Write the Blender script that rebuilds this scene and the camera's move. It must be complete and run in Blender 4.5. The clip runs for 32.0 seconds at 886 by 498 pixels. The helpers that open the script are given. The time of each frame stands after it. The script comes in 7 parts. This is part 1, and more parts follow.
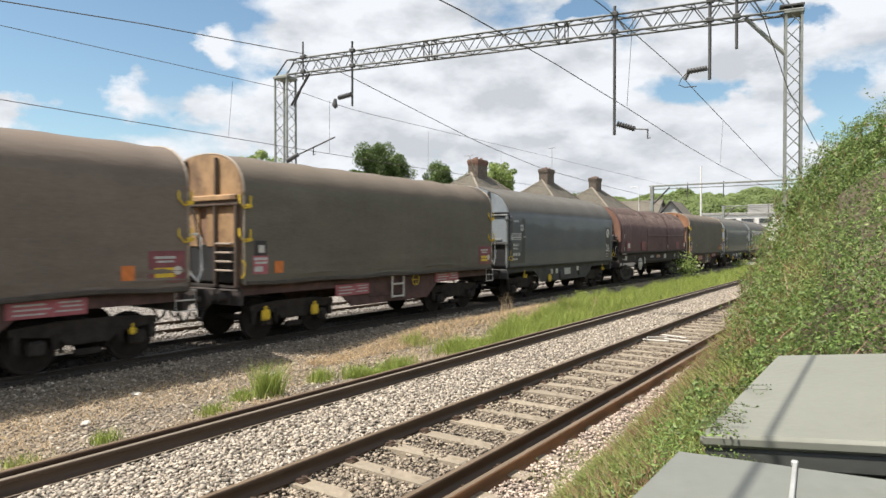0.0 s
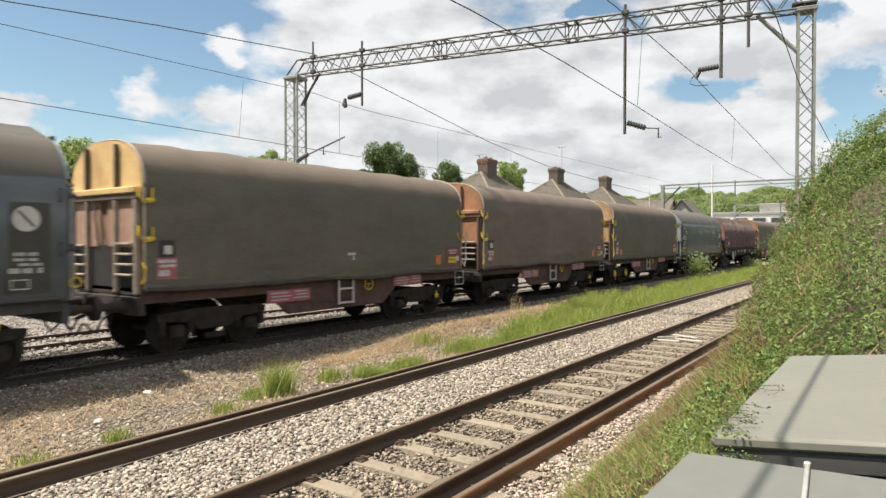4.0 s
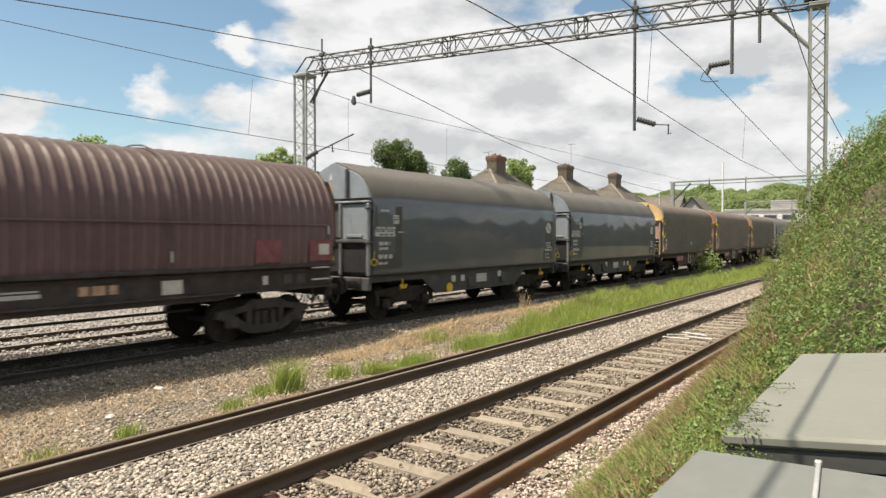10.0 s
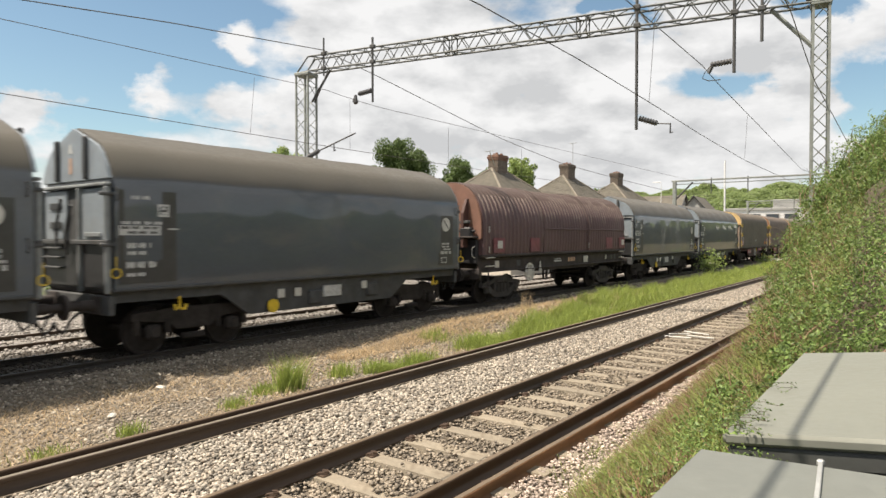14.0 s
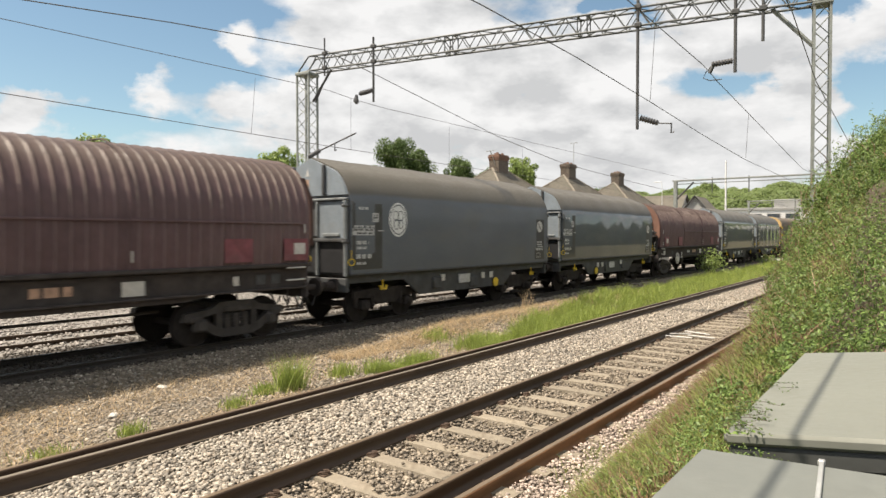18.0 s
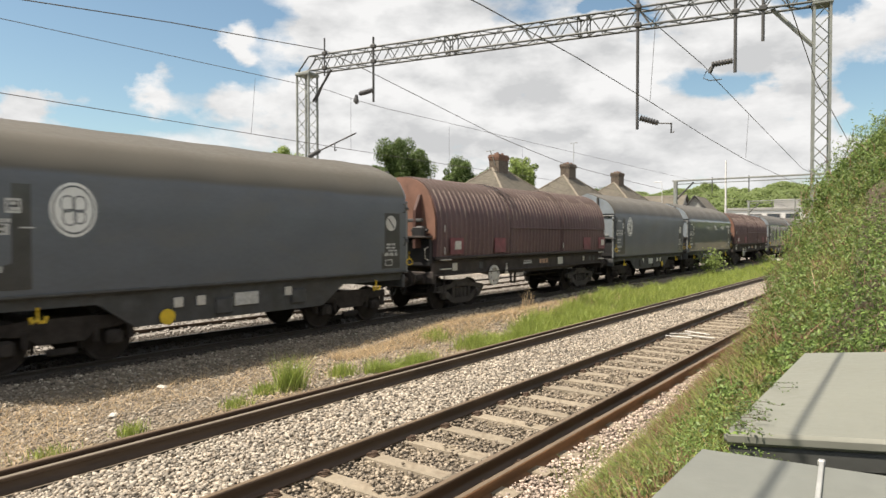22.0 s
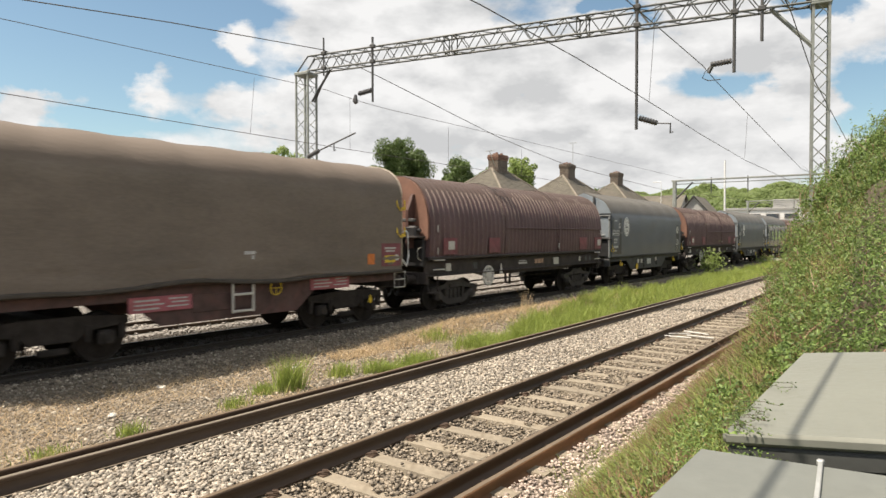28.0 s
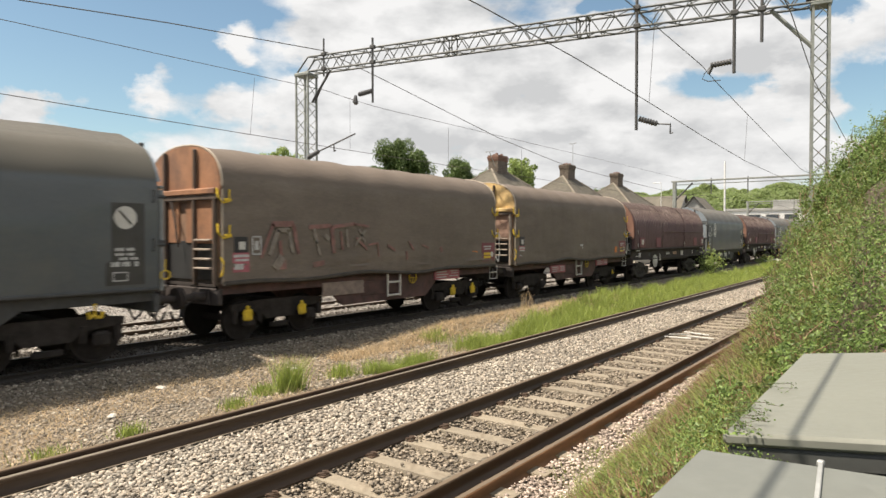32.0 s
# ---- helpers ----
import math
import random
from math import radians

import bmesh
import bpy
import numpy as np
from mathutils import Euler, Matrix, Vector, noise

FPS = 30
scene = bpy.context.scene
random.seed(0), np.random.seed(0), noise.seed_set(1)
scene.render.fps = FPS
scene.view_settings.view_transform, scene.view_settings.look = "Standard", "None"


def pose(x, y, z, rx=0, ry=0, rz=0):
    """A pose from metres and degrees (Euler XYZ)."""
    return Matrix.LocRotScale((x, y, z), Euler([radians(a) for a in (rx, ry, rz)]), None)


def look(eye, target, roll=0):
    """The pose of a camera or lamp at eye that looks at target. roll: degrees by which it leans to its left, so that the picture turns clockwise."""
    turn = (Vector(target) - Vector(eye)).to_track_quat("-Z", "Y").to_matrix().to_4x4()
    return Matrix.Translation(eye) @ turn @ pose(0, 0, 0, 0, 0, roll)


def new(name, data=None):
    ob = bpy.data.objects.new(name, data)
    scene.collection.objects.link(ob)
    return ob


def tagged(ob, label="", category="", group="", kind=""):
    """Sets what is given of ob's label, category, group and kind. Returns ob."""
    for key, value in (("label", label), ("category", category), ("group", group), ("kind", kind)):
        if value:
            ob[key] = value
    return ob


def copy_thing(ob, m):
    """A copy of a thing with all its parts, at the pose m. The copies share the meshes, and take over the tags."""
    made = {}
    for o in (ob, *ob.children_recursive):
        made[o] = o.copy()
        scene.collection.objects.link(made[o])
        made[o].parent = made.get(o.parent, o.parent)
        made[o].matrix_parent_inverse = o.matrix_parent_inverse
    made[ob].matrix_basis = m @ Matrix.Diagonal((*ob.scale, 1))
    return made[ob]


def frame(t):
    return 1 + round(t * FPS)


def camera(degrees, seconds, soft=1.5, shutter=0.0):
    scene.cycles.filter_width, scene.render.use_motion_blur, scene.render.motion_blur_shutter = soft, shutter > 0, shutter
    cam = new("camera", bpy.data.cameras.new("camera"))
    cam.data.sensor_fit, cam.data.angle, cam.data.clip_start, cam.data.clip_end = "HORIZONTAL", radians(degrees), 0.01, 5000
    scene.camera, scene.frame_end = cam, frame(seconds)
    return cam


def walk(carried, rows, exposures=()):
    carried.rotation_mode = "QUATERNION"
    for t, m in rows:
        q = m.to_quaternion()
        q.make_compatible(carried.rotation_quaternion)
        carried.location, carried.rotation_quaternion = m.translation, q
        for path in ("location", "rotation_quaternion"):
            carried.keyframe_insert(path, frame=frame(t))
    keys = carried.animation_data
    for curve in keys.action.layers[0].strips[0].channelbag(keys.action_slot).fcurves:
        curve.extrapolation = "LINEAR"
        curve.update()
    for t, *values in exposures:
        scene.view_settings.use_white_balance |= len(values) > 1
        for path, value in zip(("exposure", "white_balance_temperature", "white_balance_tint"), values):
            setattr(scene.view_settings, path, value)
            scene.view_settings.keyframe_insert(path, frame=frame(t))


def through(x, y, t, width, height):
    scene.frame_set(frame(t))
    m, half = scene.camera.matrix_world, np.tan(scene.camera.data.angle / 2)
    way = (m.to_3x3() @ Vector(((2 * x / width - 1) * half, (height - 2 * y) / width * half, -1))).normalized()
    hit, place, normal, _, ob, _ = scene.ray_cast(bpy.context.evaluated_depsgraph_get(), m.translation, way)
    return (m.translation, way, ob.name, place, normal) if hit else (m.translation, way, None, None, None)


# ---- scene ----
# The whole place lies along straight tracks that run to +y; rail tops at z = 0, the camera stands beside them.
EYE = (0.0, 0.0, 2.336)
CORNER = 1140.0
YAW, PITCH = 36.675, -1.175
TRAIN_X = -13.1


def aim(dx, dy):
    """The camera's pose when the view is turned by a small step, so that things lie dx further right and dy further down."""
    return pose(*EYE, 90 + PITCH + math.degrees(dy / CORNER), 0, YAW + math.degrees(dx / CORNER))


cam = camera(69.03, 32.0, soft=1.5, shutter=0.5)
PATH = [(0.0, -37, 8), (0.3, -41, 8), (0.5, -46, 8), (0.8, -58, 8), (1.0, -60, 8), (1.2, -56, 8), (1.5, -43, 8), (1.8, -30, 8), (2.0, -26, 8),
        (2.5, -23, 8), (3.5, -21, 7.5), (5.5, -15, 6), (6.0, -12.5, 6), (7.0, -10, 5.5), (8.0, -7.5, 3.2), (9.0, -6, 3), (10.0, -4.5, 2), (12.0, -2, 1.5),
        (14.0, -1.5, 0.4), (17.0, 0, 0), (20.0, 0, 0), (24.0, -0.5, 0), (25.0, -1.5, 0), (28.0, -1.5, 0), (30.0, -1.5, 0), (31.5, -1.5, 1), (32.0, -1.5, 1.2)]
walk(cam, [(t, aim(dx, dy)) for t, dx, dy in PATH],
     exposures=[(0.0, 1.06, 6500, 10.5), (1.5, 1.05, 6600, 10.5), (3.5, 1.04, 6750, 11), (5.5, 1.03, 6820, 11), (32.0, 1.03, 6950, 11)])

# ---- world, sun ----
SUN = Vector((-0.33, -0.40, 1.0)).normalized()


def nodes_of(tree):
    n, l = tree.nodes, tree.links

    def add(kind, inputs=(), **props):
        node = n.new(kind)
        for k, v in props.items():
            if k == "operation":
                node.operation = v
            elif k == "data_type":
                node.data_type = v
            elif k == "blend_type":
                node.blend_type = v
            elif k == "interpolation_type":
                node.interpolation_type = v
        for k, v in dict(inputs).items():
            if isinstance(v, bpy.types.NodeSocket):
                l.new(v, node.inputs[k])
            else:
                node.inputs[k].default_value = v
        return node
    return add, l


def ramp(add, fac, stops):
    node = add("ShaderNodeValToRGB", {0: fac})
    els = node.color_ramp.elements
    while len(els) < len(stops):
        els.new(0.5)
    for e, (p, c) in zip(els, stops):
        e.position = p
        e.color = c if len(c) == 4 else (*c, 1)
    return node.outputs[0]


def make_world():
    world = bpy.data.worlds.new("sky")
    scene.world = world
    world.use_nodes = True
    world.node_tree.nodes.clear()
    add, l = nodes_of(world.node_tree)
    sky = add("ShaderNodeTexSky")
    sky.sky_type, sky.sun_disc = "NISHITA", False
    sky.sun_elevation, sky.sun_rotation = math.asin(SUN.z), math.atan2(SUN.x, SUN.y)
    sky.air_density, sky.dust_density, sky.ozone_density = 1.0, 0.6, 1.6
    co = add("ShaderNodeTexCoord").outputs["Generated"]
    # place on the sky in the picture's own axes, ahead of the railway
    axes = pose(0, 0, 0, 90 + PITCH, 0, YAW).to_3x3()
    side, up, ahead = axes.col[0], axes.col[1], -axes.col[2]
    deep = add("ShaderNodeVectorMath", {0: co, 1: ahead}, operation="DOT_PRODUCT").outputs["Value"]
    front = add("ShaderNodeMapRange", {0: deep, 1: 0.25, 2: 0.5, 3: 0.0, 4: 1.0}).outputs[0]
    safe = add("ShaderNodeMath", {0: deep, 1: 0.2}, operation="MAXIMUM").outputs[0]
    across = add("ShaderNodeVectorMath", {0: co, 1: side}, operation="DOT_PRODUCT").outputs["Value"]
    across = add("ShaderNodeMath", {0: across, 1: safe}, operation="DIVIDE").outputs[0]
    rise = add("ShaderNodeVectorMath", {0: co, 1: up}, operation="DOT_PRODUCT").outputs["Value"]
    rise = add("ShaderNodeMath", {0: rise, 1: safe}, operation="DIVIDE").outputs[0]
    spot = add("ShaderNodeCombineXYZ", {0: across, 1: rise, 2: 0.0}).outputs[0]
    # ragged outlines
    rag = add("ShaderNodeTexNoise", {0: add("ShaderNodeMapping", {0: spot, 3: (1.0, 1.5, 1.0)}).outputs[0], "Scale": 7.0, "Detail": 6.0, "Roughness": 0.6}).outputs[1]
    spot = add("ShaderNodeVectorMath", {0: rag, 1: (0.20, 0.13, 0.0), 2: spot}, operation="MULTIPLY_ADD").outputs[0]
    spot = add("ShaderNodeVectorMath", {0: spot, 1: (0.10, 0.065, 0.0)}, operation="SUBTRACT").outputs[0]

    def field(lift):
        """Thickness of the cloud, read a little higher in the sky by lift."""
        at = add("ShaderNodeVectorMath", {0: co, 1: up * lift}, operation="ADD").outputs[0]
        flat = add("ShaderNodeMapping", {0: at, 1: (0.35, 0.2, 0.0), 2: (0, 0, 0.4), 3: (1.0, 1.0, 2.6)}).outputs[0]
        big = add("ShaderNodeTexNoise", {0: flat, "Scale": 2.3, "Detail": 9.0, "Roughness": 0.58, "Distortion": 0.1}).outputs[0]
        puff = add("ShaderNodeTexNoise", {0: add("ShaderNodeMapping", {0: at, 3: (1.0, 1.0, 1.7)}).outputs[0], "Scale": 9.0, "Detail": 7.0, "Roughness": 0.55}).outputs[0]
        puff = add("ShaderNodeMath", {0: puff, 1: 0.42, 2: -0.21}, operation="MULTIPLY_ADD").outputs[0]
        return add("ShaderNodeMath", {0: big, 1: puff}, operation="ADD").outputs[0]

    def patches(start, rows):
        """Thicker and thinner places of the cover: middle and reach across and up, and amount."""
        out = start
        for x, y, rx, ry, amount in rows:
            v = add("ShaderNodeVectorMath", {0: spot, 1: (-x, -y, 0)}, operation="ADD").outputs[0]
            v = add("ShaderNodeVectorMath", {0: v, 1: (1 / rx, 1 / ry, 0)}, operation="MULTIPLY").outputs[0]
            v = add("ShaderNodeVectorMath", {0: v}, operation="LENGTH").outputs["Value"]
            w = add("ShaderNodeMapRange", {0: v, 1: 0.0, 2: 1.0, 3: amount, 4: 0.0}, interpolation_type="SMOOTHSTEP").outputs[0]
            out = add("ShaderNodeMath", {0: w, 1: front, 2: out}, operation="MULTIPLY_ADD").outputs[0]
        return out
    here = field(0.0)
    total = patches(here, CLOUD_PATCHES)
    cover = ramp(add, total, [(0.345, (0, 0, 0)), (0.415, (0.45,) * 3), (0.50, (1, 1, 1))])
    # sunlit tops, grey undersides
    relief = add("ShaderNodeMath", {0: here, 1: field(0.028)}, operation="SUBTRACT").outputs[0]
    low = add("ShaderNodeMapping", {0: co, 1: (0.1, 0.3, 0.05), 3: (1.0, 1.0, 2.4)}).outputs[0]
    shade = add("ShaderNodeTexNoise", {0: low, "Scale": 7.0, "Detail": 6.0, "Roughness": 0.58}).outputs[0]
    shade = add("ShaderNodeMath", {0: relief, 1: 1.3, 2: shade}, operation="MULTIPLY_ADD").outputs[0]
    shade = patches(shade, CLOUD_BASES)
    grey = ramp(add, shade, [(0.29, CLOUD_DARK), (0.46, [0.45 * a + 0.55 * b for a, b in zip(CLOUD_DARK, CLOUD_LIGHT)]), (0.63, CLOUD_LIGHT)])
    sky_c = add("ShaderNodeMix", {0: 1.0, 6: sky.outputs[0], 7: SKY_TINT}, data_type="RGBA", blend_type="MULTIPLY").outputs[2]
    mix = add("ShaderNodeMix", {0: cover, 6: sky_c, 7: grey}, data_type="RGBA").outputs[2]
    bg = add("ShaderNodeBackground", {0: mix, 1: 0.112})
    add("ShaderNodeOutputWorld", {0: bg.outputs[0]})


SKY_TINT = (0.62, 0.67, 0.62, 1)
CLOUD_DARK, CLOUD_LIGHT = (2.66, 2.80, 2.98), (3.92, 4.07, 4.26)
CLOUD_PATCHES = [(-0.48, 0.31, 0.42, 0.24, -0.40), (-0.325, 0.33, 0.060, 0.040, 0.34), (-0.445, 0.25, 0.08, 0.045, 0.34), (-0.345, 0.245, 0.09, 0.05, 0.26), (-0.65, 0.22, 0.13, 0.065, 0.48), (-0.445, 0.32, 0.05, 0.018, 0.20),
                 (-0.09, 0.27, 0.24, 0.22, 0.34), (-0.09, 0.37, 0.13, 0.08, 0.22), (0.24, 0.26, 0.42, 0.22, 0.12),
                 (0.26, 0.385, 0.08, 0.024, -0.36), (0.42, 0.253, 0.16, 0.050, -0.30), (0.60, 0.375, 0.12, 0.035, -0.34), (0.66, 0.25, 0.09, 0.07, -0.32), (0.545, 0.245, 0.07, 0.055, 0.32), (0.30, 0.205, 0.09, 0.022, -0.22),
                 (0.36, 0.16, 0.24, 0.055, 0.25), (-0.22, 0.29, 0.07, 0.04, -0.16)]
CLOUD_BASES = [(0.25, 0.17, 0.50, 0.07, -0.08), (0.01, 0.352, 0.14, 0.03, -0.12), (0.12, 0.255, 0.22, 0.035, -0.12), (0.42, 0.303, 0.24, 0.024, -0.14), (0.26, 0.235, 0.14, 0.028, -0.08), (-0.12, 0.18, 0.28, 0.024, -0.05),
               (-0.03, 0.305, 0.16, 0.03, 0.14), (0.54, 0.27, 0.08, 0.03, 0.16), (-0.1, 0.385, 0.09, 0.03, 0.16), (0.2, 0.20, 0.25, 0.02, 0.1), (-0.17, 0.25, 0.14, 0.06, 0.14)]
make_world()
sun = new("sun", bpy.data.lights.new("sun", "SUN"))
sun.data.energy, sun.data.angle, sun.data.color = 4.15, radians(0.3), (1.0, 0.92, 0.81)
sun.matrix_world = look(SUN * 50, (0, 0, 0))


# ---- materials ----
def material(name, base, rough=0.6, metal=0.0, vary=0.25, scale=3.0, bump=0.0, bump_scale=40.0, stain=None, stain_amount=0.0, stain_scale=1.5,
             island=0.0, object_random=0.0, stretch=(1, 1, 1), grain=0.15, stain_lo=0.5, coords="Object", spec=0.5, dust=None, coat=0.0):
    """A surface with broad stains, fine grain and relief."""
    m = bpy.data.materials.new(name)
    m.use_nodes = True
    m.node_tree.nodes.clear()
    add, l = nodes_of(m.node_tree)
    co = add("ShaderNodeTexCoord").outputs[coords]
    mp = add("ShaderNodeMapping", {0: co, 3: stretch}).outputs[0]
    broad = add("ShaderNodeTexNoise", {0: mp, "Scale": scale, "Detail": 5.0, "Roughness": 0.6}).outputs[0]
    fine = add("ShaderNodeTexNoise", {0: mp, "Scale": scale * 14, "Detail": 4.0, "Roughness": 0.65}).outputs[0]
    lo, hi = [c * (1 - vary) for c in base], [min(1, c * (1 + vary)) for c in base]
    col = ramp(add, broad, [(0.3, lo), (0.7, hi)])
    g = ramp(add, fine, [(0.3, (1 - grain,) * 3), (0.7, (1 + grain * 0.6,) * 3)])
    col = add("ShaderNodeMix", {0: 1.0, 6: col, 7: g}, data_type="RGBA", blend_type="MULTIPLY").outputs[2]
    if stain:
        s = add("ShaderNodeTexNoise", {0: mp, "Scale": stain_scale, "Detail": 7.0, "Roughness": 0.65, "Distortion": 0.6}).outputs[0]
        f = ramp(add, s, [(stain_lo - 0.02, (0, 0, 0)), (stain_lo + 0.2, (stain_amount,) * 3)])
        col = add("ShaderNodeMix", {0: f, 6: col, 7: (*stain, 1)}, data_type="RGBA").outputs[2]
    if dust:
        # settled dust on the crown of a hood, with a ragged lower edge
        z = add("ShaderNodeSeparateXYZ", {0: co}).outputs[2]
        w = add("ShaderNodeMath", {0: broad, 1: 0.16, 2: 0.12}, operation="MULTIPLY_ADD").outputs[0]
        w = add("ShaderNodeMath", {0: z, 1: w}, operation="ADD").outputs[0]
        f = add("ShaderNodeMapRange", {0: w, 1: dust[1] + 0.2, 2: dust[2] + 0.2, 3: 0.0, 4: dust[3]}).outputs[0]
        col = add("ShaderNodeMix", {0: f, 6: col, 7: (*dust[0], 1)}, data_type="RGBA").outputs[2]
    if island or object_random:
        r = add("ShaderNodeNewGeometry").outputs["Random Per Island"] if island else add("ShaderNodeObjectInfo").outputs["Random"]
        k = island or object_random
        v = ramp(add, r, [(0.0, (1 - k,) * 3), (0.5, (1.0,) * 3), (1.0, (1 + k,) * 3)])
        col = add("ShaderNodeMix", {0: 1.0, 6: col, 7: v}, data_type="RGBA", blend_type="MULTIPLY").outputs[2]
    gloss = coat
    if dust and coat:
        gloss = add("ShaderNodeMapRange", {0: f, 1: 0.0, 2: 0.4, 3: coat, 4: 0.0}).outputs[0]
    ro = add("ShaderNodeMapRange", {0: fine, 1: 0.2, 2: 0.8, 3: max(0.05, rough - 0.12), 4: min(1, rough + 0.12)}).outputs[0]
    b = add("ShaderNodeBsdfPrincipled", {"Base Color": col, "Roughness": ro, "Metallic": metal, "Specular IOR Level": spec, "Coat Weight": gloss, "Coat Roughness": 0.06})
    if bump:
        bn = add("ShaderNodeTexNoise", {0: mp, "Scale": bump_scale, "Detail": 5.0, "Roughness": 0.6}).outputs[0]
        l.new(add("ShaderNodeBump", {"Height": bn, "Strength": bump, "Distance": 0.02}).outputs[0], b.inputs["Normal"])
    add("ShaderNodeOutputMaterial", {0: b.outputs[0]})
    return m


def leaf_material(name, base, vary=0.35, through=0.25):
    m = bpy.data.materials.new(name)
    m.use_nodes = True
    m.node_tree.nodes.clear()
    add, l = nodes_of(m.node_tree)
    r = add("ShaderNodeNewGeometry").outputs["Random Per Island"]
    lo = [c * (1 - vary) for c in base]
    hi = [base[0] * (1 + vary) * 1.08, base[1] * (1 + vary), base[2] * (1 + vary)]
    col = ramp(add, r, [(0.0, lo), (0.55, base), (1.0, hi)])
    b = add("ShaderNodeBsdfPrincipled", {"Base Color": col, "Roughness": 0.5, "Specular IOR Level": 0.35})
    t = add("ShaderNodeBsdfTranslucent", {0: col})
    mix = add("ShaderNodeMixShader", {0: through, 1: b.outputs[0], 2: t.outputs[0]})
    add("ShaderNodeOutputMaterial", {0: mix.outputs[0]})
    return m


MAT = {}
MAT["stone"] = material("ballast_stone", (0.335, 0.300, 0.252), 0.88, vary=0.25, scale=9, island=0.55, grain=0.3)
MAT["stone_pale"] = material("pale_ballast_stone", (0.31, 0.285, 0.26), 0.85, vary=0.15, scale=9, island=0.35, grain=0.2)
MAT["stone_bed"] = material("dusty_packed_stone", (0.255, 0.215, 0.168), 0.88, vary=0.25, scale=9, island=0.5, grain=0.3)
MAT["ballast"] = material("ballast_bed", (0.185, 0.155, 0.122), 0.9, vary=0.35, scale=14, bump=1.0, bump_scale=28, grain=0.5)
MAT["ballast_pale"] = material("pale_ballast_bed", (0.22, 0.205, 0.185), 0.9, vary=0.3, scale=14, bump=1.0, bump_scale=24, grain=0.45)
# bed and stones below the train: oil plus the train's shade in one colour
MAT["ballast_shaded"] = material("oily_shaded_ballast_bed", (0.050, 0.043, 0.036), 0.9, vary=0.3, scale=12, bump=1.0, bump_scale=26, grain=0.4)
MAT["stone_shaded"] = material("oily_shaded_ballast_stone", (0.068, 0.057, 0.047), 0.85, vary=0.2, scale=9, island=0.4)
MAT["grit"] = material("cess_grit", (0.175, 0.143, 0.105), 0.9, vary=0.3, scale=0.7, bump=0.8, bump_scale=36, stain=(0.25, 0.20, 0.14), stain_amount=0.6, stain_scale=0.35, grain=0.6)
MAT["pebble"] = material("cess_pebble", (0.212, 0.180, 0.142), 0.85, vary=0.2, scale=9, island=0.6)
MAT["stone_tan"] = material("tan_ballast_stone", (0.33, 0.28, 0.225), 0.85, vary=0.2, scale=9, island=0.6, grain=0.25)
MAT["chip"] = material("pale_chip", (0.34, 0.305, 0.25), 0.85, vary=0.2, scale=9, island=0.5)
MAT["rail_brown"] = material("dark_brown_rail", (0.075, 0.046, 0.030), 0.7, 0.1, vary=0.3, scale=5, stretch=(1, 0.2, 1), stain=(0.06, 0.038, 0.026), stain_amount=0.7, stain_scale=2)
MAT["rail_shaded"] = material("shaded_rail", (0.035, 0.029, 0.025), 0.6, 0.2, vary=0.3, scale=5, stretch=(1, 0.2, 1))
MAT["soil"] = material("bank_soil", (0.12, 0.10, 0.06), 0.95, vary=0.35, scale=2, bump=0.7, bump_scale=20, stain=(0.07, 0.10, 0.03), stain_amount=0.8, stain_scale=0.8)
MAT["field"] = material("far_ground", (0.09, 0.10, 0.05), 0.95, vary=0.3, scale=0.05, bump=0.3, bump_scale=3)
MAT["rail"] = material("brown_rail_steel", (0.064, 0.042, 0.028), 0.6, 0.2, vary=0.25, scale=4, stretch=(1, 0.15, 1), stain=(0.095, 0.058, 0.036), stain_amount=0.5, stain_scale=3)
MAT["rail_rust"] = material("rusty_rail", (0.225, 0.116, 0.058), 0.75, 0.1, vary=0.3, scale=5, stretch=(1, 0.2, 1), stain=(0.10, 0.055, 0.03), stain_amount=0.7, stain_scale=2)
MAT["rail_top"] = material("polished_rail_head", (0.36, 0.31, 0.25), 0.42, 0.6, vary=0.12, scale=6, stretch=(1, 0.05, 1))
MAT["rail_dull"] = material("dull_rail_head", (0.21, 0.155, 0.105), 0.5, 0.5, vary=0.2, scale=6, stretch=(1, 0.1, 1))
MAT["concrete"] = material("concrete_sleeper", (0.245, 0.210, 0.160), 0.9, vary=0.2, scale=5, bump=0.4, bump_scale=60, stain=(0.15, 0.12, 0.085), stain_amount=0.8, stain_scale=5, object_random=0.15)
MAT["wood_sleeper"] = material("timber_sleeper", (0.12, 0.095, 0.075), 0.9, vary=0.3, scale=4, bump=0.5, bump_scale=50)
MAT["galv"] = material("galvanised_steel", (0.40, 0.41, 0.40), 0.55, 0.35, vary=0.15, scale=5, stain=(0.22, 0.22, 0.21), stain_amount=0.5)
MAT["mast"] = material("weathered_mast_steel", (0.255, 0.272, 0.255), 0.6, 0.2, vary=0.2, scale=4, stain=(0.14, 0.14, 0.125), stain_amount=0.5)
MAT["boom_steel"] = material("dull_boom_steel", (0.125, 0.133, 0.132), 0.65, 0.2, vary=0.2, scale=4, stain=(0.08, 0.08, 0.075), stain_amount=0.5)
MAT["dark_panel"] = material("dark_lettering_panel", (0.052, 0.052, 0.051), 0.5, vary=0.15, scale=3, stain=(0.066, 0.064, 0.060), stain_amount=0.5, coat=0.4, spec=0.3)
MAT["dark_steel"] = material("dark_steel", (0.09, 0.09, 0.09), 0.6, 0.4, vary=0.2, scale=5)
MAT["wire"] = material("copper_wire", (0.10, 0.09, 0.08), 0.55, 0.5, vary=0.1)
MAT["insulator"] = material("brown_insulator", (0.085, 0.085, 0.088), 0.35, vary=0.2, scale=8)
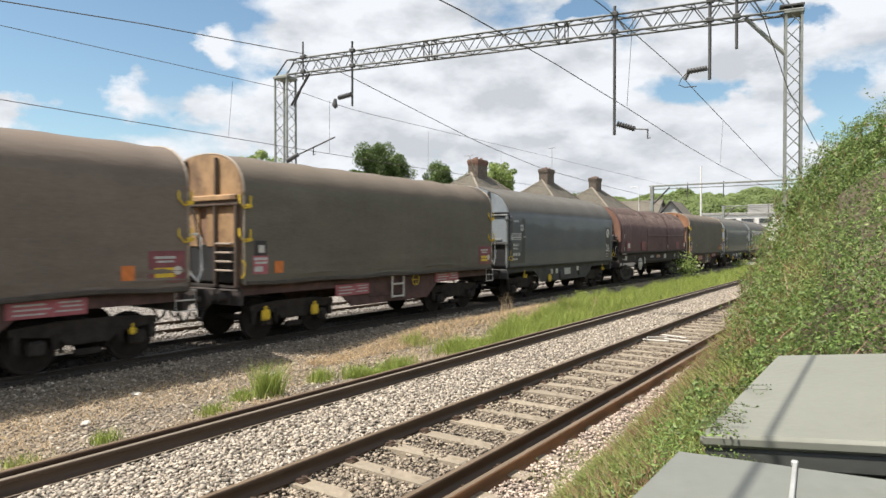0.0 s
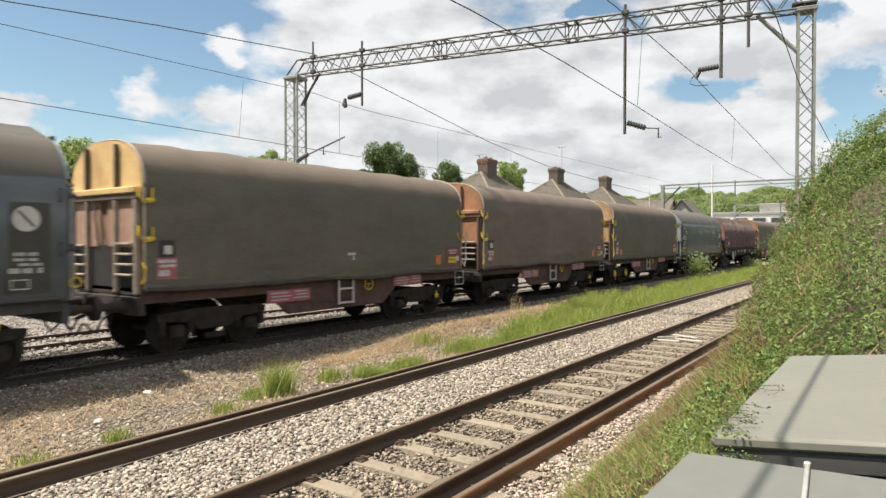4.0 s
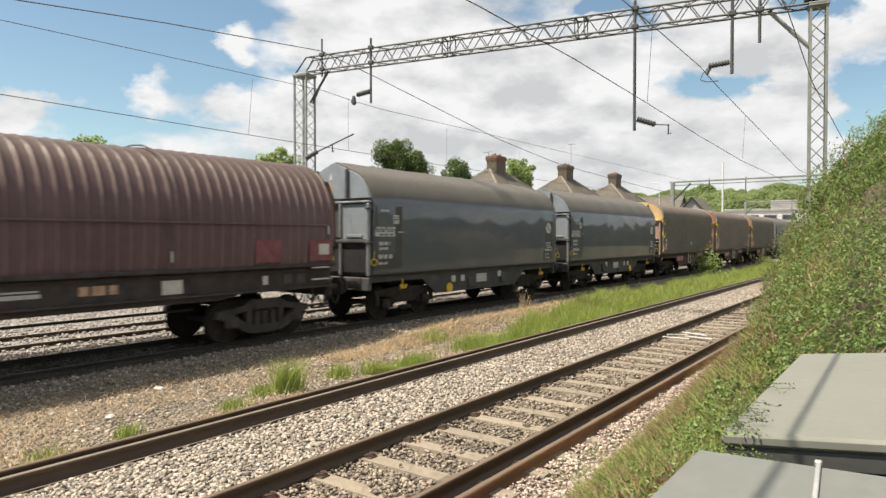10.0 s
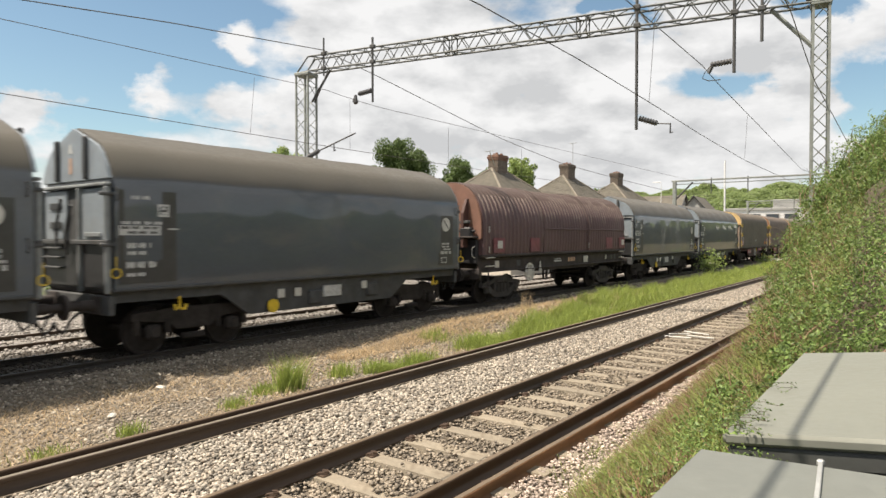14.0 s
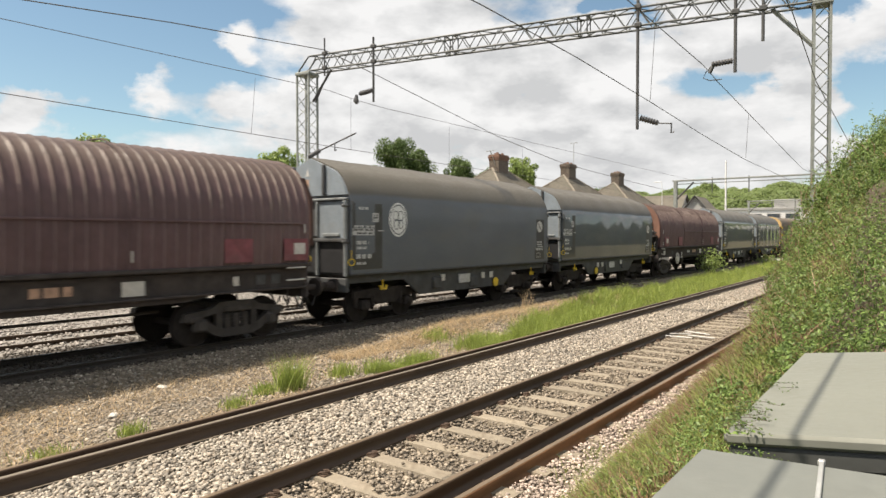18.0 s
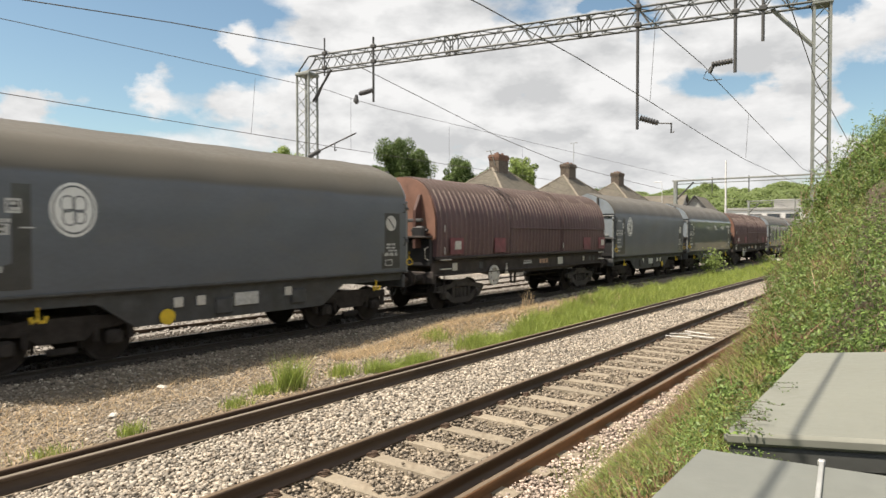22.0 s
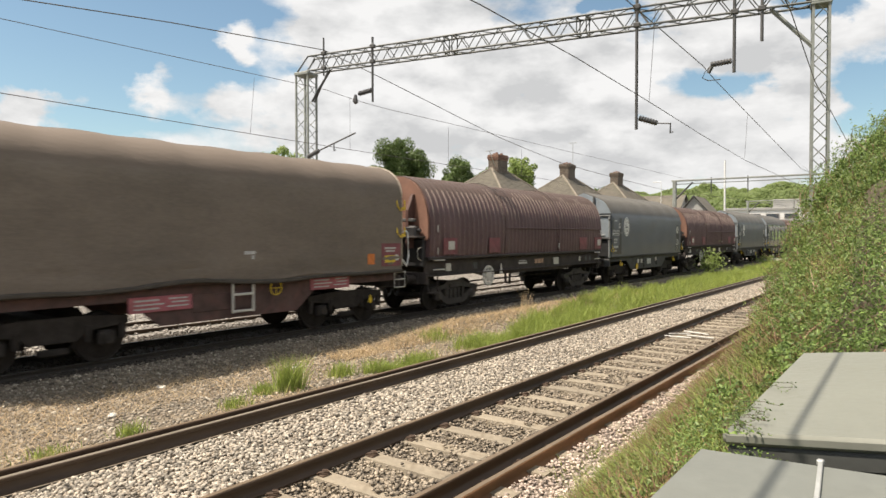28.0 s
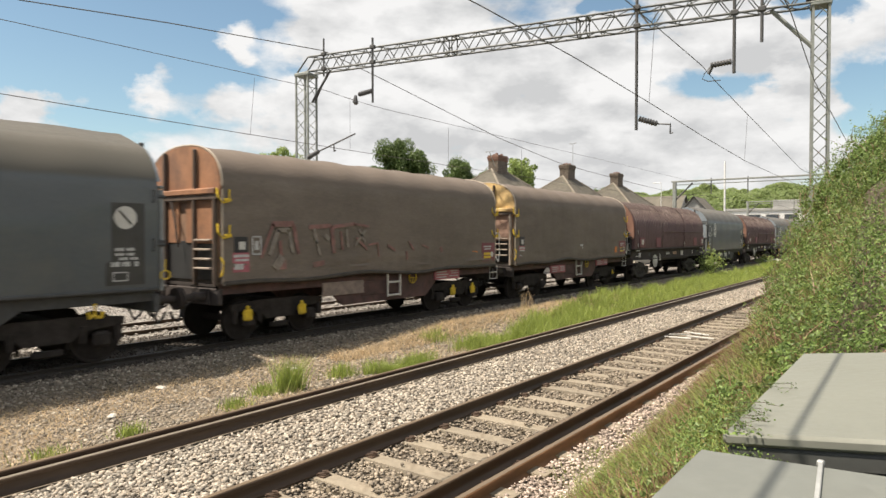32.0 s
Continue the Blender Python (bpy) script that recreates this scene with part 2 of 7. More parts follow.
MAT["lid"] = material("painted_cabinet_lid", (0.168, 0.174, 0.148), 0.55, vary=0.06, scale=1.6, stain=(0.155, 0.155, 0.125), stain_amount=0.45, stain_scale=2.2, grain=0.06, bump=0.04, bump_scale=30)
# bluer lid paint, also darkened for the weaker light on its slope
MAT["lid_dimmed"] = material("dimmed_blue_grey_lid", (0.140, 0.149, 0.135), 0.6, vary=0.08, scale=1.6, stain=(0.115, 0.12, 0.105), stain_amount=0.5, stain_scale=2.6, grain=0.08, bump=0.05, bump_scale=30)
# near-black colour holds the shade below the lids
MAT["cab_shade"] = material("shaded_cabinet_side", (0.055, 0.058, 0.055), 0.7, vary=0.2, scale=4)
# wagons
MAT["tarp"] = material("weathered_tarpaulin", (0.122, 0.114, 0.092), 0.75, vary=0.16, scale=0.9, stretch=(1, 0.5, 1.6), stain=(0.142, 0.130, 0.104), stain_amount=0.5, stain_scale=0.8, grain=0.14, bump=0.5, bump_scale=6, dust=((0.142, 0.116, 0.093), 3.58, 3.68, 0.75), spec=0.25)
MAT["tarp_brown"] = material("brown_tarpaulin", (0.160, 0.135, 0.113), 0.75, vary=0.18, scale=0.9, stretch=(1, 0.5, 1.6), stain=(0.185, 0.155, 0.130), stain_amount=0.5, stain_scale=0.8, grain=0.14, bump=0.5, bump_scale=6, dust=((0.142, 0.114, 0.094), 3.58, 3.68, 0.75), spec=0.25)
MAT["grey"] = material("slate_grey_hood", (0.066, 0.078, 0.093), 0.5, vary=0.10, scale=0.8, stretch=(1, 0.6, 1.4), stain=(0.132, 0.130, 0.120), stain_amount=0.5, stain_scale=0.7, grain=0.08, bump=0.03, bump_scale=2.5, dust=((0.104, 0.094, 0.076), 3.36, 3.46, 0.95), coat=0.95, spec=0.3)
MAT["grey_matt"] = material("matt_blue_grey_hood", (0.106, 0.118, 0.134), 0.5, vary=0.10, scale=0.8, stretch=(1, 0.6, 1.4), stain=(0.132, 0.130, 0.120), stain_amount=0.5, stain_scale=0.7, grain=0.08, bump=0.03, bump_scale=2.5, dust=((0.104, 0.094, 0.076), 3.36, 3.46, 0.95), coat=0.2, spec=0.3)
MAT["grey_green"] = material("greenish_grey_hood", (0.086, 0.097, 0.104), 0.55, vary=0.10, scale=0.8, stretch=(1, 0.6, 1.4), stain=(0.125, 0.125, 0.112), stain_amount=0.5, stain_scale=0.7, grain=0.08, bump=0.03, bump_scale=2.5, dust=((0.104, 0.095, 0.078), 3.36, 3.46, 0.9), coat=0.35, spec=0.3)
MAT["red"] = material("maroon_hood", (0.122, 0.075, 0.078), 0.5, vary=0.22, scale=0.9, stretch=(1, 0.8, 0.5), stain=(0.118, 0.092, 0.088), stain_amount=0.55, stain_scale=0.9, grain=0.15, dust=((0.082, 0.060, 0.050), 3.3, 3.75, 0.8), spec=0.25)
# two paler maroons for the painted highlights on the hood ribs
MAT["red_glint_low"] = material("lower_rib_highlight", (0.152, 0.104, 0.102), 0.6, vary=0.3, scale=3, stain=(0.138, 0.092, 0.091), stain_amount=0.8, stain_scale=1.5)
MAT["red_glint"] = material("rib_highlight", (0.215, 0.168, 0.145), 0.6, vary=0.35, scale=3, stain=(0.125, 0.083, 0.078), stain_amount=0.8, stain_scale=2.0)
MAT["red_patch"] = material("bright_maroon_patch", (0.185, 0.054, 0.066), 0.6, vary=0.3, scale=4, stain=(0.13, 0.072, 0.074), stain_amount=0.7)
MAT["hem_shade"] = material("shaded_hem", (0.060, 0.052, 0.044), 0.85, vary=0.3, scale=3)
# maroon darkened for the shaded sides of the bulkhead fins
MAT["red_fin_shade"] = material("shaded_maroon_fin", (0.075, 0.036, 0.030), 0.7, vary=0.2, scale=3)
MAT["red_end"] = material("orange_red_bulkhead", (0.222, 0.116, 0.083), 0.7, vary=0.22, scale=2, stain=(0.17, 0.095, 0.072), stain_amount=0.6)
MAT["end_cream"] = material("cream_end_wall", (0.62, 0.44, 0.20), 0.65, vary=0.12, scale=2, stain=(0.36, 0.22, 0.11), stain_amount=0.7, stain_scale=1.2)
MAT["end_orange"] = material("orange_brown_end_wall", (0.31, 0.155, 0.085), 0.7, vary=0.25, scale=2, stain=(0.15, 0.085, 0.06), stain_amount=0.85, stain_scale=1.2)
MAT["end_tan"] = material("tan_end_wall", (0.38, 0.245, 0.13), 0.7, vary=0.25, scale=2, stain=(0.13, 0.08, 0.05), stain_amount=0.95, stain_scale=1.2)
MAT["end_low"] = material("rusty_lower_end", (0.27, 0.165, 0.11), 0.75, vary=0.3, scale=2.5, stain=(0.10, 0.07, 0.055), stain_amount=0.7)
MAT["end_blue"] = material("pale_blue_grey_end", (0.225, 0.262, 0.295), 0.55, vary=0.12, scale=2, stain=(0.19, 0.195, 0.19), stain_amount=0.6)
MAT["frame"] = material("grimy_underframe", (0.052, 0.045, 0.043), 0.85, vary=0.35, scale=3, stain=(0.070, 0.054, 0.047), stain_amount=0.45, spec=0.3)
MAT["beam_grey"] = material("pale_grey_end_beam", (0.21, 0.228, 0.235), 0.65, vary=0.25, scale=3, stain=(0.10, 0.095, 0.09), stain_amount=0.6)
MAT["frame_grey"] = material("dusty_grey_underframe", (0.060, 0.063, 0.065), 0.75, vary=0.3, scale=3, stain=(0.042, 0.037, 0.033), stain_amount=0.6)
MAT["frame_maroon"] = material("dark_maroon_underframe", (0.080, 0.048, 0.044), 0.8, vary=0.35, scale=3, stain=(0.15, 0.07, 0.062), stain_amount=0.55, stain_scale=2.5)
MAT["end_pink"] = material("dull_pink_end_wall", (0.36, 0.235, 0.18), 0.75, vary=0.25, scale=2.5, stain=(0.17, 0.11, 0.085), stain_amount=0.7)
MAT["end_pale"] = material("pale_end_post", (0.34, 0.285, 0.24), 0.7, vary=0.25, scale=4, stain=(0.13, 0.10, 0.08), stain_amount=0.7, stain_scale=3)
MAT["end_dark"] = material("grimy_brown_end_post", (0.105, 0.078, 0.062), 0.8, vary=0.3, scale=3, stain=(0.06, 0.045, 0.04), stain_amount=0.6)
MAT["rim"] = material("pale_hood_rim", (0.36, 0.31, 0.25), 0.7, vary=0.25, scale=4, stain=(0.16, 0.12, 0.09), stain_amount=0.6)
MAT["board_dusty"] = material("dusty_board", (0.24, 0.19, 0.165), 0.75, vary=0.3, scale=5)
MAT["bogie_dust"] = material("dusty_cast_bogie", (0.056, 0.050, 0.046), 0.85, vary=0.35, scale=4, stain=(0.030, 0.026, 0.023), stain_amount=0.7)
MAT["bogie"] = material("brake_dust_bogie", (0.042, 0.037, 0.034), 0.9, vary=0.35, scale=4, stain=(0.018, 0.016, 0.015), stain_amount=0.6, spec=0.15)
MAT["wheel"] = material("dark_wheel", (0.036, 0.031, 0.029), 0.8, 0.1, vary=0.3, scale=5, spec=0.2)
MAT["yellow"] = material("yellow_paint", (0.66, 0.46, 0.03), 0.5, vary=0.12, scale=9, stain=(0.30, 0.22, 0.06), stain_amount=0.4)
MAT["white"] = material("dirty_white_paint", (0.52, 0.51, 0.48), 0.55, vary=0.1, scale=8, stain=(0.34, 0.31, 0.28), stain_amount=0.5)
MAT["logo_white"] = material("white_logo_paint", (0.68, 0.69, 0.68), 0.5, vary=0.08, scale=8)
MAT["white_faint"] = material("worn_white_marking", (0.44, 0.445, 0.44), 0.6, vary=0.25, scale=14)
MAT["pink"] = material("faded_maroon_board", (0.37, 0.11, 0.135), 0.65, vary=0.2, scale=5, stain=(0.24, 0.11, 0.11), stain_amount=0.5)
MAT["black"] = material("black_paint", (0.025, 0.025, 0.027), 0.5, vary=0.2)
MAT["orange"] = material("orange_mark", (0.55, 0.17, 0.04), 0.6, vary=0.2, scale=6)
MAT["orange_faint"] = material("faded_orange_mark", (0.42, 0.27, 0.19), 0.7, vary=0.3, scale=8)
MAT["graffiti"] = material("faded_sprayed_paint", (0.215, 0.110, 0.098), 0.75, vary=0.4, scale=4, stain=(0.165, 0.128, 0.108), stain_amount=0.8, stain_scale=5, stain_lo=0.5)
MAT["graffiti_pale"] = material("pale_sprayed_paint", (0.225, 0.20, 0.17), 0.75, vary=0.35, scale=4, stain=(0.175, 0.145, 0.12), stain_amount=0.9, stain_scale=5, stain_lo=0.48)
# houses, trees
MAT["roof"] = material("brown_clay_tile", (0.110, 0.099, 0.080), 0.85, vary=0.25, scale=1.2, object_random=0.06, stain=(0.128, 0.118, 0.090), stain_amount=0.6, stain_scale=0.6)
MAT["roof_ridge"] = material("pale_hip_tile", (0.20, 0.175, 0.14), 0.8, vary=0.2, scale=3)
MAT["brick"] = material("chimney_brick", (0.175, 0.095, 0.068), 0.85, vary=0.3, scale=6, grain=0.4)
MAT["brick_dark"] = material("sooty_chimney_brick", (0.125, 0.098, 0.078), 0.85, vary=0.3, scale=6, grain=0.4)
MAT["render_wall"] = material("cream_rendered_wall", (0.55, 0.50, 0.42), 0.85, vary=0.12, scale=2)
MAT["pot"] = material("terracotta_pot", (0.22, 0.11, 0.075), 0.8, vary=0.2, scale=8)
MAT["glass"] = material("window_glass", (0.05, 0.06, 0.07), 0.08, vary=0.1)
MAT["bark"] = material("bark", (0.11, 0.085, 0.06), 0.9, vary=0.3, scale=5, bump=0.6, bump_scale=20)
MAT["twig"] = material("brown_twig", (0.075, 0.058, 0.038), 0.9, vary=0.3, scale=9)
MAT["leaf_dark"] = leaf_material("dark_leaf", (0.105, 0.16, 0.05), through=0.3)
MAT["leaf_shade"] = leaf_material("darkened_row_leaf", (0.045, 0.065, 0.025), through=0.15)
MAT["leaf_mid"] = leaf_material("hedge_leaf", (0.138, 0.215, 0.056), vary=0.4, through=0.3)
MAT["leaf_light"] = leaf_material("spring_leaf", (0.24, 0.32, 0.10), vary=0.3, through=0.35)
MAT["leaf_young"] = leaf_material("young_hedge_leaf", (0.175, 0.245, 0.07), vary=0.35, through=0.3)
MAT["leaf_far"] = leaf_material("far_leaf", (0.175, 0.24, 0.085), vary=0.15, through=0.45)
MAT["far_green"] = material("far_wooded_rise", (0.14, 0.19, 0.07), 0.95, vary=0.25, scale=0.3)
MAT["stone_pink"] = material("pinkish_ballast_stone", (0.43, 0.352, 0.300), 0.85, vary=0.2, scale=9, island=0.6, grain=0.25)
MAT["leaf_brown"] = leaf_material("dry_brown_stem", (0.245, 0.150, 0.098), vary=0.4)
MAT["grass"] = leaf_material("fresh_grass", (0.285, 0.36, 0.09), vary=0.35, through=0.35)
MAT["bank_grass"] = leaf_material("bank_grass", (0.225, 0.275, 0.08), vary=0.4, through=0.35)
MAT["grass_dry"] = leaf_material("dry_grass", (0.46, 0.36, 0.22), vary=0.35)
MAT["white_far"] = material("white_cladding", (0.70, 0.70, 0.69), 0.6, vary=0.05, scale=0.6)
MAT["grey_far"] = material("grey_cladding", (0.33, 0.33, 0.32), 0.7, vary=0.1, scale=0.5)


# ---- shapes ----
class Shape:
    """Collects corners and faces of one mesh."""

    def __init__(self):
        self.v, self.f = [], []

    def add(self, v, f):
        n = len(self.v)
        self.v += [tuple(p) for p in v]
        self.f += [tuple(i + n for i in face) for face in f]
        return self

    def box(self, c, size, bevel=0.0, m=None):
        hx, hy, hz = [s / 2 for s in size]
        if bevel <= 0:
            v = [Vector((x * hx, y * hy, z * hz)) for x in (-1, 1) for y in (-1, 1) for z in (-1, 1)]
            f = [(0, 1, 3, 2), (4, 6, 7, 5), (0, 4, 5, 1), (2, 3, 7, 6), (0, 2, 6, 4), (1, 5, 7, 3)]
        else:
            b = min(bevel, hx * 0.9, hy * 0.9, hz * 0.9)
            v, at = [], {}
            for x in (-1, 1):
                for y in (-1, 1):
                    for z in (-1, 1):
                        for k in range(3):
                            at[x, y, z, k] = len(v)
                            v.append(Vector((x * (hx - (k != 0) * b), y * (hy - (k != 1) * b), z * (hz - (k != 2) * b))))
            f = []
            for s in (-1, 1):
                f.append([at[s, y, z, 0] for y, z in ((-1, -1), (1, -1), (1, 1), (-1, 1))][::s])
                f.append([at[x, s, z, 1] for x, z in ((-1, -1), (-1, 1), (1, 1), (1, -1))][::s])
                f.append([at[x, y, s, 2] for x, y in ((-1, -1), (1, -1), (1, 1), (-1, 1))][::s])
            for s in (-1, 1):
                for t in (-1, 1):
                    f.append([at[s, t, -1, 0], at[s, t, 1, 0], at[s, t, 1, 1], at[s, t, -1, 1]][::-s * t])
                    f.append([at[s, -1, t, 0], at[s, 1, t, 0], at[s, 1, t, 2], at[s, -1, t, 2]][::s * t])
                    f.append([at[-1, s, t, 1], at[1, s, t, 1], at[1, s, t, 2], at[-1, s, t, 2]][::-s * t])
            for x in (-1, 1):
                for y in (-1, 1):
                    for z in (-1, 1):
                        f.append([at[x, y, z, k] for k in range(3)][::x * y * z])
        m = m or Matrix()
        return self.add([m @ p + Vector(c) if m else p + Vector(c) for p in v], f)

    def rod(self, a, b, r, n=8, r2=None, caps=True):
        a, b = Vector(a), Vector(b)
        q = (b - a).to_track_quat("Z", "Y")
        r2 = r if r2 is None else r2
        v = [a + q @ Vector((r * math.cos(2 * math.pi * i / n), r * math.sin(2 * math.pi * i / n), 0)) for i in range(n)]
        v += [b + q @ Vector((r2 * math.cos(2 * math.pi * i / n), r2 * math.sin(2 * math.pi * i / n), 0)) for i in range(n)]
        f = [(i, (i + 1) % n, n + (i + 1) % n, n + i) for i in range(n)]
        if caps:
            f += [tuple(range(n))[::-1], tuple(range(n, 2 * n))]
        return self.add(v, f)

    def path(self, pts, r, n=6):
        """One unbroken tube through the points."""
        pts = [Vector(p) for p in pts]
        v = []
        for i, p in enumerate(pts):
            d = (pts[min(i + 1, len(pts) - 1)] - pts[max(i - 1, 0)])
            q = (d if d.length > 1e-6 else Vector((0, 0, 1))).to_track_quat("Z", "Y" if abs(d.normalized().y) < 0.95 else "X")
            v += [p + q @ Vector((r * math.cos(2 * math.pi * k / n), r * math.sin(2 * math.pi * k / n), 0)) for k in range(n)]
        f = [(j * n + k, j * n + (k + 1) % n, (j + 1) * n + (k + 1) % n, (j + 1) * n + k) for j in range(len(pts) - 1) for k in range(n)]
        f += [tuple(range(n))[::-1], tuple(range((len(pts) - 1) * n, len(pts) * n))]
        return self.add(v, f)

    def prism(self, profile, y0, y1):
        """A closed outline of (x, z), run along y."""
        n = len(profile)
        v = [(x, y0, z) for x, z in profile] + [(x, y1, z) for x, z in profile]
        f = [(i, (i + 1) % n, n + (i + 1) % n, n + i) for i in range(n)]
        f += [tuple(range(n))[::-1], tuple(range(n, 2 * n))]
        return self.add(v, f)

    def plate(self, outline, x, thick):
        """A closed outline of (y, z), thick along x from x."""
        n = len(outline)
        v = [(x, y, z) for y, z in outline] + [(x + thick, y, z) for y, z in outline]
        f = [(i, (i + 1) % n, n + (i + 1) % n, n + i) for i in range(n)]
        f += [tuple(range(n))[::-1], tuple(range(n, 2 * n))]
        return self.add(v, f)

    def disc(self, c, r, axis, thick, n=20):
        d = Vector(axis).normalized() * thick / 2
        return self.rod(Vector(c) - d, Vector(c) + d, r, n)

    def ring(self, c, r, width, axis, thick, n=20):
        q = Vector(axis).to_track_quat("Z", "Y")
        v = []
        for z in (-thick / 2, thick / 2):
            for rr in (r - width, r):
                v += [Vector(c) + q @ Vector((rr * math.cos(2 * math.pi * i / n), rr * math.sin(2 * math.pi * i / n), z)) for i in range(n)]
        f = []
        for i in range(n):
            j = (i + 1) % n
            f += [(2 * n + i, 3 * n + i, 3 * n + j, 2 * n + j), (n + i, n + j, 3 * n + j, 3 * n + i), (i, 2 * n + i, 2 * n + j, j), (i, j, n + j, n + i)]
        return self.add(v, f)

    def mesh(self, name, mat, smooth=False):
        me = bpy.data.meshes.new(name)
        me.from_pydata(self.v, [], self.f)
        me.materials.append(MAT[mat])
        if smooth:
            me.shade_smooth()
            me.set_sharp_from_angle(angle=radians(38))
        me.update()
        return me


CACHE = {}


def cached(key, make):
    """One mesh for all alike parts."""
    if key not in CACHE:
        CACHE[key] = make()
    return CACHE[key]


def part(name, me, parent, label="", at=None, kind=""):
    ob = new(name, me)
    ob.parent = parent
    if at is not None:
        ob.matrix_basis = at if isinstance(at, Matrix) else Matrix.Translation(at)
    return tagged(ob, label=label, kind=kind)


def thing(name, label, category, group="", at=None, me=None, kind=""):
    ob = new(name, me)
    if at is not None:
        ob.matrix_basis = at if isinstance(at, Matrix) else Matrix.Translation(at)
    return tagged(ob, label, category, group, kind)


# ---- ground ----
def mound(x, y):
    """The low straw-covered heap beside the freight line."""
    if not (-12 < x < -8.4 and 9 < y < 30):
        return 0.0
    along = min(1, max(0, (y - 10.5) / 3.5)) * min(1, max(0, (29 - y) / 5))
    return 0.25 * along * math.exp(-((x + 10.2) / 0.62) ** 2)


def ground_height(x, y):
    """Height of the ground sheet under the ballast, the cess and the bank."""
    knots = [(-60, -0.9), (-24, -0.55), (-20.5, -0.38), (-18.6, -0.13), (-12.0, -0.12), (-11.5, -0.16), (-10.6, -0.29), (-8.6, -0.29), (-7.6, -0.26), (-7.0, -0.20), (-5.45, -0.18), (-5.0, -0.27), (-3.75, -0.27), (-3.35, -0.20),
             (-3.1, -0.20), (-2.9, -0.22), (-2.2, 0.10), (-1.2, 0.62), (3.0, 0.75), (60, 0.75)]
    for (a, za), (b, zb) in zip(knots, knots[1:]):
        if a <= x <= b:
            k = (x - a) / (b - a)
            return za + (zb - za) * k * k * (3 - 2 * k) + mound(x, y)
    return knots[0][1] if x < knots[0][0] else knots[-1][1]


def make_ground():
    xs = sorted(set([-2500, -900, -400, -200, -120, -60, -40, -30, -24, -21, 4, 6, 10, 20, 60, 200, 900, 2500] + [round(-19.8 + 0.2 * i, 2) for i in range(113)]))
    ys = [-900, -300, -100, -40, -20, -10, -5] + [round(-3 + 0.5 * i, 2) for i in range(80)] + [40, 45, 52, 60, 75, 100, 150, 250, 500, 1200, 3500]
    v = [(x, y, ground_height(x, y)) for y in ys for x in xs]
    n = len(xs)
    f, mats = [], []
    for j in range(len(ys) - 1):
        for i in range(n - 1):
            f.append((j * n + i, j * n + i + 1, (j + 1) * n + i + 1, (j + 1) * n + i))
            x = (xs[i] + xs[i + 1]) / 2
            mats.append(5 if -15.05 < x < -11.9 else 4 if -32 < x < -14.2 else 0 if -7.3 < x < -2.75 or -15 < x < -11.55 else 1 if -11.6 < x < -7.2 else 2 if -2.8 < x < 4 else 3)
    me = bpy.data.meshes.new("ground")
    me.from_pydata(v, [], f)
    for k in ("ballast", "grit", "soil", "field", "ballast_pale", "ballast_shaded"):
        me.materials.append(MAT[k])
    me.polygons.foreach_set("material_index", mats)
    me.shade_smooth()
    thing("ground", "brown gritty railway ground with ballast beds", "ground", me=me, kind="structure")


make_ground()


# ---- tracks ----
def rail_profile(scale=1.0):
    """Flat-bottom rail, foot to head, top at z = 0."""
    half = [(0.070, -0.159), (0.070, -0.148), (0.022, -0.128), (0.010, -0.110), (0.010, -0.052), (0.034, -0.040), (0.036, -0.010), (0.030, -0.002)]
    return [(x * scale, z) for x, z in half] + [(-x * scale, z) for x, z in reversed(half)]


Y_FAR = 260.0


def make_rail(x, z, side, head, label, tilt=0.0, y0=-12.0, y1=Y_FAR):
    """One rail with a head strip of its own."""
    body = Shape().prism(rail_profile(), y0, y1)
    ob = thing("rail", label, "rail", "rails of the lines", pose(x, 0, z, 0, tilt, 0), me=body.mesh("rail", side, True))
    strip = Shape().prism([(0.029, -0.0035), (0.027, 0.0015), (-0.027, 0.0015), (-0.029, -0.0035)], y0, y1)
    part("railhead", strip.mesh("railhead", head), ob, "worn running surface")
    return ob


make_rail(-7.11, 0.0, "rail", "rail_top", "brown steel rail with a polished head")
make_rail(-7.36, 0.0, "rail_brown", "rail_dull", "rusty disused rail lying beside the running rail", y1=120)
make_rail(-5.12, 0.0, "rail", "rail_dull", "brown steel rail on concrete sleepers")
make_rail(-3.615, 0.0, "rail", "rail_dull", "brown steel rail on concrete sleepers")
make_rail(-3.36, -0.045, "rail_rust", "rail_dull", "rusty orange spare rail lying in the cess", y1=60)
# side and head both darkened as if in the train's shadow
for x in (TRAIN_X - 0.7525, TRAIN_X + 0.7525):
    make_rail(x, 0.0, "rail_shaded", "rail_shaded", "steel rail coloured dark for the shade under the freight train")
for x in (-17.25, -15.745):
    make_rail(x, -0.02, "rail", "rail_top", "steel rail of the far line")


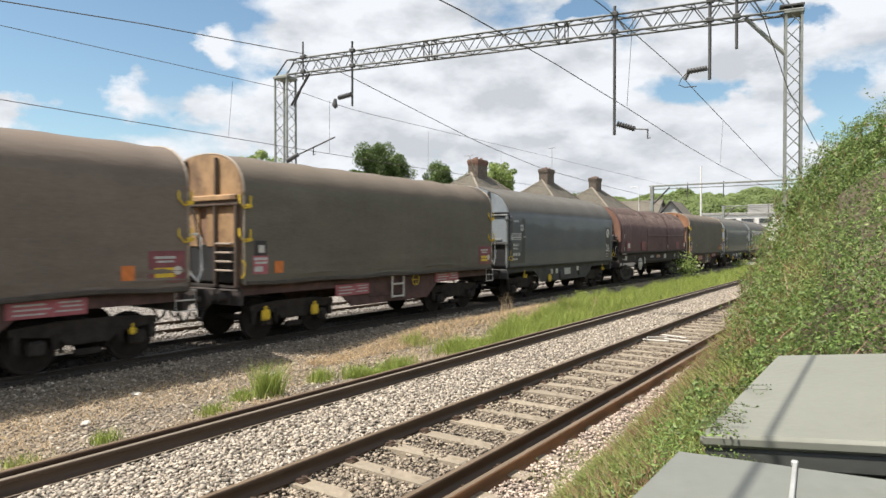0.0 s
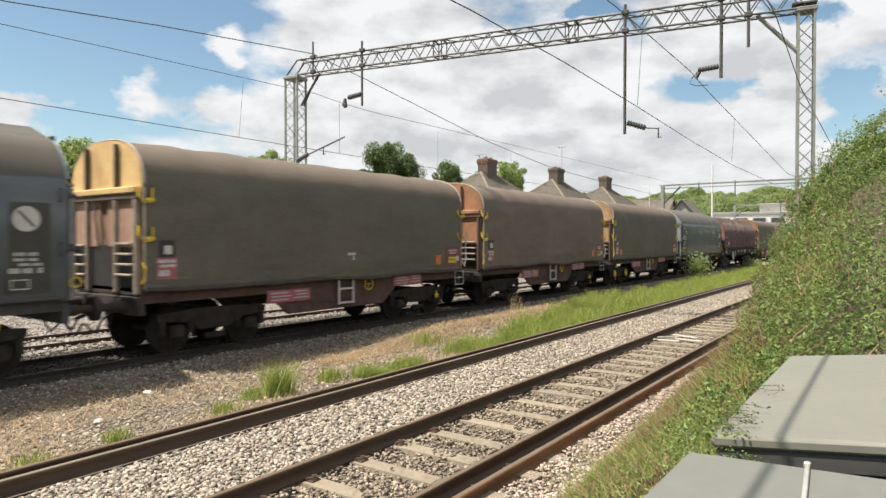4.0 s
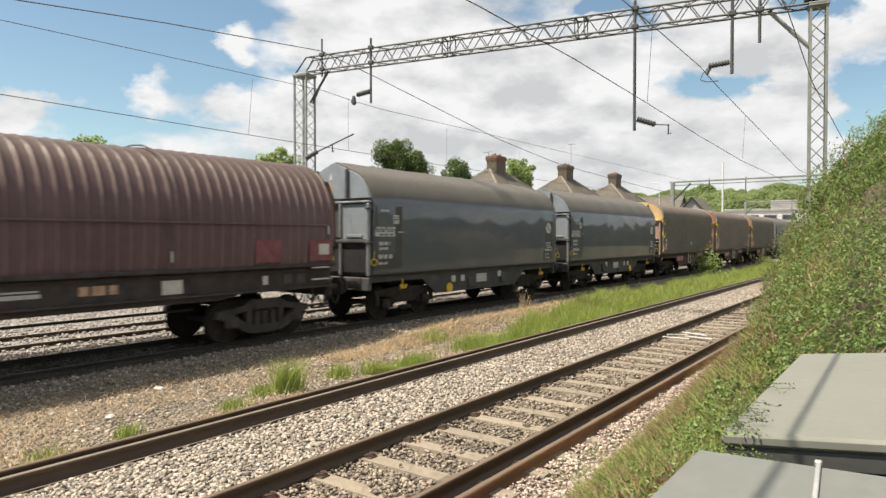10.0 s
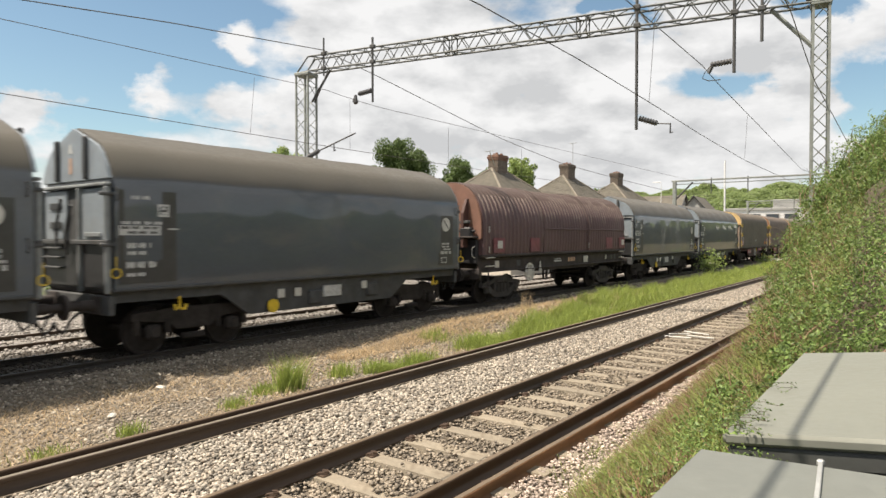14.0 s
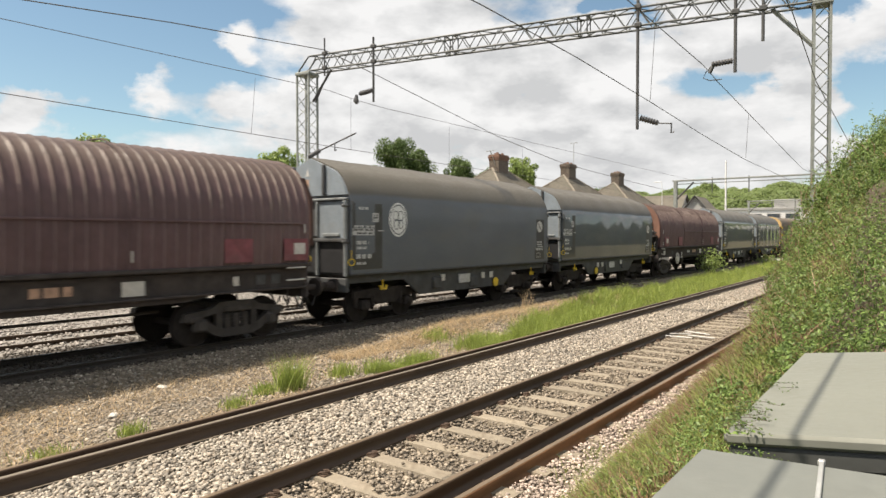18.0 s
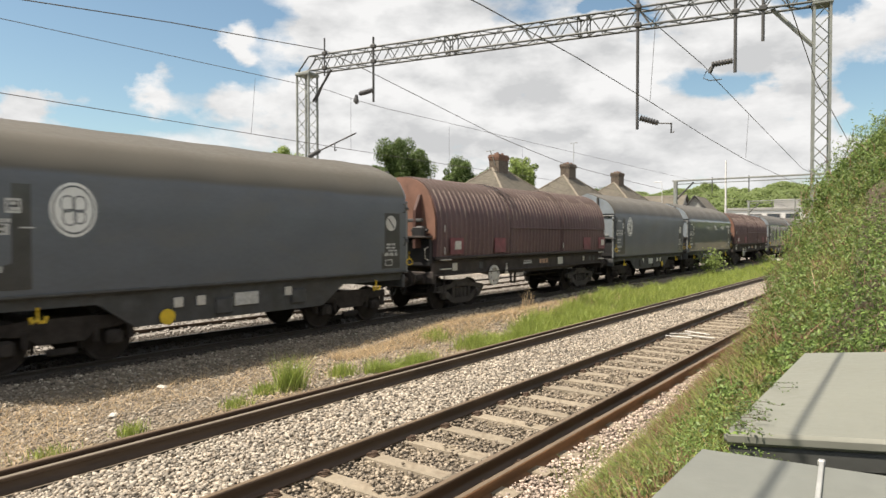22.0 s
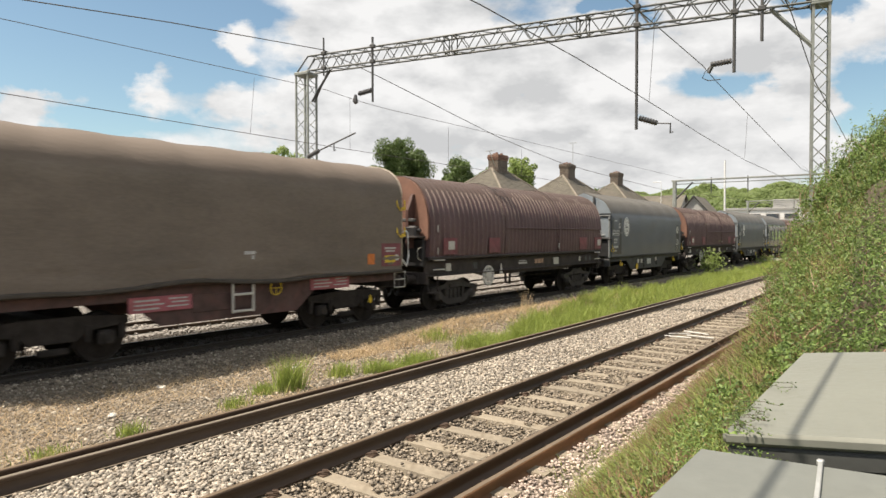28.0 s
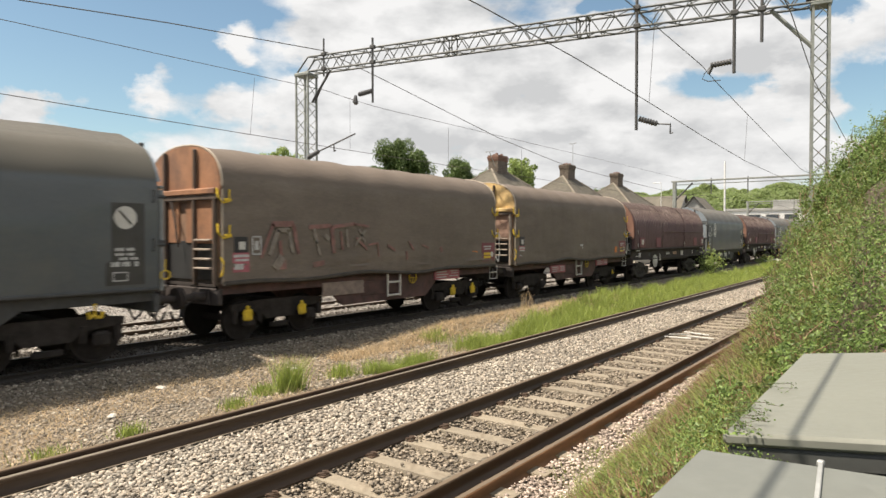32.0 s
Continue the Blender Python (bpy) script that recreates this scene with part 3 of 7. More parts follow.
def make_sleepers():
    def body():
        s = Shape()
        # a prestressed sleeper: waisted in the middle, sloping flanks
        for y0, y1, top, z in ((-1.25, 1.25, 0.105, -0.170),):
            v = [(y0, -0.14, -0.36), (y1, -0.14, -0.36), (y1, 0.14, -0.36), (y0, 0.14, -0.36), (y0, -top, z), (y1, -top, z), (y1, top, z), (y0, top, z)]
            s.add(v, [(3, 2, 1, 0), (4, 5, 6, 7), (0, 1, 5, 4), (1, 2, 6, 5), (2, 3, 7, 6), (3, 0, 4, 7)])
        return s.mesh("sleeper", "concrete")

    def clip():
        s = Shape()
        s.path([(0, -0.05, 0), (0.03, -0.055, 0.025), (0.075, -0.02, 0.03), (0.09, 0.03, 0.02), (0.05, 0.05, 0.025), (0.0, 0.03, 0.02)], 0.012, 6)
        s.box((0.06, 0, -0.005), (0.09, 0.12, 0.02), 0.004)
        return s.mesh("rail_clip", "rail_brown")
    me, cl = body(), clip()
    first = None
    for i in range(-17, 62):
        y = 1.10 + 0.71 * i
        if first is None:
            first = thing("sleeper", "weathered concrete sleeper half buried in ballast", "sleeper", "sleepers of the near line", pose(-4.3675, y, 0), me=me)
            for x, turn in ((0.7525 - 0.075, 180), (0.7525 + 0.075, 0), (-0.7525 + 0.075, 0), (-0.7525 - 0.075, 180)):
                part("rail_clip", cl, first, at=pose(x, 0, -0.158, 0, 0, turn))
        else:
            copy_thing(first, pose(-4.3675 + random.uniform(-0.015, 0.015), y + random.uniform(-0.03, 0.03), random.uniform(-0.012, 0.006), 0, 0, random.uniform(-1, 1)))
    wood = cached("wood", lambda: Shape().box((0, 0, -0.20), (2.5, 0.24, 0.14), 0.01).mesh("timber_sleeper", "wood_sleeper"))
    first = None
    for x in (TRAIN_X, -16.5):
        for i in range(-16, 70):
            at = pose(x, 0.5 + 0.7 * i, 0.0)
            if first is None:
                first = thing("timber_sleeper", "dark timber sleeper under the far lines", "sleeper", "sleepers of the far lines", at, me=wood)
            else:
                copy_thing(first, at)


make_sleepers()


# ---- wagons ----
def bars(rows):
    """Illegible lettering: flat bars (y, z, width, height) on the near side plane."""
    s = Shape()
    for y, z, w, h in rows:
        s.box((0, y, z), (0.006, w, h))
    return s


def letter_row(row):
    """One line of lettering too worn to read, as short strokes of uneven width."""
    y, z, w, h = row
    out, at, i = [], y - w / 2, 0
    while at < y + w / 2 - 0.03:
        d = (0.055, 0.04, 0.075, 0.03, 0.06)[i % 5]
        if i % 4 != 3:
            out.append((at + d * 0.4, z, d * 0.8, h * (1.0, 0.8, 1.0)[i % 3]))
        at, i = at + d, i + 1
    return out


def wheelset_mesh():
    s = Shape()
    s.rod((-1.05, 0, 0), (1.05, 0, 0), 0.075, 10)
    for k in (-1, 1):
        s.rod((k * 0.70, 0, 0), (k * 0.725, 0, 0), 0.485, 28)
        s.rod((k * 0.725, 0, 0), (k * 0.80, 0, 0), 0.46, 28)
        s.rod((k * 0.80, 0, 0), (k * 0.83, 0, 0), 0.40, 24, 0.36)
        s.rod((k * 0.80, 0, 0), (k * 0.86, 0, 0), 0.13, 12)
    return s.mesh("wheelset", "wheel", True)


def bogie_mesh(cast):
    s = Shape()
    for k in (-1, 1):
        x = k * 1.0
        if cast:
            s.plate([(-1.28, 0.56), (-1.24, 0.72), (-0.62, 0.80), (-0.42, 0.92), (0.42, 0.92), (0.62, 0.80), (1.24, 0.72), (1.28, 0.56), (0.95, 0.61), (0.5, 0.69), (-0.5, 0.69), (-0.95, 0.61)], x - 0.08, 0.16)
            s.plate([(-1.08, 0.60), (-0.86, 0.62), (-0.42, 0.35), (0.42, 0.35), (0.86, 0.62), (1.08, 0.60), (0.64, 0.26), (0.40, 0.17), (-0.40, 0.17), (-0.64, 0.26)], x - 0.08, 0.16)
            for y in (-0.44, 0.44):
                s.box((x, y, 0.52), (0.17, 0.15, 0.40), 0.02)
            for y in (-0.22, 0, 0.22):
                s.rod((x, y, 0.33), (x, y, 0.66), 0.085, 10)
                for i in range(4):
                    s.disc((x, y, 0.39 + 0.075 * i), 0.10, (0, 0, 1), 0.028, 10)
            s.box((x + k * 0.05, 0, 0.76), (0.12, 0.70, 0.12), 0.02)
            s.box((x + k * 0.10, 0, 0.80), (0.03, 0.34, 0.07), 0.01)
            for y in (-1.02, 1.02):
                s.box((x + k * 0.04, y, 0.60), (0.16, 0.34, 0.16), 0.04)
        else:
            out = [(-1.32, 0.70), (-1.32, 0.84), (-0.50, 0.90), (0.50, 0.90), (1.32, 0.84), (1.32, 0.70), (0.55, 0.62), (0.40, 0.46), (-0.40, 0.46), (-0.55, 0.62)]
            s.plate(out, x - 0.05, 0.10)
            for y in (-1.22, -0.58, 0.58, 1.22):
                s.rod((x + k * 0.02, y, 0.42), (x + k * 0.02, y, 0.72), 0.07, 8)
            s.box((x, 0, 0.30), (0.12, 0.5, 0.12), 0.02)
        for y in (-0.9, 0.9):
            s.box((x + k * 0.03, y, 0.46), (0.22, 0.30, 0.28), 0.05)
            s.disc((x + k * 0.15, y, 0.46), 0.10, (1, 0, 0), 0.04, 14)
            s.box((x - k * 0.16, y * 0.45, 0.45), (0.10, 0.07, 0.30), 0.02)
    s.box((0, 0, 0.78), (2.0, 0.42, 0.22), 0.04)
    s.box((0, 0, 0.62), (1.7, 0.30, 0.16), 0.03)
    return s.mesh("bogie", "bogie_dust" if cast else "bogie")


BOGIE_Z = 0.0
WHEELS = []


def running_gear(w, L, pivot, cast, frame):
    """Bogies with wheelsets, buffers, couplings and headstocks."""
    bm = cached(("bogie", cast), lambda: bogie_mesh(cast))
    wm = cached("wheelset", wheelset_mesh)
    for y in (-pivot, pivot):
        b = part("bogie", bm, w, "brake-dusted bogie", (0, y, 0))
        for dy in (-0.9, 0.9):
            ws = part("wheelset", wm, b, at=(0, dy, 0.46))
            WHEELS.append(ws)

    def buffer():
        s = Shape()
        s.rod((0, 0, 0), (0, 0.32, 0), 0.10, 12)
        s.rod((0, 0.30, 0), (0, 0.58, 0), 0.075, 12)
        s.rod((0, 0.57, 0), (0, 0.62, 0), 0.23, 18, 0.225)
        s.box((0, 0.02, 0), (0.34, 0.05, 0.34), 0.015)
        return s.mesh("buffer", "frame", True)

    def hook():
        s = Shape()
        s.box((0, 0.16, 0), (0.09, 0.34, 0.12), 0.02)
        s.path([(0.05, 0.30, -0.02), (0.06, 0.42, -0.18), (0.06, 0.55, -0.22), (-0.06, 0.55, -0.22), (-0.06, 0.42, -0.18), (-0.05, 0.30, -0.02)], 0.022, 6)
        return s.mesh("coupling", "frame")
    hose = cached("brake_hose", lambda: Shape().path([(0.0, 0.0, 0.02), (0.0, 0.30, -0.22), (-0.02, 0.42, -0.45), (-0.04, 0.55, -0.36), (-0.06, 0.62, -0.24)], 0.026, 6).mesh("brake_hose", "black"))
    bu, ho = cached("buffer", buffer), cached("coupling", hook)
    he = cached(("headstock", frame), lambda: Shape().box((0, 0, 1.06), (2.66, 0.12, 0.36), 0.02).mesh("headstock", frame))
    for k, turn in ((-1, 180), (1, 0)):
        y = k * (L / 2 - 0.62)
        part("headstock", he, w, at=(0, y - k * 0.06, 0))
        for x in (-0.875, 0.875):
            part("buffer", bu, w, at=pose(x, y, 1.06, 0, 0, turn))
        part("coupling", ho, w, at=pose(0, y, 1.02, 0, 0, turn))
        for x in (-0.42, 0.50):
            part("brake_hose", hose, w, "black rubber brake hose", pose(x, y, 1.0, 0, 0, turn))


def arch(half, eave, apex, n=12, power=2.3):
    """Outline points (x, z) from the near eave over the ridge to the far eave."""
    pts = []
    for i in range(n + 1):
        a = math.pi * i / n
        c, s = math.cos(a), math.sin(a)
        pts.append((half * math.copysign(abs(c) ** (2 / power), c), eave + (apex - eave) * abs(s) ** (2 / power)))
    return pts


def skin(section, ys):
    """A hood skin: section(y) gives the outline from near foot over the roof to far foot, closed below and at both ends."""
    s, rings = Shape(), [section(y) for y in ys]
    n = len(rings[0])
    v = [(x, y, z) for y, ring in zip(ys, rings) for x, z in ring]
    f = [(j * n + i, j * n + i + 1, (j + 1) * n + i + 1, (j + 1) * n + i) for j in range(len(ys) - 1) for i in range(n - 1)]
    f += [(j * n, (j + 1) * n, (j + 1) * n + n - 1, j * n + n - 1) for j in range(len(ys) - 1)]
    f += [tuple(range(n)), tuple(range((len(ys) - 1) * n, len(ys) * n))[::-1]]
    s.add(v, [face[::-1] for face in f])
    return s


def handle_mesh(mat):
    return Shape().path([(0, 0, -0.11), (0.05, 0, -0.11), (0.06, 0, 0), (0.05, 0, 0.11), (0, 0, 0.11)], 0.016, 6).mesh("handle", mat)


LIGHT_GREY_END = "pale blue-grey end wall"


def grey_wagon(at, tint="grey", logo=False, disc_rear=True):
    """Slate-grey covered coil wagon with a smooth hood."""
    L = 12.1
    w = thing("covered_wagon", ("slate-grey covered steel wagon with a round white logo on its hood" if logo else "slate-grey covered steel wagon with a smooth hood"),
              "freight wagon", "covered freight wagons", at)
    b = L / 2 - 0.68
    side = [(1.40, 1.36), (1.42, 1.9), (1.42, 3.20), (1.385, 3.42), (1.29, 3.64), (1.13, 3.88), (0.97, 4.03), (0.80, 4.11), (0.40, 4.27), (0.0, 4.42)]
    outline = side + [(-x, z) for x, z in reversed(side[:-1])]

    def hood():
        ys = [-b + 0.02 + (2 * b - 0.04) * i / 56 for i in range(57)]

        def section(y):
            # a faint hollow between the hoops of the hood
            d = 0.008 * math.sin(y * math.pi / 0.9) + 0.010 * noise.noise((y * 0.8, 3.1, 0))
            return [(x * (1 + d * (0.4 if z < 3.3 else 1.0)), z + (d if z > 3.6 else 0)) for x, z in outline]
        return skin(section, ys).mesh("hood", tint, True)
    part("hood", cached(("hood", tint), hood), w, "slate-grey sheeted hood")

    def lip():
        return Shape().box((0, 0, 1.34), (0.09, 2 * b, 0.06), 0.015).mesh("hood_rail", "frame_grey")
    for x in (-1.39, 1.39):
        part("hood_rail", cached("hood_rail", lip), w, at=(x, 0, 0))

    def end_upper():
        ring = [(x * 0.985, z - 0.03) for x, z in outline if z > 3.25]
        return Shape().prism(ring[::-1], -b - 0.06, -b + 0.01).mesh("end_panel", "end_blue")
    part("end_panel", cached("grey_end_upper", end_upper), w, LIGHT_GREY_END)
    part("end_panel", cached("grey_end_upper", end_upper), w, LIGHT_GREY_END, pose(0, 0, 0, 0, 0, 180))
    rib = cached("grey_rib", lambda: Shape().box((0, 0, 0), (0.10, 0.09, 0.80), 0.02).mesh("end_rib", "dark_steel"))
    beam = cached("grey_beam", lambda: Shape().box((0, 0, 0), (2.76, 0.11, 0.06), 0.015).mesh("end_beam", "beam_grey"))
    dark_beam = cached("grey_dark_beam", lambda: Shape().box((0, 0, 0), (2.80, 0.14, 0.09), 0.015).mesh("end_beam", "frame_grey"))
    panel = cached("grey_panel", lambda: Shape().box((0, 0, 0), (0.96, 0.04, 0.96), 0.02).mesh("door_panel", "end_blue"))
    post = cached("grey_post", lambda: Shape().box((0, 0, 0), (0.085, 0.10, 1.95), 0.02).mesh("end_post", "beam_grey"))
    # flat black plate paints the shade of the lower end
    dark_low = cached("grey_end_shade", lambda: Shape().box((0, 0, 0), (2.56, 0.03, 0.86), 0.01).mesh("end_recess", "black"))
    slot = cached("grey_slot", lambda: Shape().box((0, 0, 0), (0.50, 0.03, 0.13), 0.01).mesh("latch_bar", "black"))
    strip = cached("grey_strip", lambda: Shape().box((0, 0, 0), (0.60, 0.05, 0.08), 0.01).mesh("latch_bar", "beam_grey"))
    lower = cached("grey_lower", lambda: Shape().box((0, 0, 0), (2.7, 0.05, 1.9), 0.01).mesh("end_wall", "frame_grey"))
    bar = cached("grey_bar", lambda: Shape().path([(-0.2, 0, -0.45), (-0.1, -0.05, 0), (0.12, -0.05, 0.5)], 0.03, 6).mesh("brake_lever", "dark_steel"))
    rung = cached("grey_rung", lambda: Shape().box((0, 0, 0), (0.75, 0.10, 0.04), 0.01).mesh("step", "frame_grey"))
    tick = cached("end_mark", lambda: Shape().add([(-0.07, 0, 0), (0.07, 0, 0), (0, 0, 0.2), (-0.07, -0.006, 0), (0.07, -0.006, 0), (0, -0.006, 0.2)], [(0, 2, 1), (3, 4, 5), (0, 1, 4, 3), (1, 2, 5, 4), (2, 0, 3, 5)]).mesh("end_mark", "white"))
    smear = cached("end_smear", lambda: Shape().box((0, 0, 0), (0.11, 0.006, 0.30)).mesh("end_mark", "orange_faint"))
    for k, turn in ((-1, 0), (1, 180)):
        m = pose(0, 0, 0, 0, 0, turn)
        part("end_mark", tick, w, "white pointed mark", m @ pose(-0.10, -b - 0.062, 3.92))
        part("end_mark", smear, w, "faded orange mark", m @ pose(-0.10, -b - 0.065, 3.68))
        for x in (-0.62, 0.55):
            part("end_rib", rib, w, at=m @ pose(x, -b - 0.09, 3.80))
        part("end_beam", beam, w, at=m @ pose(0, -b - 0.07, 3.28))
        part("end_beam", dark_beam, w, at=m @ pose(0, -b - 0.07, 2.22))
        part("end_wall", lower, w, at=m @ pose(0, -b - 0.01, 2.28))
        part("end_recess", dark_low, w, "black plate for the shade behind the steps", m @ pose(0, -b - 0.045, 1.80))
        part("brake_lever", bar, w, at=m @ pose(0.05, -b - 0.14, 2.42))
        part("latch_bar", slot, w, at=m @ pose(-0.72, -b - 0.085, 2.92))
        part("latch_bar", slot, w, at=m @ pose(-0.72, -b - 0.085, 2.55))
        part("latch_bar", strip, w, at=m @ pose(0.82, -b - 0.085, 2.36))
        for x in (-1.33, 0.30, 1.33):
            part("end_post", post, w, at=m @ pose(x, -b - 0.08, 2.26))
        for x in (-0.75, 0.82):
            part("door_panel", panel, w, LIGHT_GREY_END, m @ pose(x, -b - 0.05, 2.74))
        part("brake_lever", bar, w, at=m @ pose(-0.4, -b - 0.12, 2.55))
        for z in (1.72, 1.92, 2.10):
            part("step", rung, w, at=m @ pose(-0.8, -b - 0.12, z))
    # underframe

    def sole():
        return Shape().plate([(-b, 1.10), (-3.05, 1.10), (-2.35, 0.62), (2.35, 0.62), (3.05, 1.10), (b, 1.10), (b, 1.34), (-b, 1.34)], 0, 0.06).mesh("sole_bar", "frame_grey")
    for x in (-1.26, 1.20):
        part("sole_bar", cached("grey_sole", sole), w, "dusty grey fish-bellied side frame", (x, 0, 0))
    part("centre_sill", cached("sill", lambda: Shape().box((0, 0, 1.17), (0.5, 2 * b, 0.22)).mesh("centre_sill", "frame")), w)
    deck = cached("deck", lambda: Shape().box((0, 0, 1.30), (2.5, 2 * b, 0.06)).mesh("floor_plate", "frame"))
    part("floor_plate", deck, w)
    k = 1 if disc_rear else -1
    box_ = cached("grey_box", lambda: Shape().box((0, 0, 0), (0.05, 0.62, 0.28), 0.01).mesh("data_board", "white_faint"))
    part("data_board", box_, w, "pale data board", (1.29, k * 0.1, 0.98))
    small = cached("grey_small", lambda: Shape().box((0, 0, 0), (0.04, 0.20, 0.20), 0.01).mesh("plate", "white"))
    part("plate", small, w, "small white plate", (1.29, -k * 1.0, 1.02))
    part("plate", small, w, "small white plate", (1.29, -k * 1.5, 1.02))
    part("plate", small, w, "small white plate", (1.29, k * 1.25, 1.06))
    crate = cached("grey_crate", lambda: Shape().box((0, 0, 0), (0.25, 0.42, 0.34), 0.03).mesh("equipment_box", "frame_grey"))
    part("equipment_box", crate, w, at=(1.22, k * 1.55, 0.92))
    part("equipment_box", crate, w, at=(1.20, -k * 0.45, 0.86))
    disc = cached("yellow_disc", lambda: Shape().disc((0, 0, 0), 0.155, (1, 0, 0), 0.03, 20).mesh("indicator_disc", "yellow"))
    part("indicator_disc", disc, w, "round yellow indicator disc", (1.32, -k * 1.75, 0.76))
    hook_me = cached("yellow_hook", lambda: Shape().path([(0, 0, 0.10), (0, 0, -0.06), (0.02, -0.08, -0.10), (0.02, -0.10, -0.02)], 0.026, 6).path([(0.02, 0, -0.09), (0.02, 0.08, -0.10), (0.02, 0.10, -0.02)], 0.026, 6).mesh("lashing_hook", "yellow"))
    for y in (-4.05, 4.2):
        part("lashing_hook", hook_me, w, "yellow lashing hook", pose(1.34, y, 1.02) @ Matrix.Scale(1.25, 4))
    ring = cached("yellow_ring", lambda: Shape().ring((0.01, 0, 0), 0.095, 0.022, (1, -0.5, 0), 0.024, 18).path([(0.01, 0, 0.08), (0.0, 0, 0.18), (0.0, 0.01, 0.30)], 0.010, 6).mesh("grab_handle", "yellow"))
    part("grab_handle", ring, w, "yellow grab handle", (1.44, -b + 0.02, 1.66))
    part("grab_handle", ring, w, "yellow grab handle", (1.44, b + 0.10, 1.60))
    # markings
    part("lettering_panel", cached("grey_text_panel", lambda: bars([(-4.72, 2.32, 1.12, 1.72)]).mesh("lettering_panel", "dark_panel")), w, "darker repainted panel behind the lettering", (1.419, 0, 0))
    part("lettering_panel", cached("grey_front_panel", lambda: bars([(4.72, 2.2, 0.72, 1.5)]).mesh("lettering_panel", "dark_panel")), w, "darker repainted panel behind the lettering", (1.419, 0, 0))
    text = bars([(y - 0.12, z, wd, h) for y, z, wd, h in letter_row((-4.75, 3.05, 0.36, 0.07)) + letter_row((-4.72, 2.58, 0.78, 0.06)) + [(-4.76, 2.44, 0.80, 0.18)] + letter_row((-4.78, 2.16, 0.46, 0.10)) + letter_row((-4.78, 2.02, 0.44, 0.07)) +
                 letter_row((-4.72, 1.80, 0.62, 0.12)) + letter_row((-4.82, 1.62, 0.40, 0.07)) + [(-4.10, 2.47, 0.22, 0.025), (-4.30, 2.92, 0.22, 0.04), (-4.30, 2.72, 0.22, 0.04), (-4.40, 2.82, 0.03, 0.24), (-4.20, 2.82, 0.03, 0.24), (-4.30, 2.86, 0.10, 0.05), (-4.28, 2.77, 0.14, 0.05)]])
    part("lettering", cached("grey_text", lambda: text.mesh("lettering", "white_faint")), w, "worn white lettering", (1.424, 0, 0), kind="stuff")
    slots = bars([(y - 0.12, z, wd, h) for y, z, wd, h in letter_row((-4.76, 2.49, 0.74, 0.05)) + letter_row((-4.72, 2.40, 0.56, 0.05))])
    part("lettering", cached("grey_text_slots", lambda: slots.mesh("lettering", "dark_panel")), w, "dark lettering on the pale panel", (1.428, 0, 0), kind="stuff")
    right = bars(letter_row((4.75, 2.10, 0.44, 0.06)) + letter_row((4.75, 2.01, 0.44, 0.05)) + letter_row((4.80, 1.93, 0.40, 0.05)) + letter_row((4.70, 1.83, 0.50, 0.09)) + [(4.62, 1.68, 0.26, 0.02), (4.62, 1.53, 0.26, 0.02), (4.49, 1.605, 0.02, 0.15), (4.75, 1.605, 0.02, 0.15)])
    part("lettering", cached("grey_text_front", lambda: right.mesh("lettering", "white_faint")), w, "worn white lettering", (1.424, 0, 0), kind="stuff")
    sign = Shape().disc((0, 4.72, 2.68), 0.21, (1, 0, 0), 0.006, 24)
    s = part("round_sign", cached("round_sign", lambda: sign.mesh("round_sign", "white")), w, "round white sign with a diagonal line", (1.424, 0, 0))
    part("slash", cached("slash", lambda: Shape().box((0, 0, 0), (0.004, 0.34, 0.035)).mesh("slash", "black")), s, at=pose(0.006, 4.72, 2.68, -48, 0, 0))
    hm = cached("dark_handle", lambda: handle_mesh("dark_steel"))
    for y in (-b + 0.05, b - 0.12):
        for z in (3.10, 2.18):
            part("hood_lock", hm, w, at=(1.42, y, z))
    latch = cached("latch_arm", lambda: Shape().box((0, 0, 0), (0.10, 0.34, 0.07), 0.02).mesh("lock_arm", "frame_grey"))
    for y in (-b - 0.05, b - 0.02):
        for z in (3.10, 2.18):
            part("lock_arm", latch, w, at=(1.36, y, z))
    if logo:
        lg = part("logo", cached("logo", lambda: Shape().disc((0, 0, 0), 0.47, (1, 0, 0), 0.006, 32).mesh("logo", "logo_white")), w, "round white logo with looping lines", pose(1.424, -3.5, 2.78) @ Matrix.Diagonal((1, 0.82, 1, 1)))
        ring = Shape().ring((0.005, 0, 0), 0.42, 0.03, (1, 0, 0), 0.004, 28)
        for y, z, r in ((-0.12, 0.10, 0.15), (0.12, 0.10, 0.15), (-0.08, -0.13, 0.15), (0.12, -0.12, 0.13)):
            ring.ring((0.005, y, z), r, 0.024, (1, 0, 0), 0.004, 18)
        part("logo_line", cached("logo_line", lambda: ring.mesh("logo_line", "grey")), lg)
    running_gear(w, L, 3.55, False, "frame_grey")
    return w


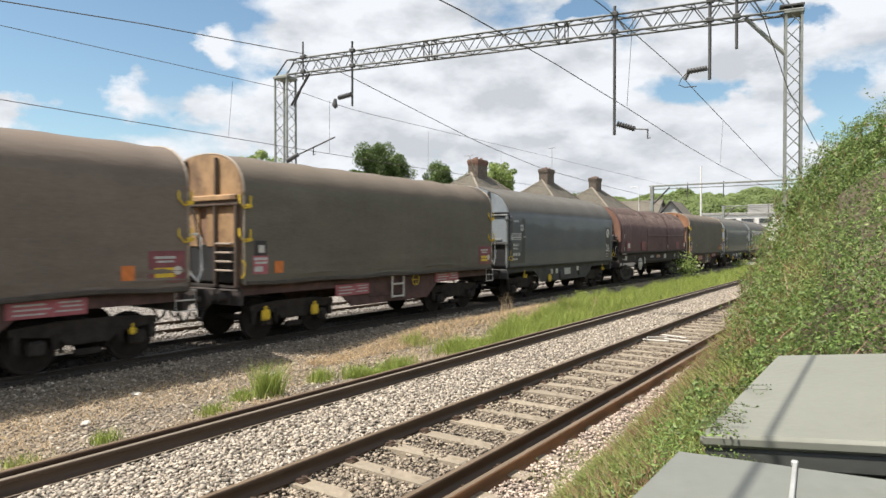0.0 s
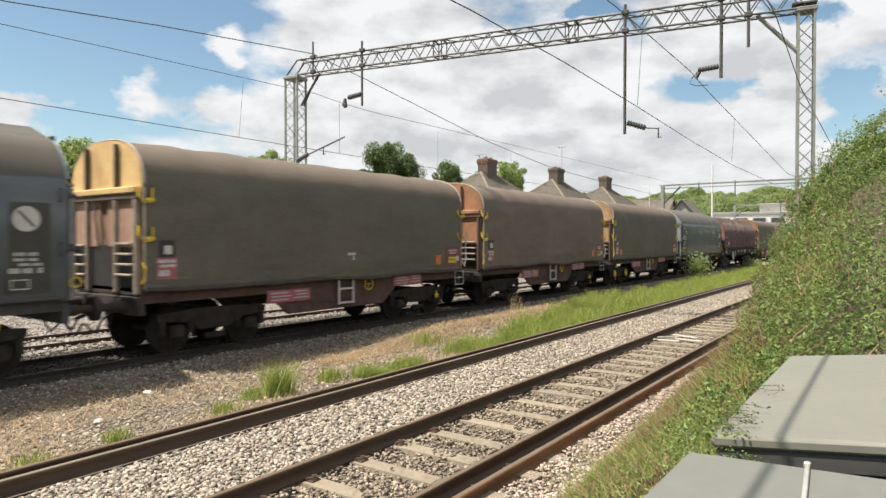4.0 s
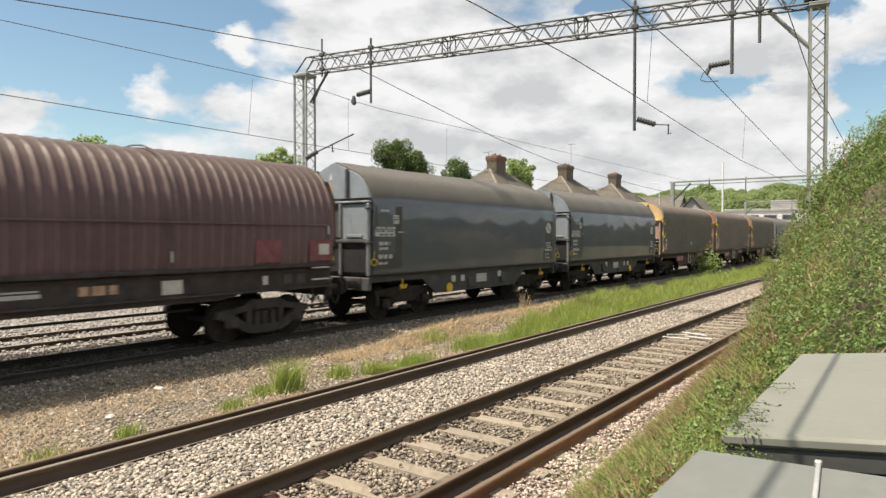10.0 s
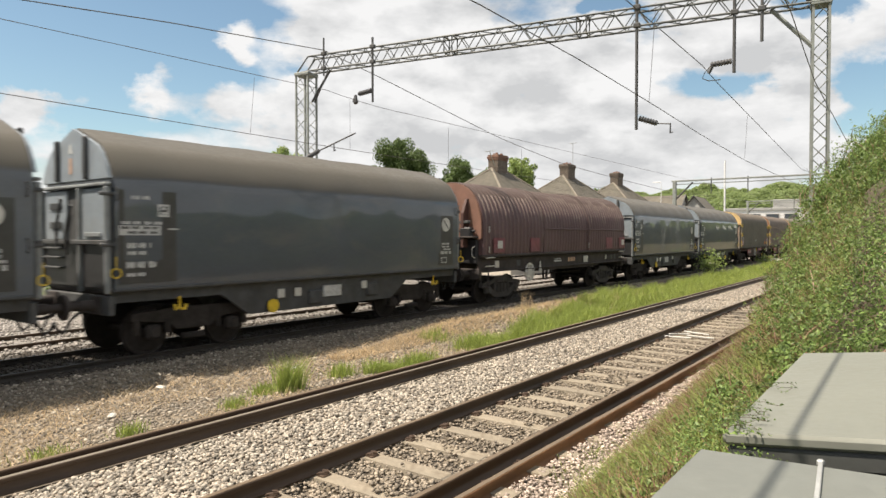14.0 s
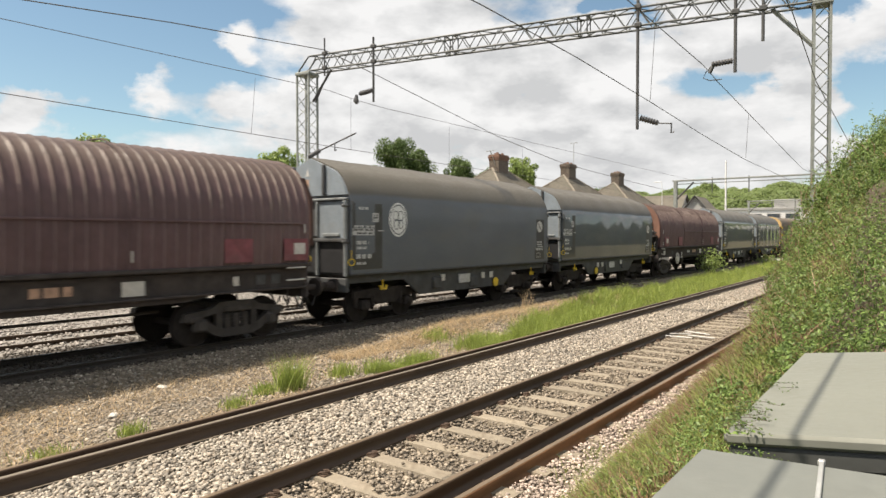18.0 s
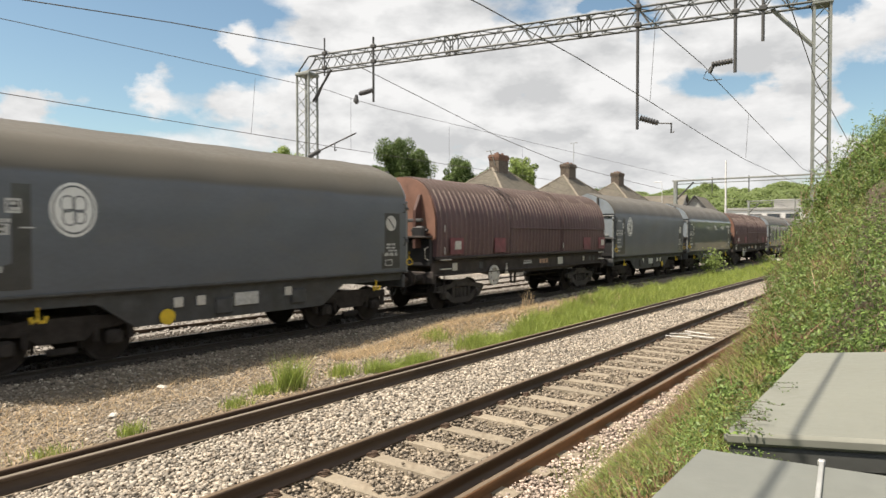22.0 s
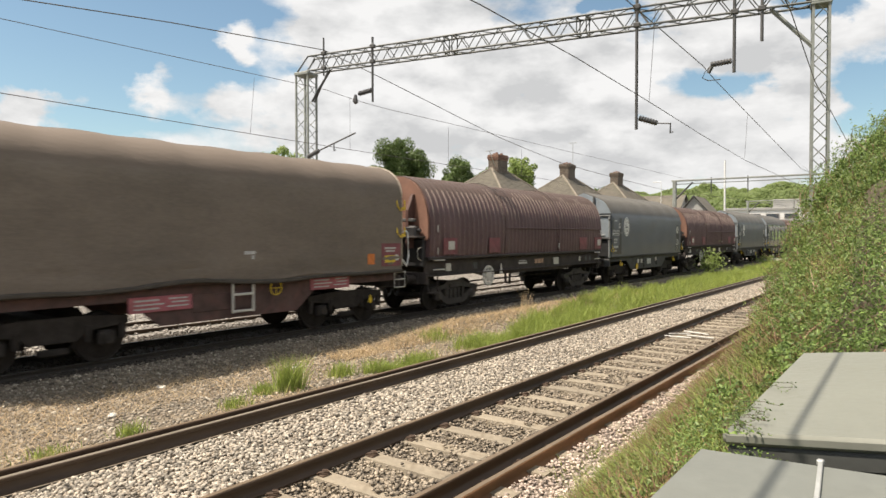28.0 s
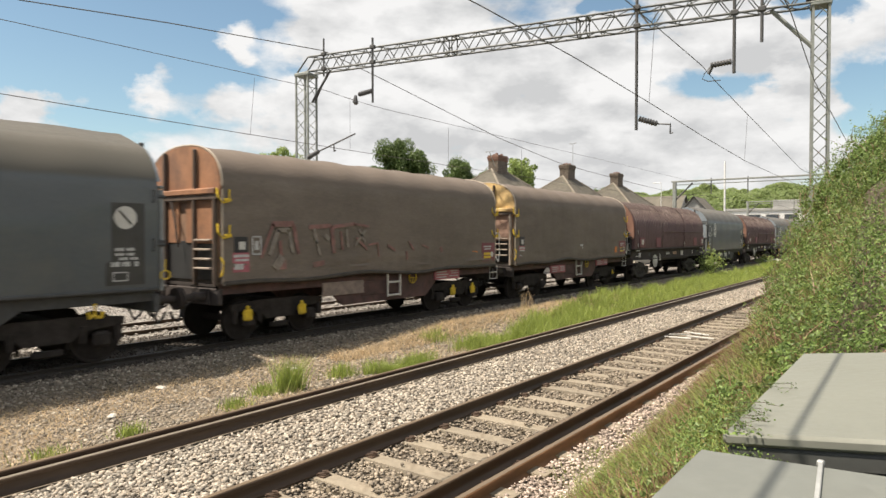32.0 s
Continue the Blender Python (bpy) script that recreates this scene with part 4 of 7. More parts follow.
def tarp_wagon(at, cover="tarp", end="end_cream", graffiti=False, seed=0):
    """Coil wagon under a weathered tarpaulin with a round-topped end wall."""
    L = 12.04
    tone = {"end_cream": "cream", "end_orange": "orange-brown", "end_tan": "tan"}[end]
    w = thing("tarpaulin_wagon", f"olive-brown tarpaulin-covered wagon with a {tone} end wall" + (" and faded graffiti" if graffiti else ""), "freight wagon", "covered freight wagons", at)
    b = L / 2 - 0.70
    roof = [(1.415, 3.30)] + [(x, z) for x, z in arch(1.415, 3.40, 4.33, 20, 2.35)] + [(-1.415, 3.30)]
    foot = [(1.40, 1.33), (1.425, 1.39), (1.41, 1.45), (1.43, 1.53), (1.41, 1.60), (1.43, 1.70), (1.425, 1.85), (1.42, 2.1), (1.42, 2.45), (1.42, 2.8), (1.42, 3.15)]
    outline = foot + roof + [(-x, z) for x, z in reversed(foot)]

    def hood():
        ys = [-b + 2 * b * i / 110 for i in range(111)]

        def section(y):
            out = []
            for x, z in outline:
                n1 = noise.noise((y * 0.9, z * 0.5, seed)) * 0.035 + noise.noise((y * 2.6, z * 1.1, seed + 5)) * 0.022 + noise.noise((y * 6.5, z * 0.9, seed + 9)) * 0.012
                sag = 0.018 * math.cos(2 * math.pi * y / 1.45)
                if z > 3.4:
                    out.append((x * (1 + 0.3 * n1), z + 0.4 * n1 + sag * 0.7))
                elif z < 1.75:
                    fold = noise.noise((y * 0.8, z * 7.0, seed + 3)) * 0.028 + noise.noise((y * 2.4, z * 3.0, seed + 6)) * 0.016
                    out.append((x + math.copysign(0.01 + fold + 0.6 * n1, x), z + 0.10 * noise.noise((y * 0.45, 9, seed)) * (1.75 - z) / 0.4 + 0.05 * noise.noise((y * 1.3, z * 4, seed)) + 0.03))
                else:
                    out.append((x + math.copysign(0.4 * n1 + sag * 0.3, x), z))
            return out
        return skin(section, ys).mesh("tarpaulin", cover, True)
    part("tarpaulin", cached(("tarp", cover, seed), hood), w, "creased weathered tarpaulin")

    # dark tube along the foot, coloured as the shadow under the lowest fold
    def hem():
        s = Shape()
        pts = [(1.43 + 0.02 * noise.noise((y * 0.9, 1, seed)), y, 1.36 + 0.10 * noise.noise((y * 0.45, 9, seed))) for y in [-b + 2 * b * i / 36 for i in range(37)]]
        return s.path(pts, 0.05, 6).mesh("hem", "hem_shade")
    part("hem", cached(("hem", cover, seed), hem), w)

    def end_upper():
        ring = [(x * 0.97, z - 0.02) for x, z in roof]
        return Shape().prism([(1.36, 3.1)] + ring[1:-1] + [(-1.36, 3.1)], -b - 0.05, -b + 0.02).mesh("end_panel", end)

    def bow():
        return Shape().path([(x * 1.0, -b - 0.02, z) for x, z in [(1.41, 1.5)] + roof + [(-1.41, 1.5)]], 0.024, 6).mesh("end_bow", "rim")
    rib = cached("tarp_rib", lambda: Shape().box((0, 0, 0), (0.065, 0.09, 0.98), 0.015).mesh("end_rib", "end_dark"))
    beam = cached("tarp_beam", lambda: Shape().box((0, 0, 0), (2.72, 0.12, 0.12), 0.015).mesh("end_beam", "end_dark"))
    wall = cached("tarp_wall", lambda: Shape().box((0, 0, 0), (2.6, 0.05, 1.75), 0.01).mesh("end_wall", "end_low"))
    # black plate instead of real shade behind the steps
    recess = cached("tarp_end_shade", lambda: Shape().box((0, 0, 0), (2.5, 0.03, 0.84), 0.01).mesh("end_recess", "black"))
    steel = "end_pale" if end == "end_cream" else "end_dark"
    post = cached(("tarp_post", steel), lambda: Shape().box((0, 0, 0), (0.085, 0.11, 1.85), 0.02).mesh("end_post", steel))
    sill_beam = cached(("tarp_sill_beam", end), lambda: Shape().box((0, 0, 0), (2.66, 0.16, 0.13), 0.02).mesh("end_beam", end))
    rung = cached("tarp_rung", lambda: Shape().box((0, 0, 0), (0.56, 0.10, 0.045), 0.01).mesh("step", "end_pale"))
    lever = cached("tarp_lever", lambda: Shape().path([(-0.25, 0, 0.5), (0.0, -0.05, 0.05), (0.1, -0.05, -0.5)], 0.025, 6).mesh("brake_lever", "frame"))
    pad = cached(("tarp_pad", end), lambda: Shape().box((0, 0, 0), (1.06, 0.04, 0.95), 0.02).mesh("door_panel", end if end != "end_cream" else "end_pink"))
    catch = cached("catch", lambda: Shape().path([(0.0, -0.10, 0.18), (0.05, -0.12, 0.0), (0.08, -0.02, -0.12), (0.10, 0.12, -0.10), (0.10, 0.13, 0.16)], 0.020, 6).box((0.09, 0.10, -0.06), (0.04, 0.16, 0.06), 0.01).mesh("yellow_catch", "yellow"))
    for k, turn in ((-1, 0), (1, 180)):
        m = pose(0, 0, 0, 0, 0, turn)
        part("end_panel", cached(("tarp_end", end), end_upper), w, f"{tone} arched end panel", m)
        part("end_bow", cached(("bow", end), bow), w, at=m)
        for x in (-0.62, 0.55):
            part("end_rib", rib, w, at=m @ pose(x, -b - 0.10, 3.72))
        part("end_beam", sill_beam, w, f"{tone} beam below the end panel", m @ pose(0, -b - 0.09, 3.29))
        part("end_beam", beam, w, at=m @ pose(0, -b - 0.08, 3.17))
        part("end_wall", wall, w, at=m @ pose(0, -b, 2.35))
        part("end_recess", recess, w, "black plate for the shade behind the steps", m @ pose(0, -b - 0.03, 1.82))
        for x in (-1.28, -0.62, 0.50, 1.24):
            part("end_post", post, w, at=m @ pose(x, -b - 0.08, 2.22))
        for x in (-0.66, 0.66):
            part("door_panel", pad, w, "dull pink panel" if end == "end_cream" else f"{tone} panel", m @ pose(x, -b - 0.045, 2.66))
        part("brake_lever", lever, w, at=m @ pose(-0.1, -b - 0.12, 2.60))
        for z in (1.62, 1.82, 2.02, 2.22):
            part("step", rung, w, at=m @ pose(-0.95, -b - 0.13, z))
            part("step", rung, w, at=m @ pose(0.87, -b - 0.13, z + 0.04))
    for y in (-b - 0.02, b + 0.02):
        for z in (3.16, 2.42):
            part("yellow_catch", catch, w, "yellow tarpaulin catch", pose(1.38, y, z, 0, 0, 0 if y < 0 else 180) if y < 0 else pose(1.40, y - 0.1, z))
    grab = cached("tarp_grab", lambda: Shape().path([(0, 0, -0.2), (0.05, 0.02, -0.12), (0.06, 0.03, 0.10), (0, 0, 0.2)], 0.022, 6).mesh("grab_handle", "yellow"))
    part("grab_handle", grab, w, "yellow grab handle", (1.40, -b - 0.06, 1.70))
    long = cached("tarp_long_rail", lambda: Shape().path([(0, -0.30, 1.32), (0.02, -0.24, 1.42), (0.03, -0.02, 1.45), (0.03, 0.06, 1.36), (0.03, 0.08, 0.72), (0.03, 0.0, 0.46), (0.0, -0.30, 0.80)], 0.028, 6).mesh("hand_rail", "logo_white"))
    part("hand_rail", long, w, "white looped hand rail", pose(1.36, b + 0.26, 1.02))
    low_step = cached("tarp_low_step", lambda: Shape().path([(0, -0.45, 0.30), (0, 0.0, 0.30), (0, 0.0, -0.12), (0, -0.45, -0.12), (0, -0.45, 0.30)], 0.02, 6).box((0, -0.22, 0.10), (0.03, 0.42, 0.03), 0.008).mesh("step", "white"))
    part("step", low_step, w, "white step frame", pose(1.36, b + 0.22, 1.02))
    # underframe

    def sole():
        return Shape().plate([(-b, 1.10), (-2.35, 1.10), (-1.7, 0.58), (1.7, 0.58), (2.35, 1.10), (b, 1.10), (b, 1.40), (-b, 1.40)], 0, 0.06).mesh("sole_bar", "frame_maroon")
    for x in (-1.25, 1.19):
        part("sole_bar", cached("tarp_sole", sole), w, "grimy side frame", (x, 0, 0))
    part("centre_sill", cached("sill", None), w)
    part("floor_plate", cached("deck", None), w)
    board = cached("pink_board", lambda: Shape().box((0, 0, 0), (0.05, 1.30, 0.30), 0.01).mesh("load_board", "pink"))
    lines = cached("board_lines", lambda: bars([(-0.3, 0.08, 0.5, 0.035), (-0.25, 0.0, 0.6, 0.03), (-0.3, -0.08, 0.5, 0.03), (0.35, 0.09, 0.4, 0.03), (0.38, 0.02, 0.36, 0.03), (0.33, -0.06, 0.46, 0.03)]).mesh("lettering", "white_faint"))
    grey_board = cached("dusty_board", lambda: Shape().box((0, 0, 0), (0.05, 1.45, 0.34), 0.01).mesh("load_board", "board_dusty"))
    for y, z in ((-1.7, 1.02), (2.75, 1.17)):
        if graffiti and y < 0:
            part("load_board", grey_board, w, "dusty blank load board", (1.27, y, z))
            continue
        p = part("load_board", board, w, "faded maroon load board with pale lettering", (1.27, y, z))
        part("lettering", lines, p, at=(0.03, 0, 0))
    belly = cached("red_belly", lambda: Shape().box((0, 0, 0), (0.28, 1.62, 0.42), 0.04).mesh("equipment_box", "frame_maroon"))
    part("equipment_box", belly, w, "faded red equipment box", (1.125, -0.25, 0.95))

    def ladder():
        s = Shape()
        for y in (-0.26, 0.26):
            s.box((0, y, 0), (0.05, 0.05, 0.68), 0.01)
        for z in (-0.30, 0.06):
            s.box((0, 0, z), (0.06, 0.52, 0.05), 0.01)
        return s.mesh("step_ladder", "white")
    part("step_ladder", cached("ladder", ladder), w, "white step ladder", (1.36, 0.15 if graffiti else 0.12, 1.02))
    wheel = cached("yellow_wheel", lambda: Shape().ring((0, 0, 0), 0.17, 0.022, (1, 0, 0), 0.022, 18).rod((0, -0.15, 0), (0, 0.15, 0), 0.01, 5).rod((0, 0, 0), (0, 0, -0.15), 0.01, 5).mesh("hand_wheel", "yellow"))
    part("hand_wheel", wheel, w, "yellow hand wheel", (1.30, 1.05, 1.15))
    big_block = cached("yellow_cover", lambda: Shape().box((0, 0, 0), (0.10, 0.24, 0.26), 0.04).box((0, 0, 0.16), (0.06, 0.09, 0.10), 0.02).mesh("brake_block_tag", "yellow"))
    block = cached("yellow_block", lambda: Shape().box((0, 0, 0), (0.08, 0.13, 0.14), 0.03).box((0, 0, 0.10), (0.05, 0.05, 0.10), 0.02).mesh("brake_block_tag", "yellow"))
    for y in (-4.55, -3.0, 3.2, 4.3) if graffiti else (-4.55, -3.0) if end == "end_tan" else (4.3,):
        part("brake_block_tag", big_block if graffiti or end == "end_tan" else block, w, "yellow painted axle-box cover", (1.18, y, 0.60))
    plate = cached("label_plate", lambda: Shape().box((0, 0, 0), (0.012, 0.42, 0.42), 0.004).mesh("label_plate", "pink"))
    p = part("label_plate", plate, w, "faded red and white label panel", (1.432, -b + 0.42, 1.78))
    part("lettering", cached("label_lines", lambda: bars([(0, 0.14, 0.38, 0.06), (0.02, 0.05, 0.34, 0.05), (-0.06, -0.09, 0.22, 0.12)]).mesh("lettering", "white_faint")), p, at=(0.008, 0, 0))
    pl2 = cached("label_dark", lambda: Shape().box((0, 0, 0), (0.012, 0.34, 0.34), 0.004).mesh("label_backing", "black"))
    q = part("label_backing", pl2, w, "black square with a white card", (1.436, -b + 0.42, 2.16))
    part("card", cached("card", lambda: Shape().box((0, 0, 0), (0.01, 0.16, 0.17)).mesh("card", "white")), q, at=(0.009, 0.02, -0.02))
    m2 = cached("label_front", lambda: Shape().box((0, 0, 0), (0.012, 0.78, 0.62), 0.004).mesh("label_plate", "red_patch"))
    p = part("label_plate", m2, w, "maroon label panel with yellow lines", (1.436, b - 0.45, 1.82))
    part("lettering", cached("front_lines", lambda: bars([(-0.05, 0.18, 0.44, 0.05), (-0.05, 0.10, 0.36, 0.04)]).mesh("lettering", "white_faint")), p, at=(0.008, 0, 0))
    part("lettering", cached("front_yellow", lambda: bars([(-0.06, -0.06, 0.42, 0.08), (-0.06, -0.17, 0.42, 0.08)]).mesh("lettering", "yellow")), p, at=(0.008, 0, 0))
    part("spot", cached("front_spot", lambda: Shape().disc((0, 0, 0), 0.09, (1, 0, 0), 0.008, 14).mesh("spot", "white")), p, at=(0.008, 0.22, -0.08))
    part("square_mark", cached("square_mark", lambda: Shape().box((0, 0, 0), (0.008, 0.26, 0.28)).mesh("square_mark", "yellow" if end == "end_tan" else "orange")), w, "square marker", (1.436, -b + 0.95 if end == "end_tan" else b - 1.25, 1.72))
    part("pale_mark", cached("pale_mark", lambda: bars([(0, 0.05, 0.28, 0.07), (0.08, -0.10, 0.07, 0.18)]).mesh("pale_mark", "white_faint")), w, at=(1.43, 0.25, 1.92)) if end == "end_cream" else None
    if graffiti:
        part("emblem", cached("emblem", lambda: bars([(0, 0.19, 0.24, 0.03), (0, -0.19, 0.24, 0.03), (-0.11, 0, 0.03, 0.36), (0.11, 0, 0.03, 0.36), (0, 0, 0.10, 0.20)]).mesh("emblem", "white_faint")), w, "worn white framed emblem", (1.44, -b + 0.82, 2.14))

        def spray(rows):
            s = Shape()
            for y0, z0, y1, z1, wide in rows:
                ln = math.hypot(y1 - y0, z1 - z0) + wide * 0.5
                s.box((0, (y0 + y1) / 2, (z0 + z1) / 2), (0.005, ln, wide), m=Matrix.Rotation(math.atan2(z1 - z0, y1 - y0), 4, "X"))
            return s
        g1 = spray([(-4.15, 1.95, -3.92, 2.46, 0.11), (-3.92, 2.48, -3.62, 2.48, 0.10), (-3.62, 2.48, -3.50, 1.98, 0.09), (-3.98, 1.66, -3.84, 1.84, 0.22), (-2.84, 2.5, -2.76, 2.2, 0.09), (-2.76, 2.2, -2.66, 1.9, 0.07),
                    (-2.48, 2.36, -2.38, 2.28, 0.10), (-1.76, 2.5, -1.72, 2.08, 0.08), (-1.45, 2.12, -1.08, 2.5, 0.08), (-1.3, 2.5, -1.1, 2.2, 0.06)])
        part("graffiti", cached("graf_pale", lambda: g1.mesh("graffiti", "graffiti_pale")), w, "pale sprayed letters too faded to read", (1.452, 0, 0), kind="stuff")
        g2 = spray([(-4.38, 1.88, -4.06, 2.6, 0.08), (-4.05, 2.61, -3.5, 2.63, 0.13), (-3.47, 2.6, -3.33, 1.95, 0.09), (-3.86, 2.22, -3.83, 1.9, 0.08), (-3.95, 1.70, -3.75, 1.70, 0.22), (-2.98, 2.56, -2.3, 2.6, 0.10),
                    (-2.27, 2.56, -2.2, 1.95, 0.11), (-2.2, 2.58, -1.5, 2.66, 0.09), (-1.5, 2.66, -0.95, 2.6, 0.06), (-1.96, 2.45, -1.9, 2.02, 0.07), (-1.4, 2.3, -1.02, 2.0, 0.06), (-0.95, 2.12, -0.6, 2.16, 0.05),
                    (-0.6, 2.15, -0.56, 1.8, 0.05), (-0.2, 2.1, 0.1, 1.96, 0.07), (0.7, 2.2, 0.92, 1.96, 0.06), (1.3, 2.1, 1.6, 2.0, 0.05), (-2.85, 1.66, -2.55, 1.7, 0.12), (0.6, 1.9, 0.62, 1.7, 0.08), (2.2, 2.0, 2.26, 1.9, 0.10)])
        part("graffiti", cached("graf_red", lambda: g2.mesh("graffiti", "graffiti")), w, "faded reddish sprayed outlines", (1.449, 0, 0), kind="stuff")
    running_gear(w, L, 3.55, False, "frame")
    return w


def red_wagon(at):
    """Maroon coil carrier with ribbed telescopic hoods."""
    L = 14.0
    w = thing("ribbed_wagon", "maroon steel coil wagon with a ribbed round hood", "freight wagon", "covered freight wagons", at)
    b = L / 2 - 0.68
    half = [(1.40, 1.70), (1.43, 2.0), (1.44, 2.3), (1.44, 2.6), (1.43, 2.9), (1.38, 3.18), (1.28, 3.45), (1.12, 3.72), (0.92, 3.93), (0.68, 4.06), (0.40, 4.15), (0.0, 4.18)]
    outline = half + [(-x, z) for x, z in reversed(half[:-1])]

    def hood(y0, y1, grow):
        n = int((y1 - y0) / 0.25)
        ys, amp = [], []
        for i in range(n):
            for k, a in ((0.0, 0.0), (0.48, 0.0), (0.55, 0.4), (0.62, 0.95), (0.70, 1.0), (0.77, 0.5), (0.86, 0.0)):
                ys.append(y0 + (y1 - y0) * (i + k) / n)
                amp.append(a)
        ys.append(y1)
        amp.append(0.0)
        look_up = dict(zip(ys, amp))

        def section(y):
            a = look_up[y]
            out = []
            for x, z in outline:
                k = grow + 0.042 * a * (0.6 if z < 2.95 else 1.0 if z < 3.8 else 0.45)
                d = Vector((x, max(0, z - 2.9) * 1.3)).normalized() * k
                out.append((x + d.x, z + d.y))
            return out
        me = skin(section, ys).mesh("ribbed_hood", "red", True)
        # highlight painted on the sunward flank of each rib, palest over the shoulder
        me.materials.append(MAT["red_glint"])
        me.materials.append(MAT["red_glint_low"])
        for f in me.polygons:
            k = (f.center.y - y0) / (y1 - y0) * n % 1.0
            if 0.56 < k < 0.61:
                lift = 0.25 * noise.noise((f.center.y, 0.3, 5))
                f.material_index = 1 if 3.05 + lift < f.center.z < 3.80 + lift else 2 if f.center.z < 3.2 else 0
        return me
    third = 2 * b / 3
    for i, grow in ((0, 0.0), (1, -0.03), (2, 0.0)):
        part("ribbed_hood", cached(("red_hood", i), lambda: hood(-b + i * third + (0 if i == 0 else -0.1), -b + (i + 1) * third, grow)), w, "ribbed maroon hood section")

    def seam():
        return Shape().path([(x * 1.035, 0, z + (0.045 if z > 3 else 0)) for x, z in outline], 0.018, 6).mesh("hood_seam", "red")
    for y in (-b + third, -b + 2 * third - 0.1):
        part("hood_seam", cached("red_seam", seam), w, at=(0, y, 0))
    part("hood_strip", cached("red_strip", lambda: Shape().box((1.48, b - third, 2.62), (0.03, 2 * third - 0.2, 0.05), 0.01).mesh("hood_strip", "red")), w)

    def sill():
        return Shape().box((0, 0, 1.66), (0.12, 2 * b + 0.1, 0.09), 0.02).mesh("hood_rail", "frame")
    for x in (-1.40, 1.40):
        part("hood_rail", cached("red_sill", sill), w, at=(x, 0, 0))

    def sole():
        e = b + 0.05
        return Shape().plate([(-e, 1.12), (-3.9, 1.12), (-3.2, 1.0), (3.2, 1.0), (3.9, 1.12), (e, 1.12), (e, 1.60), (-e, 1.60)], 0, 0.06).mesh("sole_bar", "frame")
    for x in (-1.28, 1.22):
        part("sole_bar", cached("red_sole", sole), w, "deep grimy side girder", (x, 0, 0))
    flange = cached("red_flange", lambda: Shape().box((0, 0, 0), (0.16, 2 * b, 0.04), 0.008).mesh("girder_flange", "frame"))
    for x in (-1.31, 1.31):
        part("girder_flange", flange, w, at=(x, 0, 1.13))
    part("centre_sill", cached("red_centre", lambda: Shape().box((0, 0, 1.25), (0.5, 2 * b, 0.4)).mesh("centre_sill", "frame")), w)
    part("floor_plate", cached("red_deck", lambda: Shape().box((0, 0, 1.55), (2.6, 2 * b, 0.06)).mesh("floor_plate", "frame")), w)
    # end bulkheads
    inner = [(1.33, 2.2)] + [(x * 0.97, z - 0.02) for x, z in outline if z > 2.25] + [(-1.33, 2.2)]
    wall = cached("red_wall", lambda: Shape().prism(inner[::-1], -b - 0.07, -b - 0.005).mesh("bulkhead", "red_end"))
    fin = cached("red_fin_shade", lambda: Shape().add([(-0.05, -0.28, 0.0), (0.05, -0.28, 0.0), (0.05, 0.1, 0.0), (-0.05, 0.1, 0.0), (-0.05, -0.26, 1.15), (0.05, -0.26, 1.15), (0.05, -0.02, 1.62), (-0.05, -0.02, 1.62), (-0.05, 0.1, 1.62), (0.05, 0.1, 1.62)],
                                           [(0, 1, 2, 3), (0, 4, 5, 1), (4, 7, 6, 5), (7, 8, 9, 6), (1, 5, 6, 9, 2), (0, 3, 8, 7, 4), (3, 2, 9, 8)]).mesh("bulkhead_fin", "red_fin_shade"))
    beam = cached("red_beam", lambda: Shape().box((0, 0, 0), (0.62, 0.14, 0.10), 0.02).mesh("end_beam", "frame_grey"))
    flange_e = cached("red_end_flange", lambda: Shape().box((0, 0, 0), (2.6, 0.42, 0.06), 0.015).box((-0.5, -0.05, 0.07), (0.18, 0.08, 0.12), 0.02).box((0.3, -0.05, 0.07), (0.14, 0.08, 0.12), 0.02).mesh("end_flange", "frame"))
    box_e = cached("red_end_box", lambda: Shape().box((0, 0, 0), (0.44, 0.26, 0.36), 0.05).rod((-0.3, 0, 0.05), (0.32, 0, 0.05), 0.05, 8).mesh("end_housing", "black"))
    chain = cached("red_chain", lambda: Shape().path([(0, 0, 0), (0.02, 0, -0.4), (0, 0, -0.95)], 0.014, 5).ring((0, 0, -1.03), 0.085, 0.03, (0, 1, 0), 0.03, 12).mesh("brake_chain", "yellow"))
    # black block fills the open hollow in place of its deep shade
    low = cached("red_low", lambda: Shape().box((0, 0, 0), (2.5, 0.26, 0.86), 0.04).mesh("end_housing", "black"))
    rail = cached("end_rail", lambda: Shape().path([(0, 0, 0), (0, -0.16, 0.06), (0, -0.18, 0.34), (0, 0, 0.40)], 0.013, 6).mesh("hand_rail", "white"))
    step = cached("red_step", lambda: Shape().path([(0, -0.2, 0.5), (0, -0.2, 0.0), (0, 0.25, 0.0), (0, 0.25, 0.5)], 0.025, 6).box((0.0, 0.02, 0.0), (0.14, 0.48, 0.03)).mesh("step", "frame"))
    for turn in (0, 180):
        m = pose(0, 0, 0, 0, 0, turn)
        part("bulkhead", wall, w, "orange-red end bulkhead", m)
        for x, z in ((-1.08, 2.10), (-0.12, 2.40), (0.84, 1.96)):
            part("bulkhead_fin", fin, w, at=m @ pose(x, -b - 0.11, z))
        part("end_beam", beam, w, at=m @ pose(-0.62, -b - 0.30, 3.36))
        part("end_beam", beam, w, at=m @ pose(-0.62, -b - 0.30, 2.80))
        part("end_beam", beam, w, at=m @ pose(0.78, -b - 0.30, 2.80))
        part("end_flange", flange_e, w, at=m @ pose(0, -b - 0.20, 2.30))
